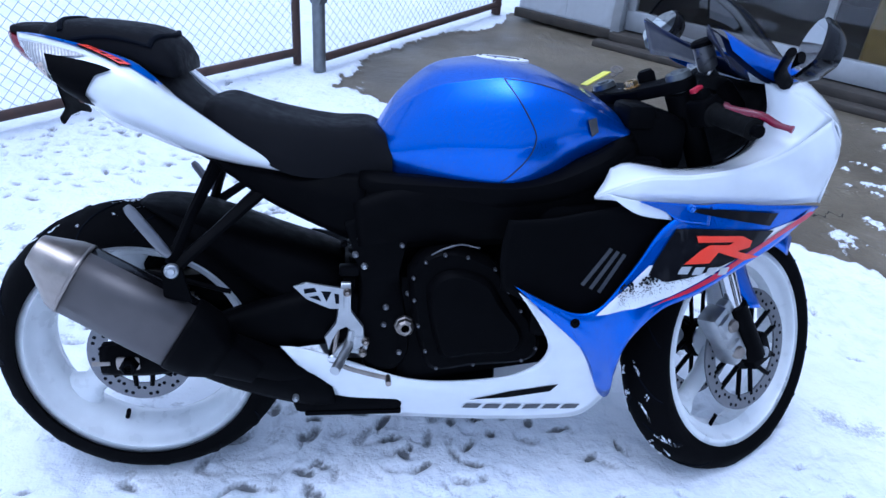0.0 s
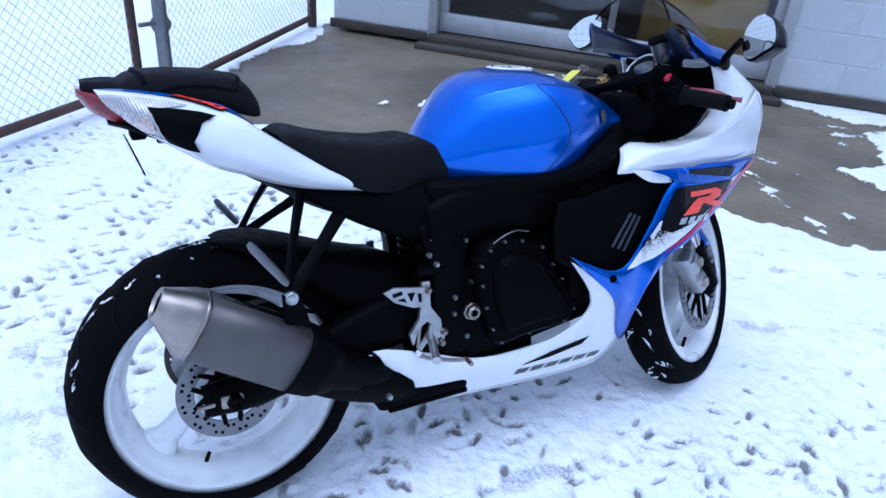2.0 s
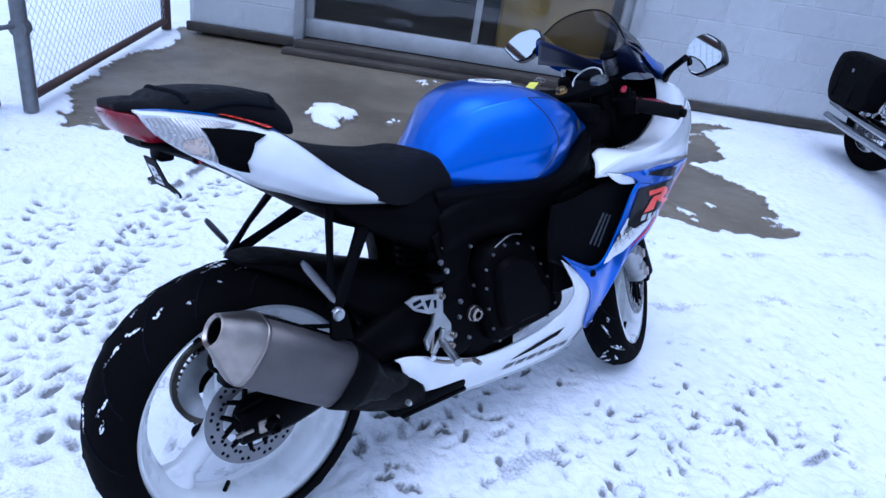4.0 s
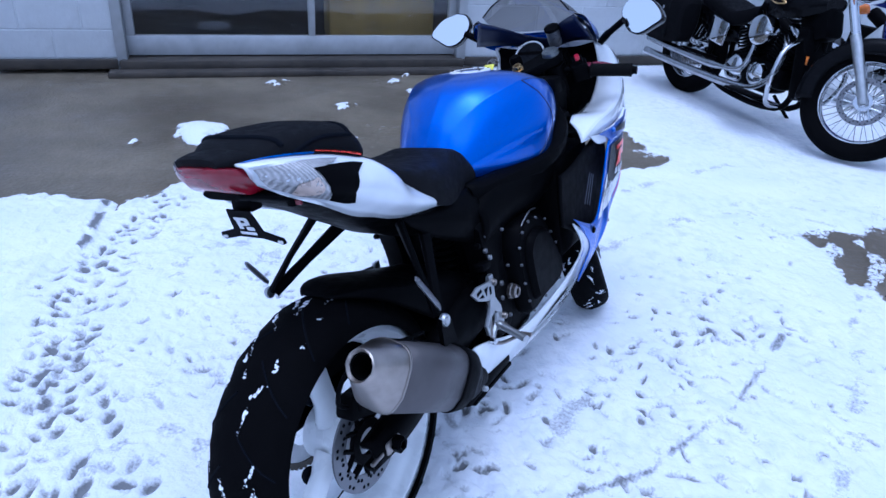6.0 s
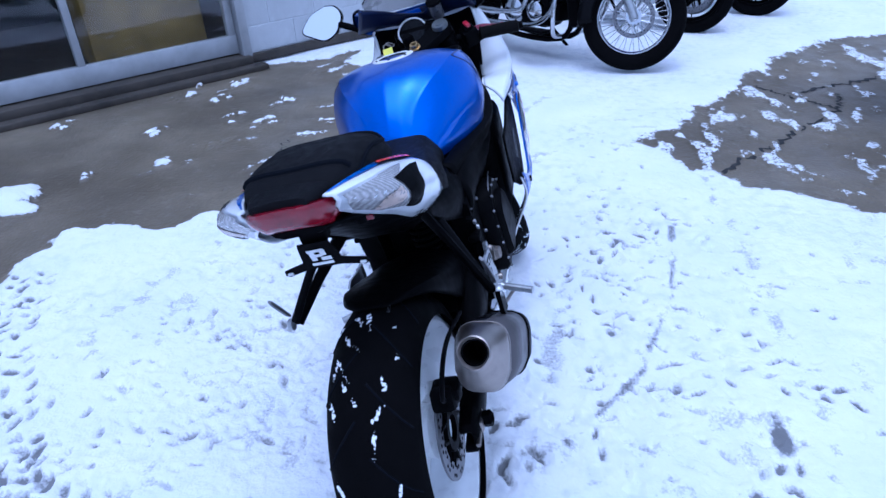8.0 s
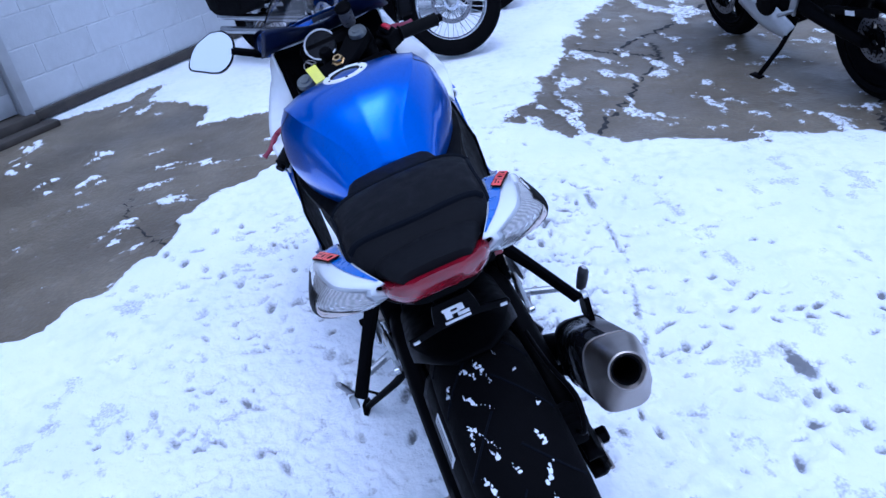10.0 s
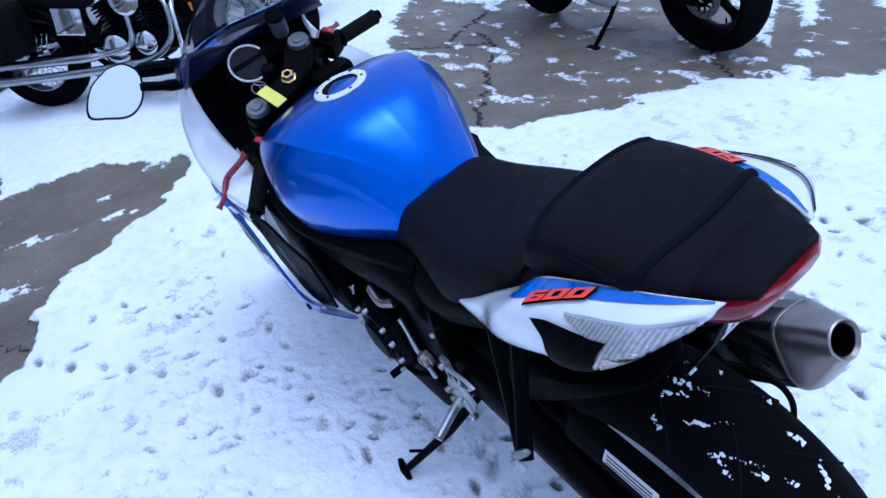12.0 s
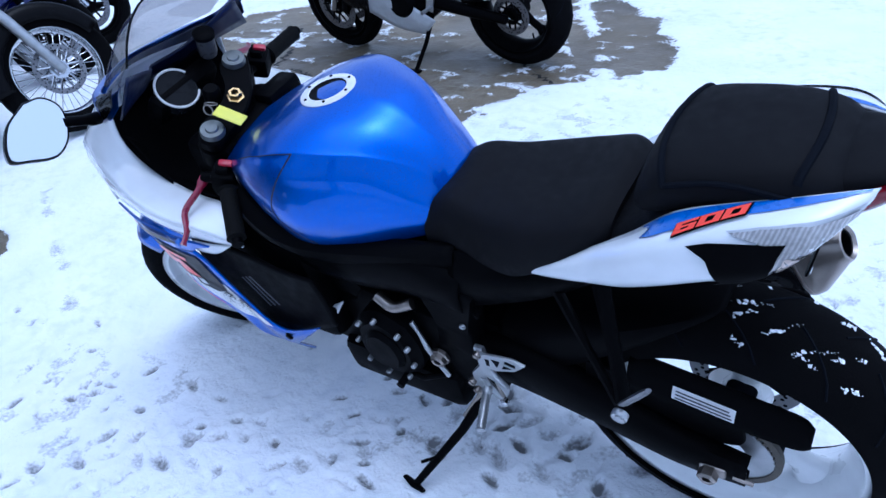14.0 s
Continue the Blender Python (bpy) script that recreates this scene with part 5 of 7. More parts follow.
part("wiring_loom", joined(box(0.15, 0.25, 0.12, (1.06, 0, 0.785), 0.03), box(0.06, 0.10, 0.05, (1.02, -0.09, 0.84), 0.012), box(0.05, 0.08, 0.05, (1.03, 0.08, 0.835), 0.012)), BLACK_PLASTIC, bike, "black wiring and hoses under the yoke")
part("steering_head", joined(box(0.12, 0.22, 0.12, (0.99, 0, 0.775), 0.02), box(0.16, 0.30, 0.05, (1.0, 0, 0.735), 0.02)), BLACK_METAL, bike, "black steering head")
# Boxes added to black out the gaps where snow showed beside the engine.
for s in (-1, 1):
    part("side_gap_filler", box(0.26, 0.11, 0.30, (0.935, s * 0.15, 0.53), 0.03), BLACK_METAL, engine, "black box filling the gap beside the engine")
part("inner_dark_fill", joined(box(0.22, 0.18, 0.22, (0.59, 0, 0.58), 0.03), box(0.36, 0.2, 0.12, (0.78, 0, 0.66), 0.02), box(0.2, 0.12, 0.12, (0.98, 0, 0.72), 0.02)), BLACK_METAL, engine)
outline = [(0.558, 0.524), (0.583, 0.56), (0.624, 0.577), (0.674, 0.571), (0.735, 0.544), (0.77, 0.491), (0.80, 0.445), (0.834, 0.396), (0.842, 0.352), (0.812, 0.321), (0.70, 0.312), (0.616, 0.305), (0.590, 0.348), (0.572, 0.411), (0.561, 0.472)]
clutch = part("clutch_cover", joined(plate(outline, -0.14, -0.19, 64, 0.012), plate([((x - 0.69) * 0.72 + 0.69, (z - 0.43) * 0.72 + 0.43) for x, z in outline], -0.185, -0.208, 56, 0.012)), BLACK_METAL, engine, "black clutch cover with bolts", smooth=45)
for x, z in outline:
    cx, cz = 0.69 + (x - 0.69) * 0.93, 0.43 + (z - 0.43) * 0.93
    bolt((cx, -0.191, cz), 0.0038, clutch, DISC, depth=0.003)
arc = catmull([(0.572, -0.178, 0.48), (0.588, -0.182, 0.55), (0.65, -0.184, 0.585), (0.70, -0.18, 0.578)], 18)
part("cover_edge", tube(arc, 0.002, 8), DISC, clutch, "worn bright cover edge")
left = [(0.60, 0.50), (0.66, 0.53), (0.72, 0.50), (0.75, 0.43), (0.74, 0.36), (0.69, 0.33), (0.62, 0.34), (0.585, 0.40), (0.585, 0.46)]
gen = part("generator_cover", joined(plate(left, 0.13, 0.205, 50, 0.02), plate([((x - 0.665) * 0.6 + 0.665, (z - 0.43) * 0.6 + 0.43) for x, z in left], 0.203, 0.217, 40, 0.01), box(0.34, 0.10, 0.12, (0.69, 0.13, 0.28), 0.03)), BLACK_METAL, engine, "black generator cover")
for x, z in left:
    bolt((0.665 + (x - 0.665) * 0.86, 0.207, 0.43 + (z - 0.43) * 0.92), 0.006, gen, ALU, side=1)
part("gear_linkage", tube([(0.60, 0.165, 0.50), (0.575, 0.17, 0.42), (0.545, 0.17, 0.345)], 0.006, 8), ALU, bike, "silver gear linkage rod")
part("gear_lever", joined(tube([(0.545, 0.165, 0.345), (0.60, 0.19, 0.335), (0.64, 0.195, 0.345)], 0.007, 8), tube([(0.635, 0.185, 0.345), (0.635, 0.235, 0.345)], 0.009, 10)), BLACK_METAL, bike)
part("coolant_hose", tube(catmull([(0.58, 0.16, 0.56), (0.62, 0.175, 0.55), (0.66, 0.17, 0.565)], 10), 0.012, 10), STEEL, bike)

# swingarm, chain, brakes
for s in (-1, 1):
    arm = surf([[(0.52, s * 0.09, 0.45), (0.52, s * 0.135, 0.44), (0.52, s * 0.135, 0.36), (0.52, s * 0.09, 0.345)],
                [(0.38, s * 0.10, 0.465), (0.38, s * 0.142, 0.45), (0.38, s * 0.142, 0.36), (0.38, s * 0.10, 0.345)],
                [(0.22, s * 0.105, 0.42), (0.22, s * 0.145, 0.41), (0.22, s * 0.145, 0.335), (0.22, s * 0.105, 0.325)],
                [(0.06, s * 0.11, 0.36), (0.06, s * 0.145, 0.355), (0.06, s * 0.145, 0.295), (0.06, s * 0.11, 0.288)],
                [(-0.06, s * 0.115, 0.34), (-0.06, s * 0.142, 0.338), (-0.06, s * 0.142, 0.292), (-0.06, s * 0.115, 0.29)]], 24, 8)
    part("swingarm", arm, BLACK_METAL, bike, "black aluminium swingarm", smooth=50, solid=0.012)
    blk = part("axle_block", box(0.05, 0.014, 0.032, (-0.005, s * 0.15, 0.316), 0.008), STEEL, bike, "silver axle adjuster block")
    part("axle_nut", moved(lathe([(0.008, s * 0.016), (0.013, s * 0.018), (0.018, s * 0.014), (0.018, -s * 0.004)], 6), Matrix.Translation((0, s * 0.158, 0.316))), BLACK_METAL if s < 0 else STEEL, blk, smooth=20)
    part("adjuster_bolt", tube([(-0.04, s * 0.15, 0.316), (-0.075, s * 0.15, 0.314)], 0.005, 8), STEEL, blk)
part("swingarm_bridge", box(0.16, 0.22, 0.12, (0.40, 0, 0.43), 0.03), BLACK_METAL, bike)
shock = part("shock_absorber", tube([(0.485, -0.02, 0.42), (0.475, -0.02, 0.66)], 0.026, 14), BLACK_METAL, bike, "black rear shock absorber")
part("coil_spring", tube([(0.484 - 0.0001 * k + 0.037 * math.cos(0.42 * k), -0.02 + 0.037 * math.sin(0.42 * k), 0.45 + 0.0013 * k) for k in range(120)], 0.005, 6), BLACK_METAL, shock)
part("rear_caliper", joined(box(0.09, 0.05, 0.05, (-0.03, -0.105, 0.42), 0.01, (0, 20, 0)), box(0.05, 0.06, 0.03, (-0.035, -0.11, 0.435), 0.008)), BLACK_METAL, bike, "black rear brake caliper")
part("brake_hose", tube(catmull([(-0.06, -0.11, 0.43), (-0.10, -0.12, 0.47), (-0.07, -0.13, 0.52), (0.05, -0.12, 0.50), (0.2, -0.12, 0.46)], 24), 0.005, 8), BLACK_PLASTIC, bike)
# Solid near-black pads put the shade of the spoke hollows into colour.
for k in range(3):
    pocket = lathe([(0.0001, 0.006), (0.016, 0.006), (0.020, 0.0), (0.020, -0.012), (0.0001, -0.012)], 20)
    bmesh.ops.scale(pocket, vec=(1.35, 1, 1), verts=pocket.verts)
    part("spoke_pocket_shade", moved(pocket, Matrix.Rotation(2 * math.pi * k / 3 - 0.17, 4, "Y") @ Matrix.Translation((0, 0.030, 0.101))), DARK_GAP, rear, "dark pad for the shaded hollow in the wheel spoke")
sprocket = part("rear_sprocket", lathe([(0.05, 0.092), (0.098, 0.092), (0.098, 0.098), (0.05, 0.098)], 48, closed=True), ALU, rear, "silver rear sprocket")
teeth = [moved(box(0.008, 0.006, 0.006, (0.1, 0.095, 0)), Matrix.Rotation(2 * math.pi * k / 44, 4, "Y")) for k in range(44)]
part("teeth", joined(*teeth), BRASS_CHAIN, sprocket, smooth=0)
loop = [(0.105 * math.cos(radians(a)), 0.105 * math.sin(radians(a)) + 0.315) for a in range(75, 286, 12)] + [(0.25, 0.30), (0.48, 0.355), (0.545, 0.375), (0.56, 0.40), (0.545, 0.43), (0.48, 0.435), (0.25, 0.43), (0.027, 0.417)]
links = []
ring = catmull([(x, 0.095, z) for x, z in loop + loop[:1]], 150)
for a, b in zip(ring, ring[1:]):
    d = b - a
    links.append(box(d.length * 0.92, 0.012, 0.012, (a + b) / 2, 0, (0, -math.degrees(math.atan2(d.z, d.x)), 0)))
tagged(part("drive_chain", joined(*links), BRASS_CHAIN, bike, "oiled drive chain", smooth=0), kind="")
cg = part("chain_guard", surf([[(0.16, 0.078, 0.504), (0.16, 0.100, 0.494), (0.16, 0.122, 0.454)], [(0.06, 0.076, 0.486), (0.06, 0.100, 0.476), (0.06, 0.122, 0.440)],
                               [(-0.06, 0.076, 0.467), (-0.06, 0.098, 0.457), (-0.06, 0.120, 0.424)], [(-0.125, 0.078, 0.458), (-0.125, 0.096, 0.449), (-0.125, 0.117, 0.418)], [(-0.146, 0.086, 0.446), (-0.147, 0.103, 0.443), (-0.147, 0.110, 0.422)]], 20, 8), BLACK_PLASTIC, bike, "black chain guard with a label", solid=0.004)
part("chain_cover", plate([(0.24, 0.475), (0.06, 0.455), (-0.02, 0.440), (-0.045, 0.405), (-0.03, 0.355), (0.10, 0.345), (0.24, 0.355)], 0.106, 0.112, 40, 0.002), BLACK_PLASTIC, bike, "black cover beside the chain")
cgt = tree_of(cg)
sticker("guard_label", [(0.078, 0.474), (0.078, 0.454), (-0.028, 0.436), (-0.028, 0.456)], cgt, 1, LABEL, cg, "white printed label", lift=0.003)
for k in range(3):
    sticker("label_bar", [(0.072, 0.4685 - 0.0055 * k), (0.072, 0.4660 - 0.0055 * k), (-0.018 - 0.003 * k, 0.4505 - 0.0055 * k), (-0.018 - 0.003 * k, 0.4530 - 0.0055 * k)], cgt, 1, GREY_DECAL, cg, lift=0.0042, fine=0.05)
hug = []
for x, top, w, drop in ((0.015, 0.623, 0.030, 0.004), (0.045, 0.624, 0.062, 0.012), (0.09, 0.619, 0.088, 0.028), (0.14, 0.607, 0.105, 0.050), (0.20, 0.589, 0.112, 0.080), (0.267, 0.566, 0.116, 0.110), (0.33, 0.547, 0.118, 0.135), (0.39, 0.528, 0.118, 0.150), (0.43, 0.510, 0.112, 0.145)):
    hug.append([Vector((x, y * w, top - drop * d)) for y, d in ((-1, 1.0), (-0.97, 0.45), (-0.8, 0.12), (0, 0.0), (0.8, 0.12), (0.97, 0.45), (1, 1.0))])
part("rear_hugger", surf(hug, 20, 12), BLACK_PLASTIC, bike, "black rear tyre hugger", solid=0.004)

# exhaust
can = new("muffler")
can.parent = bike
ax0, ax1 = Vector((0.135, -0.215, 0.405)), Vector((-0.13, -0.21, 0.568))
axis = (ax1 - ax0).normalized()
up = (Vector((0, -0.12, 1)) - axis * Vector((0, -0.12, 1)).dot(axis)).normalized()
can.matrix_basis = Matrix.Translation(ax0) @ Matrix((axis, up.cross(axis), up)).transposed().to_4x4()


def can_ring(x, w, h, dz=0.0, dy=0.0, sharp=0.62, n=28):
    out = []
    for k in range(n):
        a = 2 * math.pi * k / n
        c, s = math.cos(a), math.sin(a)
        out.append(Vector((x, dy + 0.95 * w * math.copysign(abs(c) ** sharp, c) * (1.0 if s > -0.3 else 0.94), dz + 0.89 * h * math.copysign(abs(s) ** sharp, s))))
    return out


part("sleeve", grid_mesh([can_ring(-0.01, 0.056, 0.077), can_ring(0.1, 0.056, 0.076), can_ring(0.235, 0.054, 0.073)], close_v=True), TITAN, can, "grey titanium muffler sleeve", smooth=50, solid=0.003)
sleeve = bpy.data.objects["sleeve"]
sleeve.data.materials.append(BLACK_GLOSS)
# faces towards the wheel are darker than the outer ones
for f in sleeve.data.polygons:
    if f.center.y < -0.008:
        f.material_index = 1
part("end_cap", grid_mesh([can_ring(0.233, 0.0555, 0.0745), can_ring(0.24, 0.0555, 0.0745), can_ring(0.252, 0.0535, 0.071, 0.001), can_ring(0.303, 0.036, 0.040, 0.015, 0, 0.9), can_ring(0.312, 0.034, 0.036, 0.016, 0, 1.0), can_ring(0.314, 0.031, 0.033, 0.016, 0, 1.0), can_ring(0.308, 0.027, 0.028, 0.016, 0, 1.0), can_ring(0.25, 0.027, 0.028, 0.016, 0, 1.0)], close_v=True, caps=False), STEEL, can, "brushed steel end cap", smooth=24)
part("outlet", moved(lathe([(0.0265, 0.306), (0.022, 0.306), (0.021, 0.2), (0.0001, 0.2)], 24, "x"), Matrix.Translation((0, 0, 0.016))), BLACK_METAL, can, "sooty outlet pipe")
part("strap", grid_mesh([can_ring(0.229, 0.0560, 0.0752), can_ring(0.236, 0.0560, 0.0752)], close_v=True), STEEL, can, solid=0.001)
part("front_shield", grid_mesh([can_ring(-0.072, 0.042, 0.048, -0.002), can_ring(-0.03, 0.056, 0.074, 0.0), can_ring(0.012, 0.0585, 0.0795), can_ring(0.02, 0.0575, 0.078)], close_v=True), BLACK_PLASTIC, can, "black muffler shield", solid=0.004)
part("front_cone", grid_mesh([can_ring(-0.15, 0.026, 0.028, -0.012, -0.02), can_ring(-0.06, 0.042, 0.05, 0.0)], close_v=True), BLACK_METAL, can)
part("link_pipe", tube(catmull([(0.20, -0.20, 0.37), (0.30, -0.15, 0.30), (0.42, -0.08, 0.235), (0.55, -0.04, 0.20), (0.75, 0, 0.20)], 20), 0.036, 16), BLACK_METAL, bike, "black exhaust link pipe")
part("pipe_cover", surf([[(0.15, -0.205, 0.372), (0.145, -0.222, 0.345), (0.15, -0.205, 0.316)], [(0.22, -0.195, 0.350), (0.22, -0.205, 0.310), (0.22, -0.18, 0.268)],
                         [(0.32, -0.165, 0.31), (0.32, -0.175, 0.265), (0.32, -0.15, 0.218)], [(0.40, -0.14, 0.26), (0.41, -0.145, 0.225), (0.41, -0.13, 0.19)]], 16, 8), BLACK_PLASTIC, bike, "black exhaust heat cover", solid=0.006)
bolt((0.33, -0.184, 0.245), 0.007, bike, ALU)
part("exhaust_chamber", joined(box(0.24, 0.18, 0.05, (0.44, -0.05, 0.20), 0.018)), BLACK_METAL, bike)
part("belly_guard", box(0.21, 0.05, 0.012, (0.45, -0.115, 0.178), 0.004), BLACK_PLASTIC, bike)

# pegs
for s in (-1, 1):
    hang = part("peg_hanger", joined(tube([(0.185, s * 0.115, 0.725), (0.145, s * 0.175, 0.64), (0.113, s * 0.225, 0.56)], [0.016, 0.012, 0.014], 8, flat=0.6),
                                     tube([(0.27, s * 0.115, 0.675), (0.19, s * 0.175, 0.61), (0.119, s * 0.225, 0.553)], [0.016, 0.012, 0.014], 8, flat=0.6)), BLACK_METAL, bike, "black passenger peg hanger")
    tip = 1.0 if s < 0 else 0.72
    part("passenger_peg", tube([(0.114, s * 0.233, 0.580)] + [(0.114 - q * 0.066 * tip, s * 0.236, 0.580 + q * 0.094 * tip) for q in (0.12, 0.5, 0.9, 1.0)], [0.007, 0.010, 0.011, 0.010, 0.006], 10, flat=0.5), DISC, hang, "folded silver passenger peg")
    bolt((0.117, s * 0.240, 0.552), 0.014, hang, ALU, side=s)
part("muffler_mount", plate([(0.10, 0.56), (0.135, 0.555), (0.15, 0.49), (0.10, 0.50)], -0.232, -0.242), BLACK_METAL, bike)
for s in (-1, 1):
    y = s * 0.165
    rs = part("rearset", joined(plate([(0.424, 0.500), (0.443, 0.500), (0.444, 0.44), (0.470, 0.402), (0.473, 0.362), (0.452, 0.348), (0.442, 0.372), (0.448, 0.392), (0.436, 0.404), (0.416, 0.395), (0.404, 0.372), (0.398, 0.352), (0.390, 0.380), (0.413, 0.413), (0.421, 0.463)], y, y + s * 0.010, 0, 0.002),
                                tube(catmull([(0.446, y + s * 0.005, 0.395), (0.440, y + s * 0.006, 0.37), (0.420, y + s * 0.008, 0.35), (0.404, y + s * 0.008, 0.330)], 10), [0.008] * 6 + [0.007] * 5, 8),
                                tube(catmull([(0.448, y + s * 0.005, 0.385), (0.466, y + s * 0.005, 0.378), (0.474, y + s * 0.005, 0.362), (0.466, y + s * 0.005, 0.346), (0.440, y + s * 0.006, 0.352)], 16), 0.006, 8)), ALU, bike, "polished aluminium rearset bracket")
    heel = plate([(0.33, 0.495), (0.355, 0.503), (0.43, 0.49), (0.43, 0.445), (0.40, 0.447), (0.355, 0.468)], y + s * 0.008, y + s * 0.014, 0, 0.001)
    hp = part("heel_guard", heel, ALU, rs, "drilled aluminium heel guard")
    for tri3 in ([(0.35, 0.49), (0.372, 0.493), (0.376, 0.484), (0.352, 0.48)], [(0.385, 0.485), (0.405, 0.484), (0.395, 0.462)], [(0.41, 0.48), (0.42, 0.478), (0.42, 0.458), (0.413, 0.458)], [(0.36, 0.473), (0.378, 0.476), (0.385, 0.463)]):
        part("cutout", plate(tri3, y + s * 0.0135, y + s * 0.0146), DARK_GAP, hp, smooth=0)
    knurl = [(0.440, y, 0.366), (0.438, s * 0.185, 0.363)] + [(0.436 - 0.0014 * k, s * (0.192 + 0.0042 * k), 0.362 - 0.0006 * k) for k in range(18)]
    part("foot_peg", tube(knurl, [0.010, 0.011] + [0.0102 if k % 2 else 0.0086 for k in range(18)], 12), ALU, rs, "knurled aluminium foot peg")
    part("push_rod", tube([(0.424, y + s * 0.002, 0.445), (0.418, y + s * 0.004, 0.41), (0.410, y + s * 0.006, 0.345)], [0.008, 0.005, 0.005], 8), STEEL, rs)
    part("rod_end", moved(lathe([(0.0001, s * 0.009), (0.006, s * 0.009), (0.0095, s * 0.006), (0.0095, -s * 0.006)], 14), Matrix.Translation((0.406, y + s * 0.012, 0.335))), CHROME, rs)
    for x, z in ((0.474, 0.372), (0.468, 0.346), (0.436, 0.482)):
        bolt((x, y + s * 0.014, z), 0.0085, rs, STEEL, side=s)
part("brake_lever", joined(tube(catmull([(0.404, -0.178, 0.33), (0.44, -0.182, 0.312), (0.49, -0.19, 0.300), (0.52, -0.2, 0.298)], 12), 0.005, 8), tube([(0.52, -0.195, 0.298), (0.52, -0.225, 0.298)], 0.006, 8)), STEEL, bike, "steel rear brake lever")
part("master_cylinder", joined(tube([(0.435, -0.15, 0.43), (0.44, -0.15, 0.50)], 0.012, 10), box(0.04, 0.03, 0.02, (0.44, -0.15, 0.52), 0.005)), BLACK_METAL, bike)

# fairing
def fair_y(x, z):
    """Half width of the fairing."""
    w = 0.262 - 0.54 * max(0, x - 1.08) ** 2 - 0.14 * max(0, 0.85 - x) ** 2 - 0.52 * max(0, 0.42 - z) - 1.4 * max(0, 0.69 - z) * max(0, x - 1.15) - 1.1 * max(0, z - 0.70) ** 2
    return max(w, 0.04)


def flank(name, ribs, s, material, label, n=(30, 12), solid=0.005, grow=0.0):
    return part(name, surf([[(x, s * (fair_y(x, z) + grow + (q[2] if len(q) > 2 else 0)), z) for q in r for x, z in (q[:2],)] for r in ribs], *n), material, bike, label, smooth=60, solid=solid)


for s in (-1, 1):
    ledge = flank("upper_ledge", [
        [(0.946, 0.748, -0.066), (0.926, 0.729, -0.040), (0.902, 0.704, -0.020)],
        [(0.985, 0.758, -0.070), (0.988, 0.753, -0.026), (0.99, 0.745, 0.004)],
        [(1.082, 0.744, -0.086), (1.085, 0.751, -0.036), (1.09, 0.752, 0.008)],
        [(1.179, 0.752, -0.090), (1.184, 0.763, -0.036), (1.19, 0.770, 0.009)],
        [(1.250, 0.794, -0.076), (1.264, 0.803, -0.028), (1.28, 0.800, 0.009)],
        [(1.262, 0.860, -0.045), (1.303, 0.852, -0.008), (1.345, 0.832, 0.007)],
        [(1.245, 0.925, -0.022), (1.32, 0.90, 0.0), (1.395, 0.855, 0.004)]], s, WHITE, "white ledge round the cockpit", (30, 8))
    upper = flank("upper_fairing", [
        [(0.902, 0.704, -0.020), (0.903, 0.7025, -0.021), (0.905, 0.701, -0.022)],
        [(0.99, 0.745, 0.004), (0.99, 0.722, 0.0), (0.99, 0.699, -0.012)],
        [(1.09, 0.752, 0.008), (1.09, 0.725, 0.003), (1.09, 0.694, -0.012)],
        [(1.19, 0.770, 0.009), (1.19, 0.735, 0.003), (1.19, 0.692, -0.012)],
        [(1.28, 0.800, 0.009), (1.285, 0.75, 0.003), (1.29, 0.690, -0.012)],
        [(1.345, 0.832, 0.007), (1.35, 0.765, 0.004), (1.345, 0.690, -0.01)],
        [(1.395, 0.855, 0.004), (1.42, 0.79, 0.004), (1.39, 0.690, -0.006)]], s, WHITE, "white upper fairing side", (30, 10))
    ut = tree_of(upper)
    nose = part("nose", surf([[(1.245, s * (fair_y(1.245, 0.925) - 0.022), 0.925), (1.395, s * (fair_y(1.395, 0.855) + 0.004), 0.855), (1.42, s * fair_y(1.42, 0.79), 0.79), (1.39, s * fair_y(1.39, 0.69), 0.69)],
                              [(1.355, s * 0.125, 0.925), (1.45, s * 0.11, 0.86), (1.48, s * 0.11, 0.79), (1.46, s * 0.10, 0.69)], [(1.405, 0, 0.93), (1.49, 0, 0.86), (1.52, 0, 0.79), (1.50, 0, 0.69)]], 14, 10), WHITE, bike, "white fairing nose", smooth=60, solid=0.005)
    mid = flank("side_fairing", [
        [(1.388, 0.684), (1.37, 0.665), (1.335, 0.625), (1.30, 0.598)],
        [(1.25, 0.694), (1.24, 0.645), (1.225, 0.59), (1.21, 0.552)],
        [(1.12, 0.698), (1.12, 0.63), (1.13, 0.56), (1.13, 0.512)],
        [(1.042, 0.655), (1.05, 0.585), (1.06, 0.52), (1.055, 0.475)],
        [(0.995, 0.575), (0.99, 0.52), (1.0, 0.43), (1.0, 0.38)],
        [(0.935, 0.487), (0.945, 0.45), (0.985, 0.35), (1.018, 0.228)],
        [(0.885, 0.472), (0.895, 0.45), (0.93, 0.395), (0.985, 0.245)],
        [(0.825, 0.495), (0.835, 0.486), (0.87, 0.45), (0.918, 0.375)],
        [(0.757, 0.530), (0.763, 0.525), (0.785, 0.505), (0.813, 0.479)]], s, BLUE, "blue side fairing", (44, 14), grow=0.004)
    mt = tree_of(mid)
    blade = flank("blue_blade", [[(0.982, 0.704), (0.983, 0.703), (0.986, 0.7015)], [(1.03, 0.702), (1.03, 0.694), (1.035, 0.684)], [(1.07, 0.700), (1.07, 0.684), (1.07, 0.664)], [(1.13, 0.697), (1.13, 0.68), (1.13, 0.655)]], s, BLUE, "blue upper blade", (20, 6), grow=0.005)
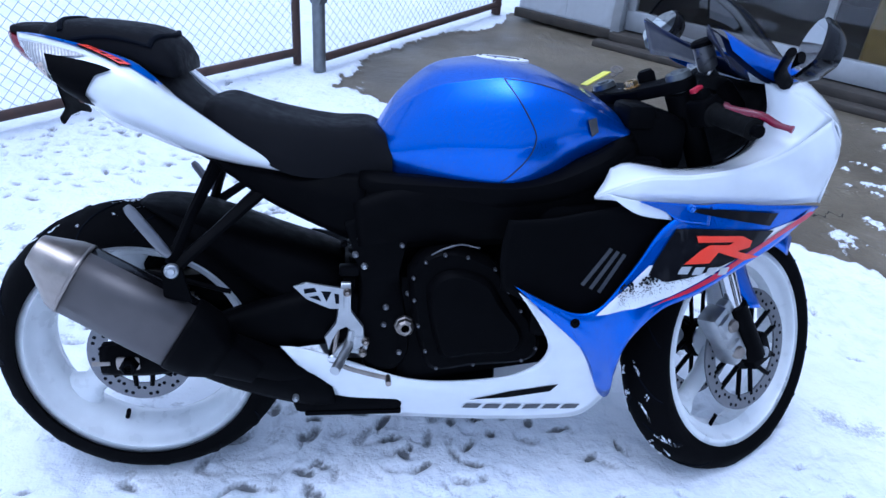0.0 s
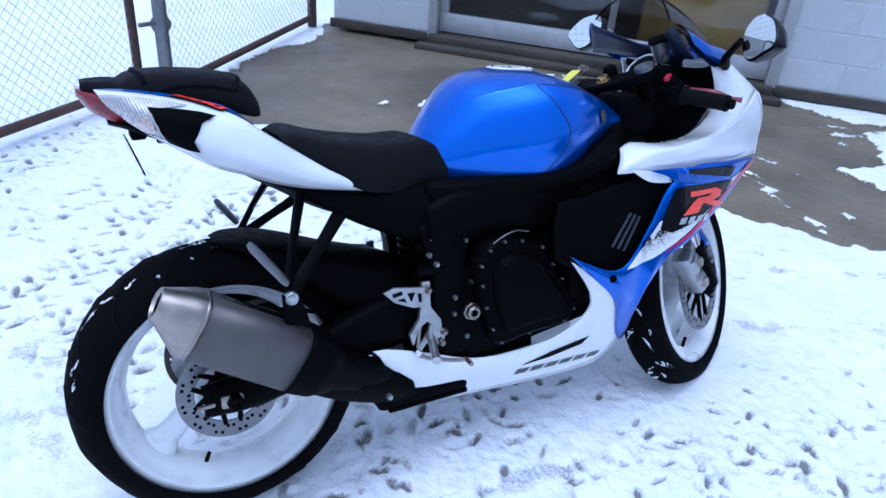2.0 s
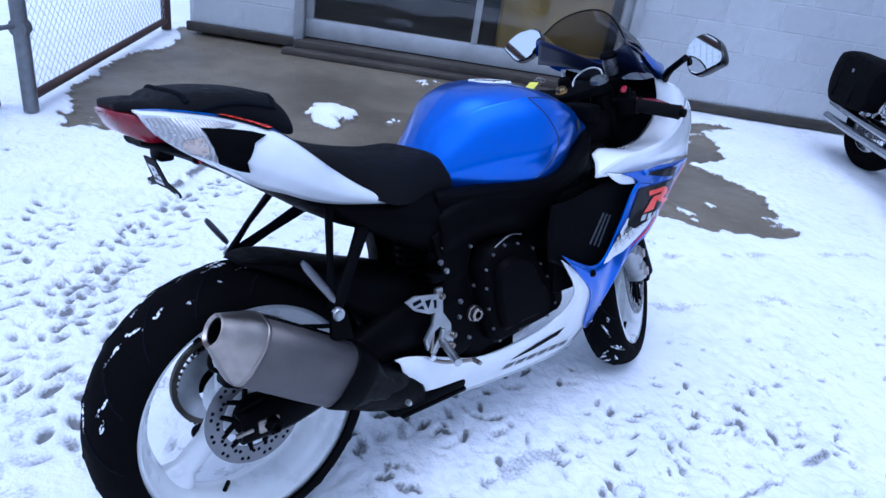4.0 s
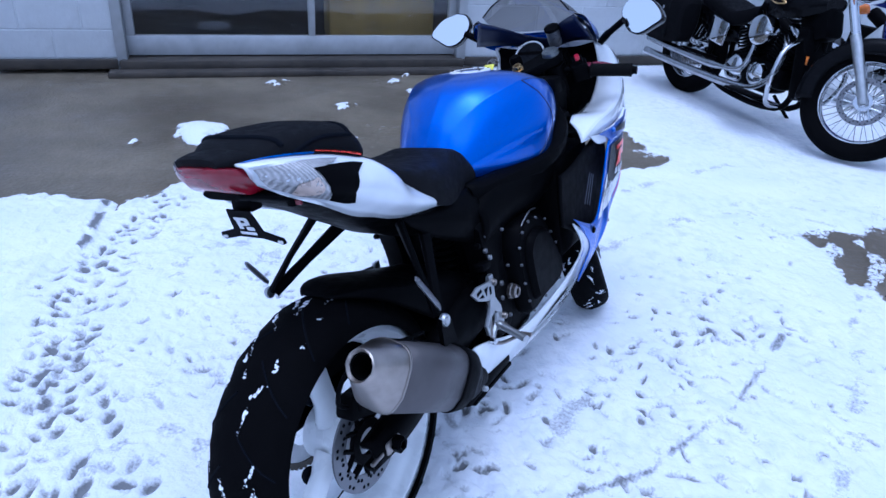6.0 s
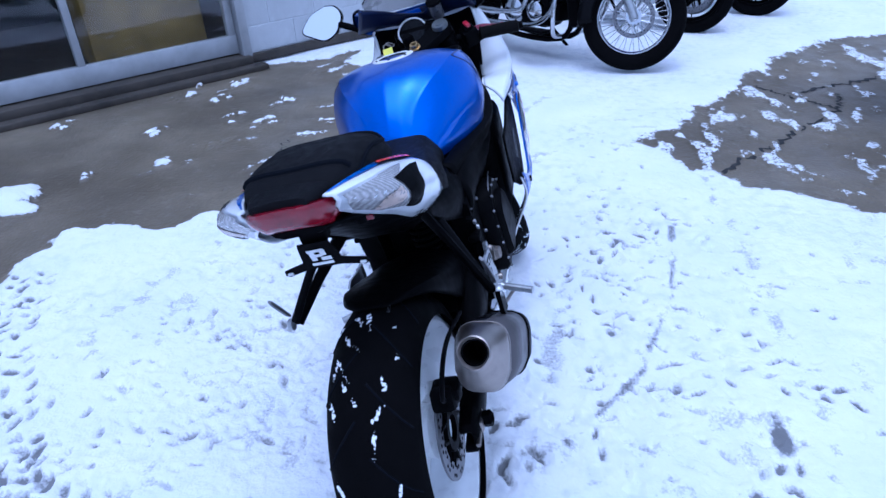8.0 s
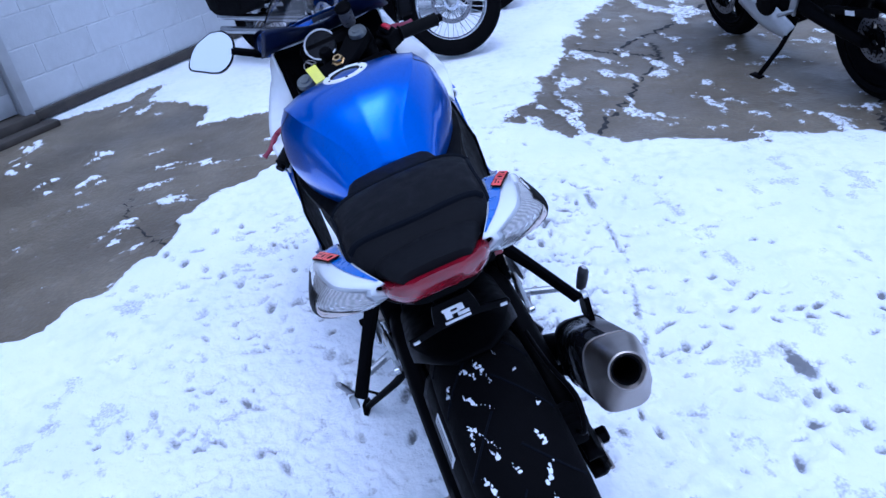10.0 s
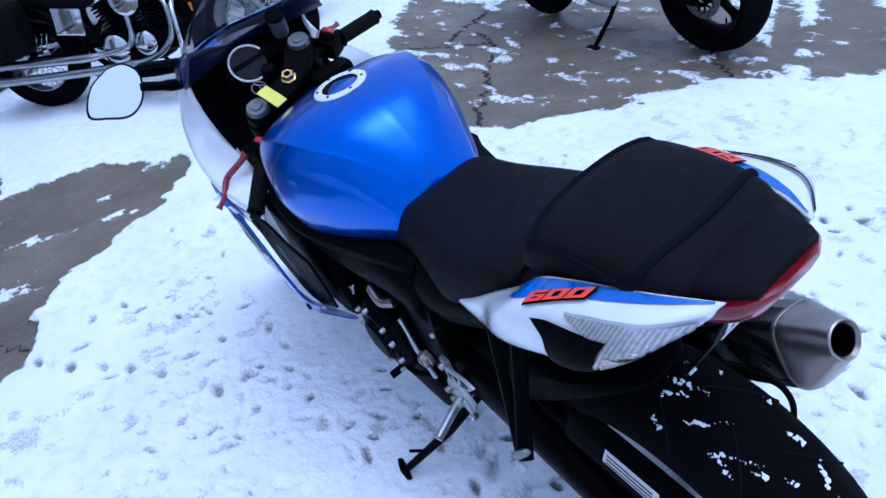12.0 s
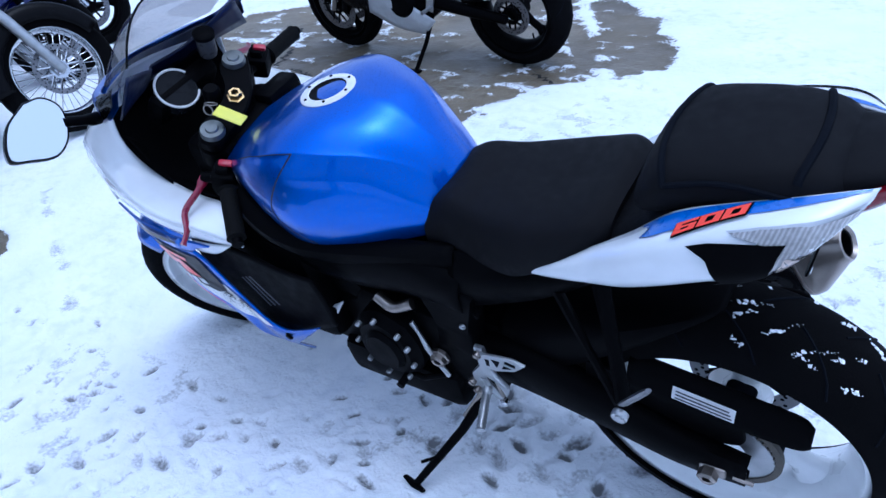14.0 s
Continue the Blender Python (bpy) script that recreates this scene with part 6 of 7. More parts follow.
    flash = flank("white_flash", [[(0.918, 0.715), (0.92, 0.7135), (0.925, 0.711)], [(0.985, 0.702), (0.985, 0.69), (0.985, 0.676)], [(1.05, 0.694), (1.05, 0.68), (1.055, 0.665)]], s, WHITE, "white fairing flash", (16, 6), grow=-0.003)
    sticker("white_field", [(0.955, 0.499), (0.985, 0.535), (1.02, 0.575), (1.10, 0.58), (1.19, 0.60), (1.27, 0.64), (1.375, 0.668), (1.345, 0.655), (1.19, 0.573), (1.07, 0.508), (1.0, 0.483), (0.925, 0.468)], mt, s, WHITE, mid, "white fading field")
    sticker("graphic_field", [(1.062, 0.650), (1.10, 0.652), (1.285, 0.640), (1.262, 0.612), (1.20, 0.580), (1.12, 0.553), (1.06, 0.540), (1.02, 0.555), (1.03, 0.585)], mt, s, BLACK_DECAL, mid, "black graphic field", lift=0.0052)
    sticker("red_band", [(1.03, 0.486), (1.11, 0.518), (1.19, 0.556), (1.29, 0.616), (1.388, 0.672), (1.365, 0.676), (1.28, 0.624), (1.185, 0.568), (1.105, 0.525)], mt, s, CRIMSON, mid, "crimson band", lift=0.0062)
    rng = random.Random(12)
    bm = bmesh.new()
    for _ in range(420):
        f = rng.random() ** 0.7
        x = 0.965 + 0.155 * rng.random()
        z = 0.487 + (x - 0.965) * 0.36 + 0.055 * f - 0.01
        if z > 0.62:
            continue
        r = 0.0006 + 0.0028 * f * f
        bm.faces.new([bm.verts.new(onto(mt, x + r * math.cos(q), z + r * math.sin(q), s, 0.0062)) for q in (0, 1.57, 3.14, 4.71)])
    tagged(part("graphic_dots", bm, BLACK_DECAL, mid, smooth=0), kind="stuff")
    emblem = [(1.115, 0.636), (1.21, 0.632), (1.235, 0.62), (1.232, 0.606), (1.205, 0.600), (1.26, 0.582), (1.225, 0.578), (1.165, 0.600), (1.15, 0.578), (1.10, 0.577), (1.128, 0.606), (1.145, 0.616), (1.195, 0.614), (1.193, 0.620), (1.12, 0.622)]
    sticker("red_emblem", [(1.088 + (x - 1.10) * 1.08, z + 0.002) for x, z in emblem], mt, s, DECAL_RED, mid, "red emblem shape", lift=0.0078, fine=0.03)
    for k in range(4):
        sticker("silver_bar", [(1.085 + k * 0.029, 0.574 - k * 0.002), (1.106 + k * 0.029, 0.574 - k * 0.002), (1.100 + k * 0.029, 0.558 - k * 0.002), (1.079 + k * 0.029, 0.558 - k * 0.002)], mt, s, SILVER_DECAL, mid, lift=0.0068, fine=0.05)
    sticker("black_wedge", [(1.04, 0.694), (1.15, 0.690), (1.28, 0.679), (1.268, 0.652), (1.16, 0.672)], mt, s, BLACK_DECAL, mid, "black vent wedge", lift=0.0072)
    bolt((0.884, s * (fair_y(0.884, 0.452) + 0.006), 0.452), 0.010, mid, BLACK_METAL, side=s)
    bolt((1.085, s * (fair_y(1.085, 0.692) + 0.010), 0.692), 0.008, mid, BLUE_PLAIN, side=s)
    panel = flank("inner_panel", [[(0.74, 0.655), (0.73, 0.59), (0.735, 0.515)], [(0.82, 0.66), (0.81, 0.57), (0.80, 0.48)], [(0.90, 0.675), (0.90, 0.58), (0.88, 0.44)], [(1.0, 0.69), (1.02, 0.58), (0.98, 0.43)], [(1.09, 0.685), (1.09, 0.60), (1.06, 0.50)]], s, BLACK_PLASTIC, "black inner panel", (20, 12), grow=-0.022)
    it = tree_of(panel)
    for k in range(3):
        o = 0.018 * k
        sticker("printed_bar", [(0.895 + o, 0.525 - 0.008 * k), (0.902 + o, 0.521 - 0.008 * k), (0.953 + o * 0.8, 0.598 - 0.006 * k), (0.946 + o * 0.8, 0.602 - 0.006 * k)], it, s, GREY_DECAL, panel, lift=0.003, fine=0.04)
    belly = flank("belly_pan", [
        [(0.300, 0.362, -0.012), (0.31, 0.352, -0.005), (0.325, 0.330, -0.005)],
        [(0.345, 0.352, -0.02), (0.36, 0.31, -0.005), (0.39, 0.215, 0.0)],
        [(0.43, 0.322, -0.02), (0.435, 0.265, 0.0), (0.455, 0.165, 0.01)],
        [(0.58, 0.268, -0.01), (0.58, 0.235, 0.0), (0.58, 0.145, 0.0)],
        [(0.75, 0.275, -0.01), (0.75, 0.23, 0.0), (0.75, 0.135, 0.0)],
        [(0.825, 0.315, -0.005), (0.86, 0.245, 0.0), (0.89, 0.13, 0.0)],
        [(0.845, 0.375, 0.0), (0.915, 0.275, 0.0), (0.975, 0.14, 0.0)],
        [(0.822, 0.435, 0.0), (0.925, 0.34, 0.0), (1.01, 0.195, 0.0)],
        [(0.768, 0.513, 0.0), (0.90, 0.415, 0.0), (1.012, 0.23, 0.0)]], s, WHITE, "white belly pan", (44, 12), grow=-0.005 if s < 0 else -0.085)
    bt = tree_of(belly)
    sticker("black_wedge", [(0.705, 0.212), (0.79, 0.240), (0.895, 0.263), (0.882, 0.238), (0.79, 0.219)], bt, s, BLACK_PLASTIC, belly, "black wedge graphic")
    for k in range(6):
        x0 = 0.70 + 0.046 * k
        z0 = 0.194 - 0.002 * k
        sticker("dark_bar", [(x0, z0 + 0.004), (x0 + 0.036, z0 + 0.003), (x0 + 0.028, z0 - 0.014), (x0 - 0.008, z0 - 0.013)], bt, s, GREY_DECAL, belly, fine=0.05)


# cockpit
def across(line):
    """A line given on one side (y > 0, ending in the middle plane), carried over to both."""
    return [(x, -y, z) for x, y, z in line] + [(x, y, z) for x, y, z in reversed(line[:-1])]


base = [(1.118, 0.155, 1.028), (1.21, 0.165, 0.985), (1.30, 0.125, 0.962), (1.375, 0.0, 0.955)]
foot = [(1.152, 0.198, 0.980), (1.248, 0.186, 0.928), (1.352, 0.13, 0.925), (1.405, 0.0, 0.932)]
half = [tuple((Vector(p) * 0.5 + Vector(q) * 0.5) + Vector((0, 0.008, 0.012))) for p, q in zip(base[:-1], foot[:-1])] + [(1.39, 0.0, 0.95)]
cowl_lines = [list(r) for r in zip(across(base), across(half), across(foot))]
cowl_sheet = surf(cowl_lines, 36, 6)
part("screen_cowl", cowl_sheet, [BLUE, BLACK_GLOSS], bike, "blue cowl round the windscreen")
# black covers the rear and reaches further forward on the left
for f in bpy.data.objects["screen_cowl"].data.polygons:
    if f.center.x < (1.26 if f.center.y > 0 else 1.14):
        f.material_index = 1
part("cowl_inside", surf([[(x - 0.006, y * 0.965, z - 0.007) for x, y, z in r] for r in cowl_lines], 36, 6), NAVY, bike, "inside of the cowl, dark blue with a brighter blue left half")
cowl_inner = bpy.data.objects["cowl_inside"]
cowl_inner.data.materials.append(BLUE)
# the left half of the inside takes the brighter blue
for f in cowl_inner.data.polygons:
    if f.center.y > 0.03:
        f.material_index = 1
crown = [(1.122, 0.142, 1.036), (1.135, 0.105, 1.072), (1.155, 0.055, 1.098), (1.172, 0.0, 1.107)]
low = [(1.215, 0.155, 0.99), (1.285, 0.125, 0.972), (1.34, 0.07, 0.962), (1.372, 0.0, 0.958)]
waist = [(1.165, 0.155, 1.020), (1.205, 0.12, 1.034), (1.25, 0.062, 1.046), (1.275, 0.0, 1.05)]
part("windscreen", surf([list(r) for r in zip(across(crown), across(waist), across(low))], 32, 10), SMOKE, bike, "smoked clear windscreen")
part("screen_edge", tube(catmull(across(crown), 36), 0.0022, 6), BLACK_PLASTIC, bike, "dark edge of the windscreen")
rim = [(1.116, 0.157, 1.024), (1.15, 0.10, 1.0), (1.215, 0.048, 0.966), (1.29, 0.0, 0.942)]
rim_low = [(1.160, 0.195, 0.945), (1.20, 0.125, 0.940), (1.26, 0.055, 0.922), (1.31, 0.0, 0.908)]
part("cowl_liner", surf([list(r) for r in zip(across(rim), across(rim_low))], 32, 4), NAVY, bike, "dark blue cowl lining", solid=0.003)
bowl = []
for x, z, w in ((1.305, 0.908, 0.17), (1.32, 0.865, 0.17), (1.285, 0.785, 0.172), (1.18, 0.715, 0.17), (1.04, 0.690, 0.16), (0.95, 0.70, 0.14)):
    bowl.append([(x - 0.05 * abs(k) ** 2, k * w, z + 0.02 * abs(k) ** 3) for k in (-1, -0.66, -0.33, 0, 0.33, 0.66, 1)])
part("cockpit_bowl", surf(bowl, 30, 18), BLACK_PLASTIC, bike, "black inner fairing lining")
dash = part("dash", joined(box(0.05, 0.19, 0.09, (1.228, 0, 0.878), 0.02, (0, -42, 0))), BLACK_PLASTIC, bike, "black instrument cluster")
gm = Matrix.Translation((1.198, 0.028, 0.905)) @ Vector((-0.72, 0, 0.69)).to_track_quat("Z", "Y").to_matrix().to_4x4()
part("dial", moved(lathe([(0.0001, 0.004), (0.042, 0.004), (0.046, 0.0), (0.046, -0.03)], 36, "z"), gm), GAUGE_GLASS, dash)
part("dial_ring", moved(tube([(0.047 * math.cos(radians(a)), 0.047 * math.sin(radians(a)), 0.004) for a in range(20, 320, 8)], 0.0028, 8), gm), LABEL, dash, "silver ring round the rev counter")
for s in (-1, 1):
    part("cockpit_side", surf([[(0.99, s * 0.170, 0.754), (1.02, s * 0.14, 0.715), (1.05, s * 0.11, 0.68)], [(1.10, s * 0.166, 0.742), (1.13, s * 0.14, 0.725), (1.15, s * 0.10, 0.70)],
                               [(1.22, s * 0.160, 0.775), (1.23, s * 0.14, 0.77), (1.24, s * 0.11, 0.75)], [(1.265, s * 0.158, 0.860), (1.28, s * 0.14, 0.84), (1.30, s * 0.11, 0.80)]], 18, 8), BLACK_PLASTIC, bike, "black inner fairing panel", solid=0.004)
    mir = new("mirror")
    mir.parent = bike
    c = Vector((1.226, s * 0.322, 1.0))
    look_at = Vector((-0.95, 0.34 if s < 0 else -0.04, 0.40)).normalized()
    q = look_at.to_track_quat("Z", "Y").to_matrix().to_4x4()
    mir.matrix_basis = Matrix.Translation(c) @ q
    kite = [(-0.02, 0.050), (-0.054, 0.040), (-0.068, 0.006), (-0.040, -0.040), (0.002, -0.056), (0.044, -0.036), (0.072, -0.012), (0.034, 0.032)]
    loop2 = catmull([(-s * o, h, 0) for o, h in kite + kite[:1]], 48)[:-1]
    back = [[Vector((p.x * k, p.y * k, z)) for p in loop2] for k, z in ((1.0, 0.0), (1.07, -0.004), (1.05, -0.02), (0.8, -0.04), (0.3, -0.05))]
    part("housing", grid_mesh(back, close_v=True, caps=True), BLACK_GLOSS, mir, "black mirror housing")
    gl = bmesh.new()
    gl.faces.new([gl.verts.new((p.x * 0.99, p.y * 0.99, 0.0012)) for p in loop2])
    gl.normal_update()
    if gl.faces[:][0].normal.z < 0:
        bmesh.ops.reverse_faces(gl, faces=gl.faces)
    part("mirror_glass", gl, MIRROR, mir, smooth=0)
    part("stalk", tube(catmull([(1.225, s * 0.27, 0.985), (1.25, s * 0.21, 0.945), (1.29, s * 0.175, 0.92)], 10), [0.012] * 5 + [0.015] * 6, 10, flat=0.7), BLACK_PLASTIC, bike)

# side stand
stand = part("side_stand", joined(tube([(0.47, 0.12, 0.30), (0.525, 0.21, 0.20), (0.615, 0.325, 0.084)], [0.013, 0.011, 0.009], 10), tube([(0.592, 0.337, 0.079), (0.622, 0.331, 0.079), (0.655, 0.322, 0.079)], [0.008, 0.014, 0.008], 10, flat=0.45),
                                  tube([(0.572, 0.268, 0.140), (0.600, 0.300, 0.148)], 0.004, 6)), BLACK_METAL, bike, "black side stand leg with foot")
part("stand_spring", tube([(0.47, 0.135, 0.315), (0.53, 0.185, 0.215)], 0.006, 8), STEEL, stand)

# ---- concrete cracks ----
CRACK = mat("dark_crack", (0.02, 0.02, 0.02), 0.9)


def crack(points, width, seed):
    rng = random.Random(seed)
    fine = catmull([(x, y, 0) for x, y in points], 40)
    rows = []
    for i, p in enumerate(fine):
        d = (fine[min(i + 1, 40)] - fine[max(i - 1, 0)]).normalized()
        n = Vector((-d.y, d.x, 0))
        p = p + n * rng.gauss(0, 0.012)
        w = width * rng.uniform(0.3, 1.2)
        rows.append([p + n * w + Vector((0, 0, -0.0255)), p + Vector((0, 0, -0.0248)), p - n * w + Vector((0, 0, -0.0255))])
    return part("crack", grid_mesh(rows), CRACK, ground, smooth=0)


for k, (line, w) in enumerate((([(2.09, -0.99), (2.33, -1.21), (2.53, -1.4), (2.77, -1.6), (3.02, -1.81)], 0.015), ([(3.45, -1.45), (3.25, -1.6), (3.02, -1.81)], 0.012), ([(3.29, -1.62), (3.46, -1.93), (3.63, -2.26), (3.9, -2.6)], 0.018), ([(3.02, -1.81), (3.29, -1.89)], 0.012),
                               ([(1.51, -2.11), (1.66, -2.2), (1.81, -2.31), (2.0, -2.6)], 0.012), ([(1.95, 1.05), (2.3, 1.25), (2.55, 1.28)], 0.006), ([(-0.5, 0.75), (-0.25, 1.1), (0.0, 1.35)], 0.008))):
    crack(line, w, k)

# ---- other motorcycles ----
BLACK_PAINT = mat("black_tank_paint", (0.003, 0.003, 0.0038), 0.25, 0.0, 0.10)
LEATHER = mat("black_leather", (0.004, 0.004, 0.005), 0.7, 0.0, 0.0, 0.2, 30, 0.6, 300)
SPORT_BLUE = mat("royal_blue_paint", (0.006, 0.012, 0.13), 0.25, 0.1, 0.4)
GREY_PANEL = mat("pale_grey_panel", (0.5, 0.52, 0.54), 0.35, 0.0, 0.5)


def place(rear_at, front_at, lean):
    d = Vector(front_at) - Vector(rear_at)
    return Matrix.Translation((*rear_at, -0.02)) @ Matrix.Rotation(math.atan2(d.y, d.x), 4, "Z") @ Matrix.Rotation(radians(lean), 4, "X"), d.length


def spoke_wheel(parent, m, R, rim_r, half_w):
    w = new("wheel")
    w.parent, w.matrix_basis = parent, m
    part("tyre", lathe(tyre_profile(R, rim_r, half_w), 56), RUBBER, w, "black round-shouldered tyre")
    part("rim", lathe([(rim_r + 0.006, -half_w * 0.72), (rim_r - 0.008, -half_w * 0.66), (rim_r - 0.02, -half_w * 0.3), (rim_r - 0.024, 0), (rim_r - 0.02, half_w * 0.3), (rim_r - 0.008, half_w * 0.66), (rim_r + 0.006, half_w * 0.72)], 56), CHROME, w, "chromed wheel rim", solid=0.004)
    part("hub", lathe([(0.0001, -0.07), (0.02, -0.07), (0.045, -0.055), (0.05, -0.05), (0.03, -0.03), (0.03, 0.03), (0.05, 0.05), (0.0001, 0.06)], 28), CHROME, w)
    sp = []
    for k in range(40):
        a = 2 * math.pi * k / 40
        b = a + (0.32 if k % 2 else -0.32)
        y = 0.045 if (k // 2) % 2 else -0.045
        sp.append(tube([(0.045 * math.cos(b), y, 0.045 * math.sin(b)), ((rim_r - 0.018) * math.cos(a), y * 0.2, (rim_r - 0.018) * math.sin(a))], 0.0022, 5))
    tagged(part("spokes", joined(*sp), CHROME, w), kind="stuff")
    return w


DULL_CHROME = mat("dull_chrome", (0.42, 0.43, 0.45), 0.22, 1.0, 0.0, 0.2, 20)


def cruiser():
    m, wb = place((4.74, 0.50), (3.745, -0.745), -4)
    c = thing("cruiser_motorcycle", m, "black cruiser motorcycle with chrome engine, spoked wheels and leather saddlebags", "motorcycle")
    spoke_wheel(c, Matrix.Translation((0, 0, 0.325)), 0.325, 0.215, 0.07)
    stem = Matrix.Translation((wb - 0.42, 0, 0.86)) @ Matrix.Rotation(radians(-30), 4, "Y") @ Matrix.Rotation(radians(36), 4, "Z")
    f = new("front_fork")
    f.parent, f.matrix_basis = c, stem
    ax = Vector((0.06, 0, -0.62))
    fw = spoke_wheel(f, Matrix.Translation(ax), 0.335, 0.24, 0.058)
    add_disc(fw, -0.065, 0.135, 0.105, DISC, 20, CHROME)
    for s in (-1, 1):
        part("fork_tube", tube([(0.05, s * 0.11, 0.12), (0.05, s * 0.11, -0.28)], 0.022, 14), CHROME, f)
        part("fork_slider", tube([(0.05, s * 0.11, -0.24), (0.055, s * 0.11, -0.30), (0.06, s * 0.105, -0.64)], [0.028, 0.03, 0.026], 14), ALU, f, "polished fork slider")
    ribs = [[Vector((ax.x + (0.365 - d) * math.cos(a), y, ax.z + (0.365 - d) * math.sin(a))) for y, d in ((-0.085, 0.10), (-0.08, 0.03), (-0.045, 0.0), (0.045, 0.0), (0.08, 0.03), (0.085, 0.10))] for a in (radians(5 + 16 * k) for k in range(11))]
    part("front_fender", surf(ribs, 26, 12), BLACK_PAINT, f, "black front fender", solid=0.004)
    lamp = part("headlight", moved(lathe([(0.0001, -0.1), (0.05, -0.09), (0.085, -0.03), (0.09, 0.03), (0.085, 0.05), (0.0001, 0.055)], 28, "x"), Matrix.Translation((0.16, 0, 0.03))), CHROME, f, "chrome headlight")
    part("handlebar", tube(catmull([(-0.28, -0.40, 0.22), (-0.12, -0.36, 0.26), (0.02, -0.12, 0.20), (0.02, 0.12, 0.20), (-0.12, 0.36, 0.26), (-0.28, 0.40, 0.22)], 28), 0.013, 10), CHROME, f)
    for s in (-1, 1):
        part("grip", tube([(-0.30, s * 0.402, 0.217), (-0.18, s * 0.375, 0.25)], 0.018, 12), GRIP, f)
        part("indicator", moved(lathe([(0.0001, -0.035), (0.025, -0.03), (0.032, 0.0), (0.028, 0.02), (0.0001, 0.025)], 18, "x"), Matrix.Translation((0.1, s * 0.19, -0.02))), AMBER, f, "amber indicator")
    part("fuel_tank", body([(0.62, [(0.06, 0.70), (0.07, 0.74), (0.05, 0.78), (0, 0.79)]), (0.72, [(0.12, 0.70), (0.14, 0.77), (0.11, 0.84), (0, 0.86)]), (0.88, [(0.15, 0.70), (0.18, 0.78), (0.14, 0.88), (0, 0.90)]),
                            (1.02, [(0.14, 0.73), (0.16, 0.80), (0.12, 0.88), (0, 0.90)]), (1.14, [(0.06, 0.79), (0.08, 0.83), (0.06, 0.86), (0, 0.87)])], 26, 12), BLACK_PAINT, c, "glossy black teardrop tank")
    part("tank_emblem", joined(tube(catmull([(0.80, -0.182, 0.80), (0.86, -0.186, 0.815), (0.93, -0.182, 0.80), (0.86, -0.186, 0.785), (0.80, -0.182, 0.80)], 24), 0.004, 6)), GOLD, c)
    part("seat", body([(0.12, [(0.12, 0.66), (0.14, 0.70), (0.12, 0.76), (0, 0.77)]), (0.28, [(0.13, 0.62), (0.15, 0.66), (0.13, 0.72), (0, 0.73)]), (0.48, [(0.15, 0.58), (0.17, 0.63), (0.15, 0.68), (0, 0.69)]), (0.64, [(0.09, 0.66), (0.10, 0.70), (0.08, 0.74), (0, 0.75)])], 22, 10), LEATHER, c, "black leather seat")
    part("backrest", box(0.07, 0.26, 0.13, (-0.02, 0, 0.90), 0.03), LEATHER, c)
    for s in (-1, 1):
        part("sissy_bar", tube([(0.02, s * 0.13, 0.55), (-0.02, s * 0.12, 0.86)], 0.009, 8), CHROME, c)
    ribs = [[Vector((0.365 * math.cos(a), y, 0.325 + (0.365 - d) * math.sin(a))) for y, d in ((-0.10, 0.12), (-0.095, 0.03), (-0.05, 0.0), (0.05, 0.0), (0.095, 0.03), (0.10, 0.12))] for a in (radians(20 + 15 * k) for k in range(11))]
    part("rear_fender", surf(ribs, 26, 12), BLACK_PAINT, c, "black rear fender", solid=0.004)
    for s in (-1, 1):
        bag = part("saddlebag", body([(-0.30, [(0.06, 0.40), (0.085, 0.50), (0.08, 0.66), (0, 0.68)]), (-0.2, [(0.07, 0.36), (0.10, 0.50), (0.09, 0.68), (0, 0.71)]), (0.08, [(0.07, 0.38), (0.10, 0.50), (0.09, 0.68), (0, 0.71)]), (0.14, [(0.05, 0.44), (0.07, 0.52), (0.06, 0.64), (0, 0.66)])], 18, 10), LEATHER, c, "black leather saddlebag")
        bag.matrix_basis = Matrix.Translation((0, s * 0.22, 0))
        for k in range(2):
            part("strap", box(0.03, 0.01, 0.26, (-0.18 + 0.2 * k, s * 0.10, 0.53), 0.003), LEATHER, bag)
        part("stud", moved(lathe([(0.0001, s * 0.012), (0.012, s * 0.008), (0.014, 0)], 12), Matrix.Translation((-0.05, s * 0.1, 0.60))), CHROME, bag)
    part("engine_case", joined(box(0.42, 0.22, 0.22, (0.70, 0, 0.33), 0.05), box(0.16, 0.2, 0.14, (0.93, 0, 0.34), 0.04)), BLACK_METAL, c, "black engine case")
    for x, tilt in ((0.66, -22), (0.90, 22)):
        fins = [box(0.17, 0.19, 0.012, (0, 0, 0.022 * k), 0.003) for k in range(9)]
        upright = Matrix.Translation((x, 0, 0.43)) @ Matrix.Rotation(radians(tilt), 4, "Y")
        cyl = part("cylinder", moved(box(0.12, 0.14, 0.2, (0, 0, 0.09), 0.02), upright), BLACK_METAL, c, "finned engine cylinder")
        for fin in fins:
            part("cooling_fin", moved(fin, upright), BLACK_METAL, cyl)
        part("rocker_cover", moved(box(0.16, 0.18, 0.06, (0, 0, 0.22), 0.025), Matrix.Translation((x, 0, 0.43)) @ Matrix.Rotation(radians(tilt), 4, "Y")), CHROME, cyl)
    part("air_cleaner", moved(lathe([(0.0001, -0.05), (0.06, -0.05), (0.09, -0.04), (0.098, -0.02), (0.098, 0.03)], 32), Matrix.Translation((0.80, -0.16, 0.61))), CHROME, c, "round chrome air cleaner")
    part("clutch_cover", moved(lathe([(0.0001, -0.04), (0.06, -0.038), (0.085, -0.02), (0.09, 0.02)], 30), Matrix.Translation((0.62, -0.13, 0.33))), CHROME, c, "round chrome engine cover")
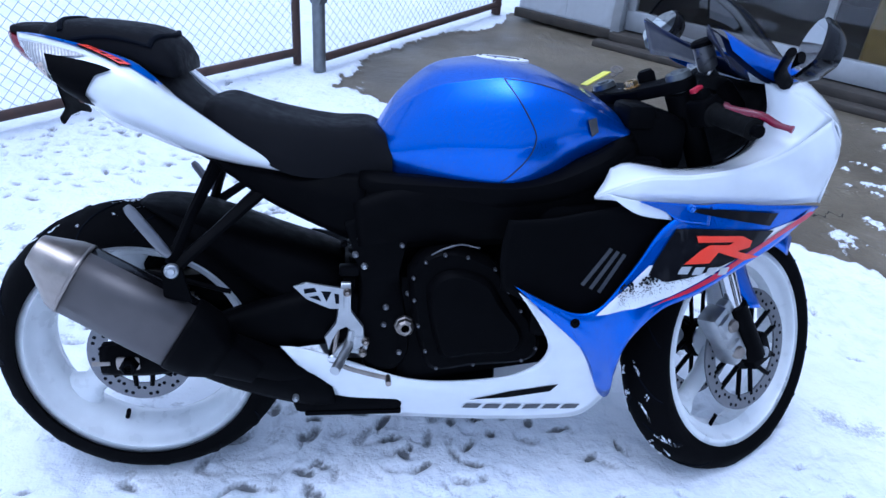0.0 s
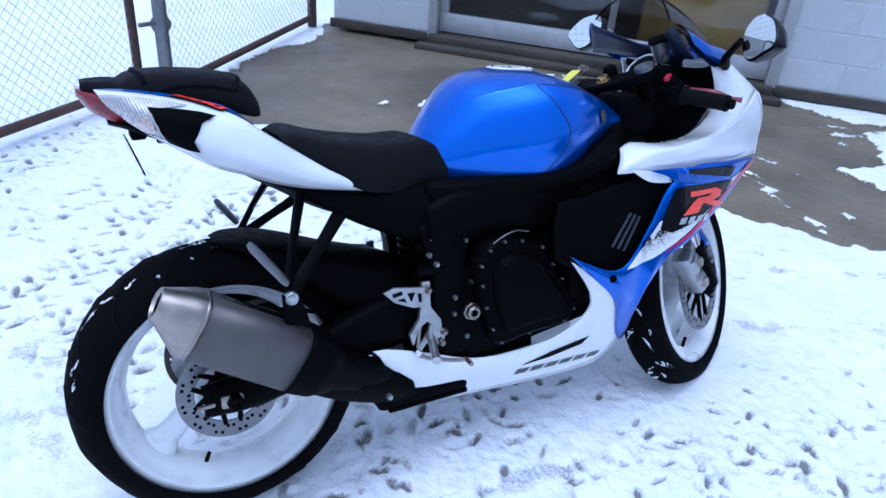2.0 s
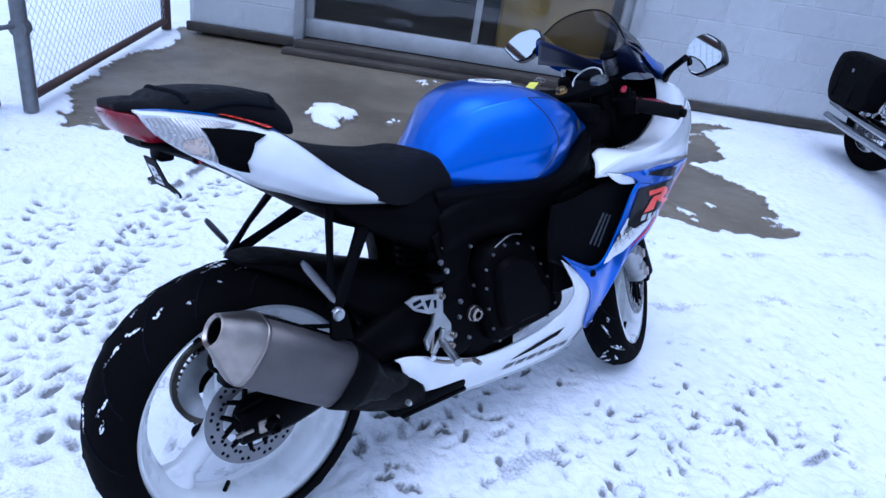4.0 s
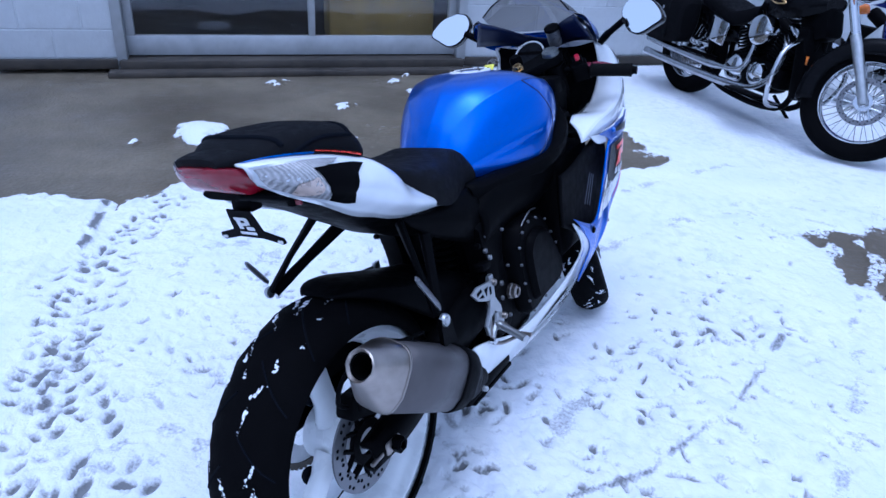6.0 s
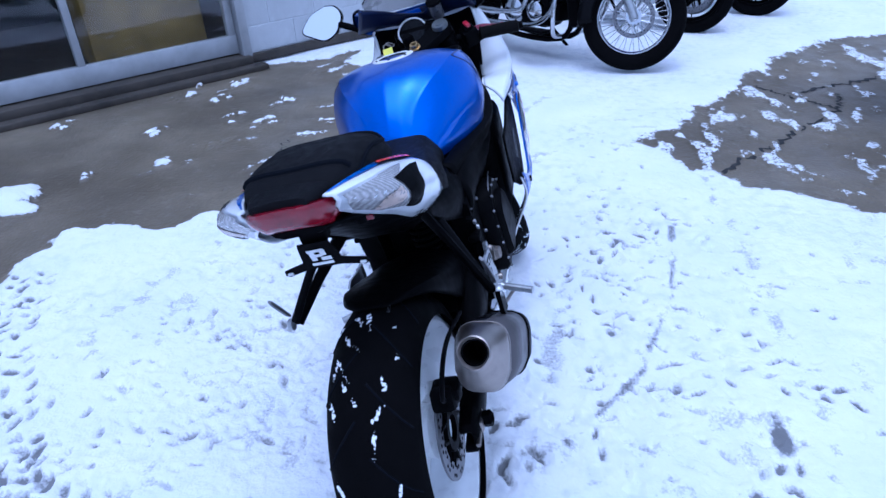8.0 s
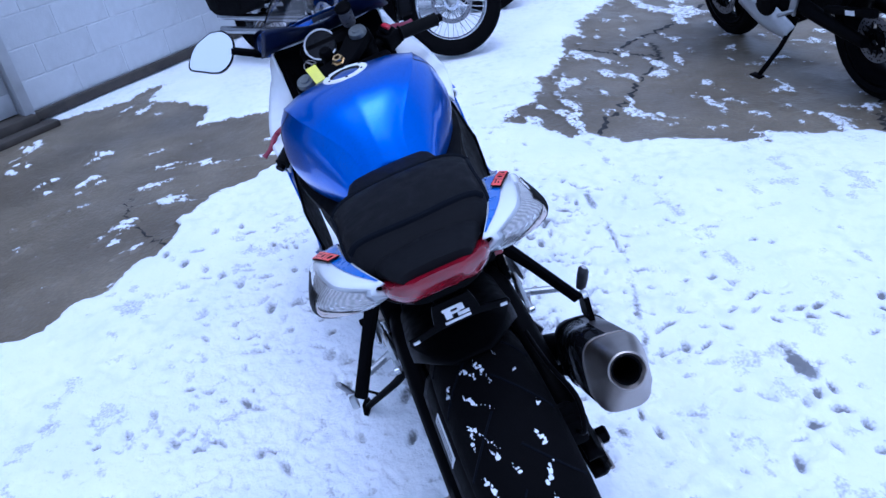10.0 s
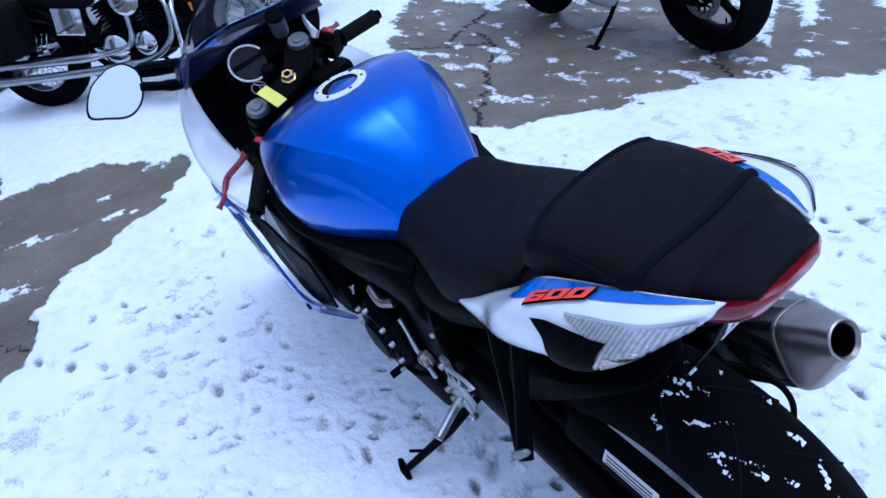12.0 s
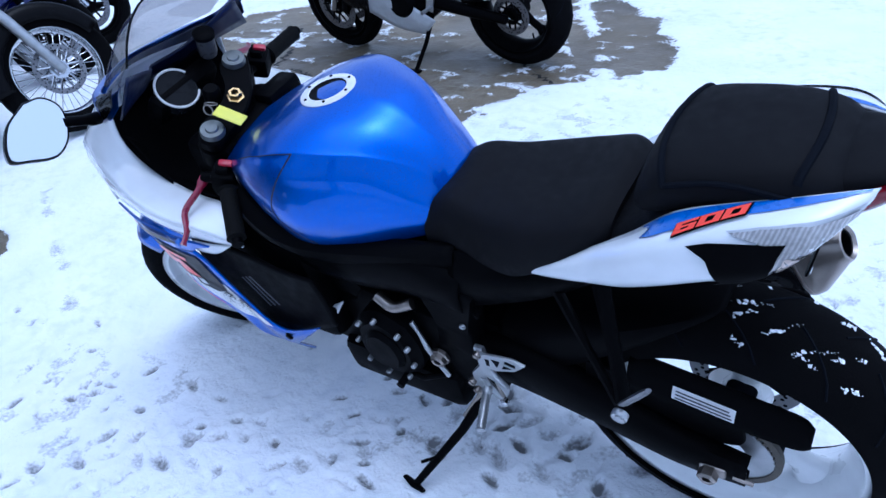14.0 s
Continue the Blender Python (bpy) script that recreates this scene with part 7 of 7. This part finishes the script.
    part("cam_cover", moved(lathe([(0.0001, -0.04), (0.05, -0.036), (0.07, -0.02), (0.072, 0.02)], 26), Matrix.Translation((0.82, -0.13, 0.34))), CHROME, c)
    part("side_cover", box(0.19, 0.02, 0.16, (0.40, -0.175, 0.53), 0.012, (0, 8, 0)), CHROME, c, "chrome battery cover")
    for k, (z0, x0) in enumerate(((0.60, 0.94), (0.58, 0.68))):
        path = catmull([(x0, -0.10, z0), (x0 + 0.09, -0.17, z0 - 0.06), (x0 + 0.07, -0.20, 0.36), (x0 - 0.12, -0.21, 0.25 + 0.07 * k), (0.3, -0.22, 0.235 + 0.085 * k), (-0.28, -0.22, 0.245 + 0.10 * k)], 36)
        part("exhaust_pipe", tube(path, [0.017] * 22 + [0.02, 0.024] + [0.027] * 13, 14), DULL_CHROME, c, "long chrome exhaust pipe")
    part("crash_bar", tube(catmull([(1.06, -0.05, 0.62), (1.10, -0.24, 0.55), (1.12, -0.30, 0.38), (1.08, -0.24, 0.22), (1.02, -0.06, 0.18)], 24), 0.015, 10), CHROME, c, "chrome crash bar")
    part("crash_bar", tube(catmull([(1.06, 0.05, 0.62), (1.10, 0.24, 0.55), (1.12, 0.30, 0.38), (1.08, 0.24, 0.22), (1.02, 0.06, 0.18)], 24), 0.015, 10), CHROME, c, "chrome crash bar")
    part("foot_board", box(0.28, 0.10, 0.02, (0.92, -0.28, 0.24), 0.008), BLACK_METAL, c)
    part("frame", joined(tube(catmull([(1.14, 0, 0.80), (1.10, 0.05, 0.45), (1.02, 0.06, 0.17), (0.5, 0.08, 0.16), (0.3, 0.1, 0.3), (0.3, 0.08, 0.6)], 24), 0.02, 10), tube(catmull([(1.14, 0, 0.80), (1.10, -0.05, 0.45), (1.02, -0.06, 0.17), (0.5, -0.08, 0.16), (0.3, -0.1, 0.3), (0.3, -0.08, 0.6)], 24), 0.02, 10)), BLACK_METAL, c)
    # Block added to black out the gap behind the fork.
    part("gap_block", box(0.10, 0.22, 0.44, (1.10, 0, 0.47), 0.03, (0, -12, 0)), BLACK_METAL, c, "black block filling the gap behind the fork")
    part("neck_cover", box(0.22, 0.16, 0.20, (1.08, 0, 0.70), 0.05, (0, -20, 0)), BLACK_METAL, c)
    part("reflector", box(0.02, 0.01, 0.05, (1.14, -0.09, 0.50), 0.003), AMBER, c, "orange side reflector")
    part("swingarm", joined(tube([(0.0, -0.11, 0.325), (0.4, -0.11, 0.33)], 0.022, 10), tube([(0.0, 0.11, 0.325), (0.4, 0.11, 0.33)], 0.022, 10)), BLACK_METAL, c)
    part("side_stand", tube([(0.75, 0.15, 0.18), (0.80, 0.30, 0.02)], 0.012, 8), BLACK_METAL, c)
    return c


def plain_sport(name, m, wb, label, paint, panel, steer=0.0):
    c = thing(name, m, label, "motorcycle")
    rw = add_wheel(c, Matrix.Translation((0, 0, 0.315)), 0.315, 0.225, 0.088, 3, BLACK_METAL, 0.07, 20, 0.05)
    add_disc(rw, 0.08, 0.11, 0.07)
    stem = Matrix.Translation((wb - 0.32, 0, 0.88)) @ Matrix.Rotation(radians(-24), 4, "Y") @ Matrix.Rotation(radians(steer), 4, "Z")
    f = new("front_fork")
    f.parent, f.matrix_basis = c, stem
    fw = add_wheel(f, Matrix.Translation((0.055, 0, -0.66)), 0.30, 0.222, 0.06, 3, BLACK_METAL, 0.05, 20, 0.045)
    for s in (-1, 1):
        add_disc(fw, s * 0.07, 0.15, 0.108)
        part("fork_tube", tube([(0.03, s * 0.105, 0.0), (0.03, s * 0.105, -0.40)], 0.026, 12), BLACK_METAL, f)
        part("fork_slider", tube([(0.03, s * 0.105, -0.38), (0.05, s * 0.105, -0.66)], 0.022, 12), CHROME, f)
        part("brake_caliper", box(0.05, 0.05, 0.11, (-0.04, s * 0.09, -0.58), 0.012), BLACK_METAL, f)
        part("handlebar", tube([(0.02, s * 0.1, -0.04), (-0.08, s * 0.33, -0.06)], 0.015, 10), GRIP, f)
    ribs = [[Vector((0.055 + (0.318 - d) * math.cos(a), y, -0.66 + (0.318 - d) * math.sin(a))) for y, d in ((-0.075, 0.07), (-0.065, 0.02), (0, 0.0), (0.065, 0.02), (0.075, 0.07))] for a in (radians(30 + 13 * k) for k in range(10))]
    part("front_mudguard", surf(ribs, 20, 10), paint, f, solid=0.004)
    part("engine", joined(box(0.40, 0.34, 0.30, (0.70, 0, 0.42), 0.05), box(0.2, 0.30, 0.2, (0.88, 0, 0.5), 0.04)), BLACK_METAL, c, "dark engine block")
    part("engine_cover", moved(lathe([(0.0001, 0.035), (0.07, 0.03), (0.095, 0.0), (0.1, -0.03)], 26), Matrix.Translation((0.66, 0.18, 0.40))), BLACK_METAL, c)
    part("fuel_tank", body([(0.46, [(0.09, 0.72), (0.10, 0.76), (0.07, 0.80), (0, 0.81)]), (0.62, [(0.15, 0.71), (0.17, 0.82), (0.12, 0.92), (0, 0.94)]), (0.8, [(0.15, 0.71), (0.19, 0.82), (0.14, 0.92), (0, 0.94)]), (0.98, [(0.10, 0.80), (0.12, 0.82), (0.09, 0.85), (0, 0.86)])], 20, 10), paint, c)
    part("seat", body([(0.12, [(0.10, 0.76), (0.12, 0.79), (0.10, 0.82), (0, 0.83)]), (0.3, [(0.13, 0.72), (0.14, 0.76), (0.12, 0.80), (0, 0.81)]), (0.5, [(0.10, 0.72), (0.11, 0.75), (0.09, 0.79), (0, 0.80)])], 14, 8), VINYL, c)
    part("tail", body([(-0.22, [(0.03, 0.93), (0.05, 0.95), (0.04, 0.97), (0, 0.98)]), (-0.05, [(0.09, 0.86), (0.12, 0.90), (0.10, 0.94), (0, 0.96)]), (0.2, [(0.11, 0.74), (0.14, 0.78), (0.12, 0.82), (0, 0.83)])], 16, 8), paint, c)
    for s in (-1, 1):
        part("swingarm", tube([(0.0, s * 0.13, 0.315), (0.25, s * 0.135, 0.36), (0.5, s * 0.12, 0.40)], [0.026, 0.034, 0.04], 10), BLACK_METAL, c)
        part("side_fairing", surf([[(1.36, s * 0.12, 0.78), (1.38, s * 0.13, 0.70), (1.34, s * 0.13, 0.62)], [(1.15, s * 0.23, 0.80), (1.17, s * 0.245, 0.66), (1.16, s * 0.22, 0.52)], [(0.98, s * 0.24, 0.74), (1.0, s * 0.255, 0.58), (1.05, s * 0.21, 0.38)], [(0.80, s * 0.22, 0.62), (0.84, s * 0.235, 0.52), (0.92, s * 0.20, 0.36)]], 22, 10), paint, c, solid=0.005)
        part("grey_panel", surf([[(0.78, s * 0.20, 0.60), (0.84, s * 0.23, 0.50), (0.92, s * 0.19, 0.34)], [(0.62, s * 0.19, 0.42), (0.66, s * 0.2, 0.34), (0.74, s * 0.17, 0.24)], [(0.45, s * 0.17, 0.30), (0.5, s * 0.18, 0.25), (0.55, s * 0.15, 0.20)]], 16, 8), panel, c, solid=0.005)
        part("foot_peg", tube([(0.46, s * 0.15, 0.38), (0.47, s * 0.25, 0.38)], 0.011, 8), ALU, c)
        part("rearset", plate([(0.40, 0.50), (0.45, 0.50), (0.50, 0.37), (0.46, 0.35)], s * 0.16, s * 0.172), ALU, c)
    part("nose", body([(1.05, [(0.22, 0.72), (0.24, 0.80), (0.18, 0.95), (0, 0.98)]), (1.3, [(0.16, 0.66), (0.18, 0.76), (0.12, 0.90), (0, 0.93)]), (1.45, [(0.06, 0.68), (0.07, 0.74), (0.05, 0.80), (0, 0.82)])], 16, 10), paint, c)
    part("screen", surf([[(1.08, -0.12, 0.98), (1.30, -0.12, 0.90)], [(1.05, 0, 1.10), (1.36, 0, 0.92)], [(1.08, 0.12, 0.98), (1.30, 0.12, 0.90)]], 14, 8), SMOKE, c, solid=0.003)
    part("muffler", tube([(0.35, -0.17, 0.30), (0.1, -0.22, 0.38), (-0.2, -0.24, 0.52)], [0.03, 0.055, 0.055], 14), BLACK_METAL, c)
    part("chain_guard", box(0.34, 0.03, 0.04, (0.1, 0.13, 0.44), 0.01, (0, 8, 0)), BLACK_PLASTIC, c)
    part("guard_label", box(0.06, 0.002, 0.022, (0.08, 0.147, 0.442), 0, (0, 8, 0)), LABEL, c)
    part("side_stand", joined(tube([(0.50, 0.12, 0.32), (0.53, 0.20, 0.18), (0.57, 0.30, 0.05)], 0.013, 8), box(0.09, 0.04, 0.012, (0.575, 0.31, 0.046), 0.004)), BLACK_METAL, c, "black side stand")
    return c


cruiser()
m3, wb3 = place((1.83, -2.37), (3.13, -2.39), -9)
plain_sport("naked_motorcycle", m3, wb3 + 0.02, "dark sport motorcycle parked on its side stand on bare concrete", BLACK_PAINT, GREY_PANEL)
m4, wb4 = place((5.64, -0.11), (4.84, -1.22), -9)
plain_sport("blue_motorcycle", m4, wb4 + 0.02, "royal blue sport motorcycle parked beside the cruiser", SPORT_BLUE, GREY_PANEL, 20)
m5, wb5 = place((6.29, -0.82), (5.40, -1.82), -9)
plain_sport("black_motorcycle", m5, wb5 + 0.02, "black sport motorcycle at the end of the row", BLACK_PAINT, BLACK_PLASTIC, 15)

# ---- wall blocks ----
def block_mesh(w, h):
    bm = box(w, 0.02, h, (0, 0, 0), 0.0)
    bmesh.ops.bevel(bm, geom=[e for e in bm.edges if all(v.co.y < 0 for v in e.verts)], offset=0.004, segments=1, affect="EDGES")
    me = bpy.data.meshes.new("block")
    bm.to_mesh(me)
    bm.free()
    me.materials.append(BLOCK)
    return me


FULL, HALF = block_mesh(0.394, 0.194), block_mesh(0.194, 0.194)


def lay_block(me, u, z):
    ob = new("block", me)
    ob.parent, ob.location = wall, (u, 0.018, z)


for row in range(9):
    z = 0.07 + 0.1 + 0.2 * row
    off = 0.2 if row % 2 else 0.0
    for k in range(14):
        u = DOOR_W + 0.07 + 0.2 + 0.4 * k + off
        lay_block(FULL, u, z)
    if off:
        lay_block(HALF, DOOR_W + 0.07 + 0.1, z)
    for u in ((-0.27, -0.67) if not off else (-0.47,)):
        lay_block(FULL, u, z)
    if off:
        lay_block(HALF, -0.17, z)
        lay_block(HALF, -0.77, z)
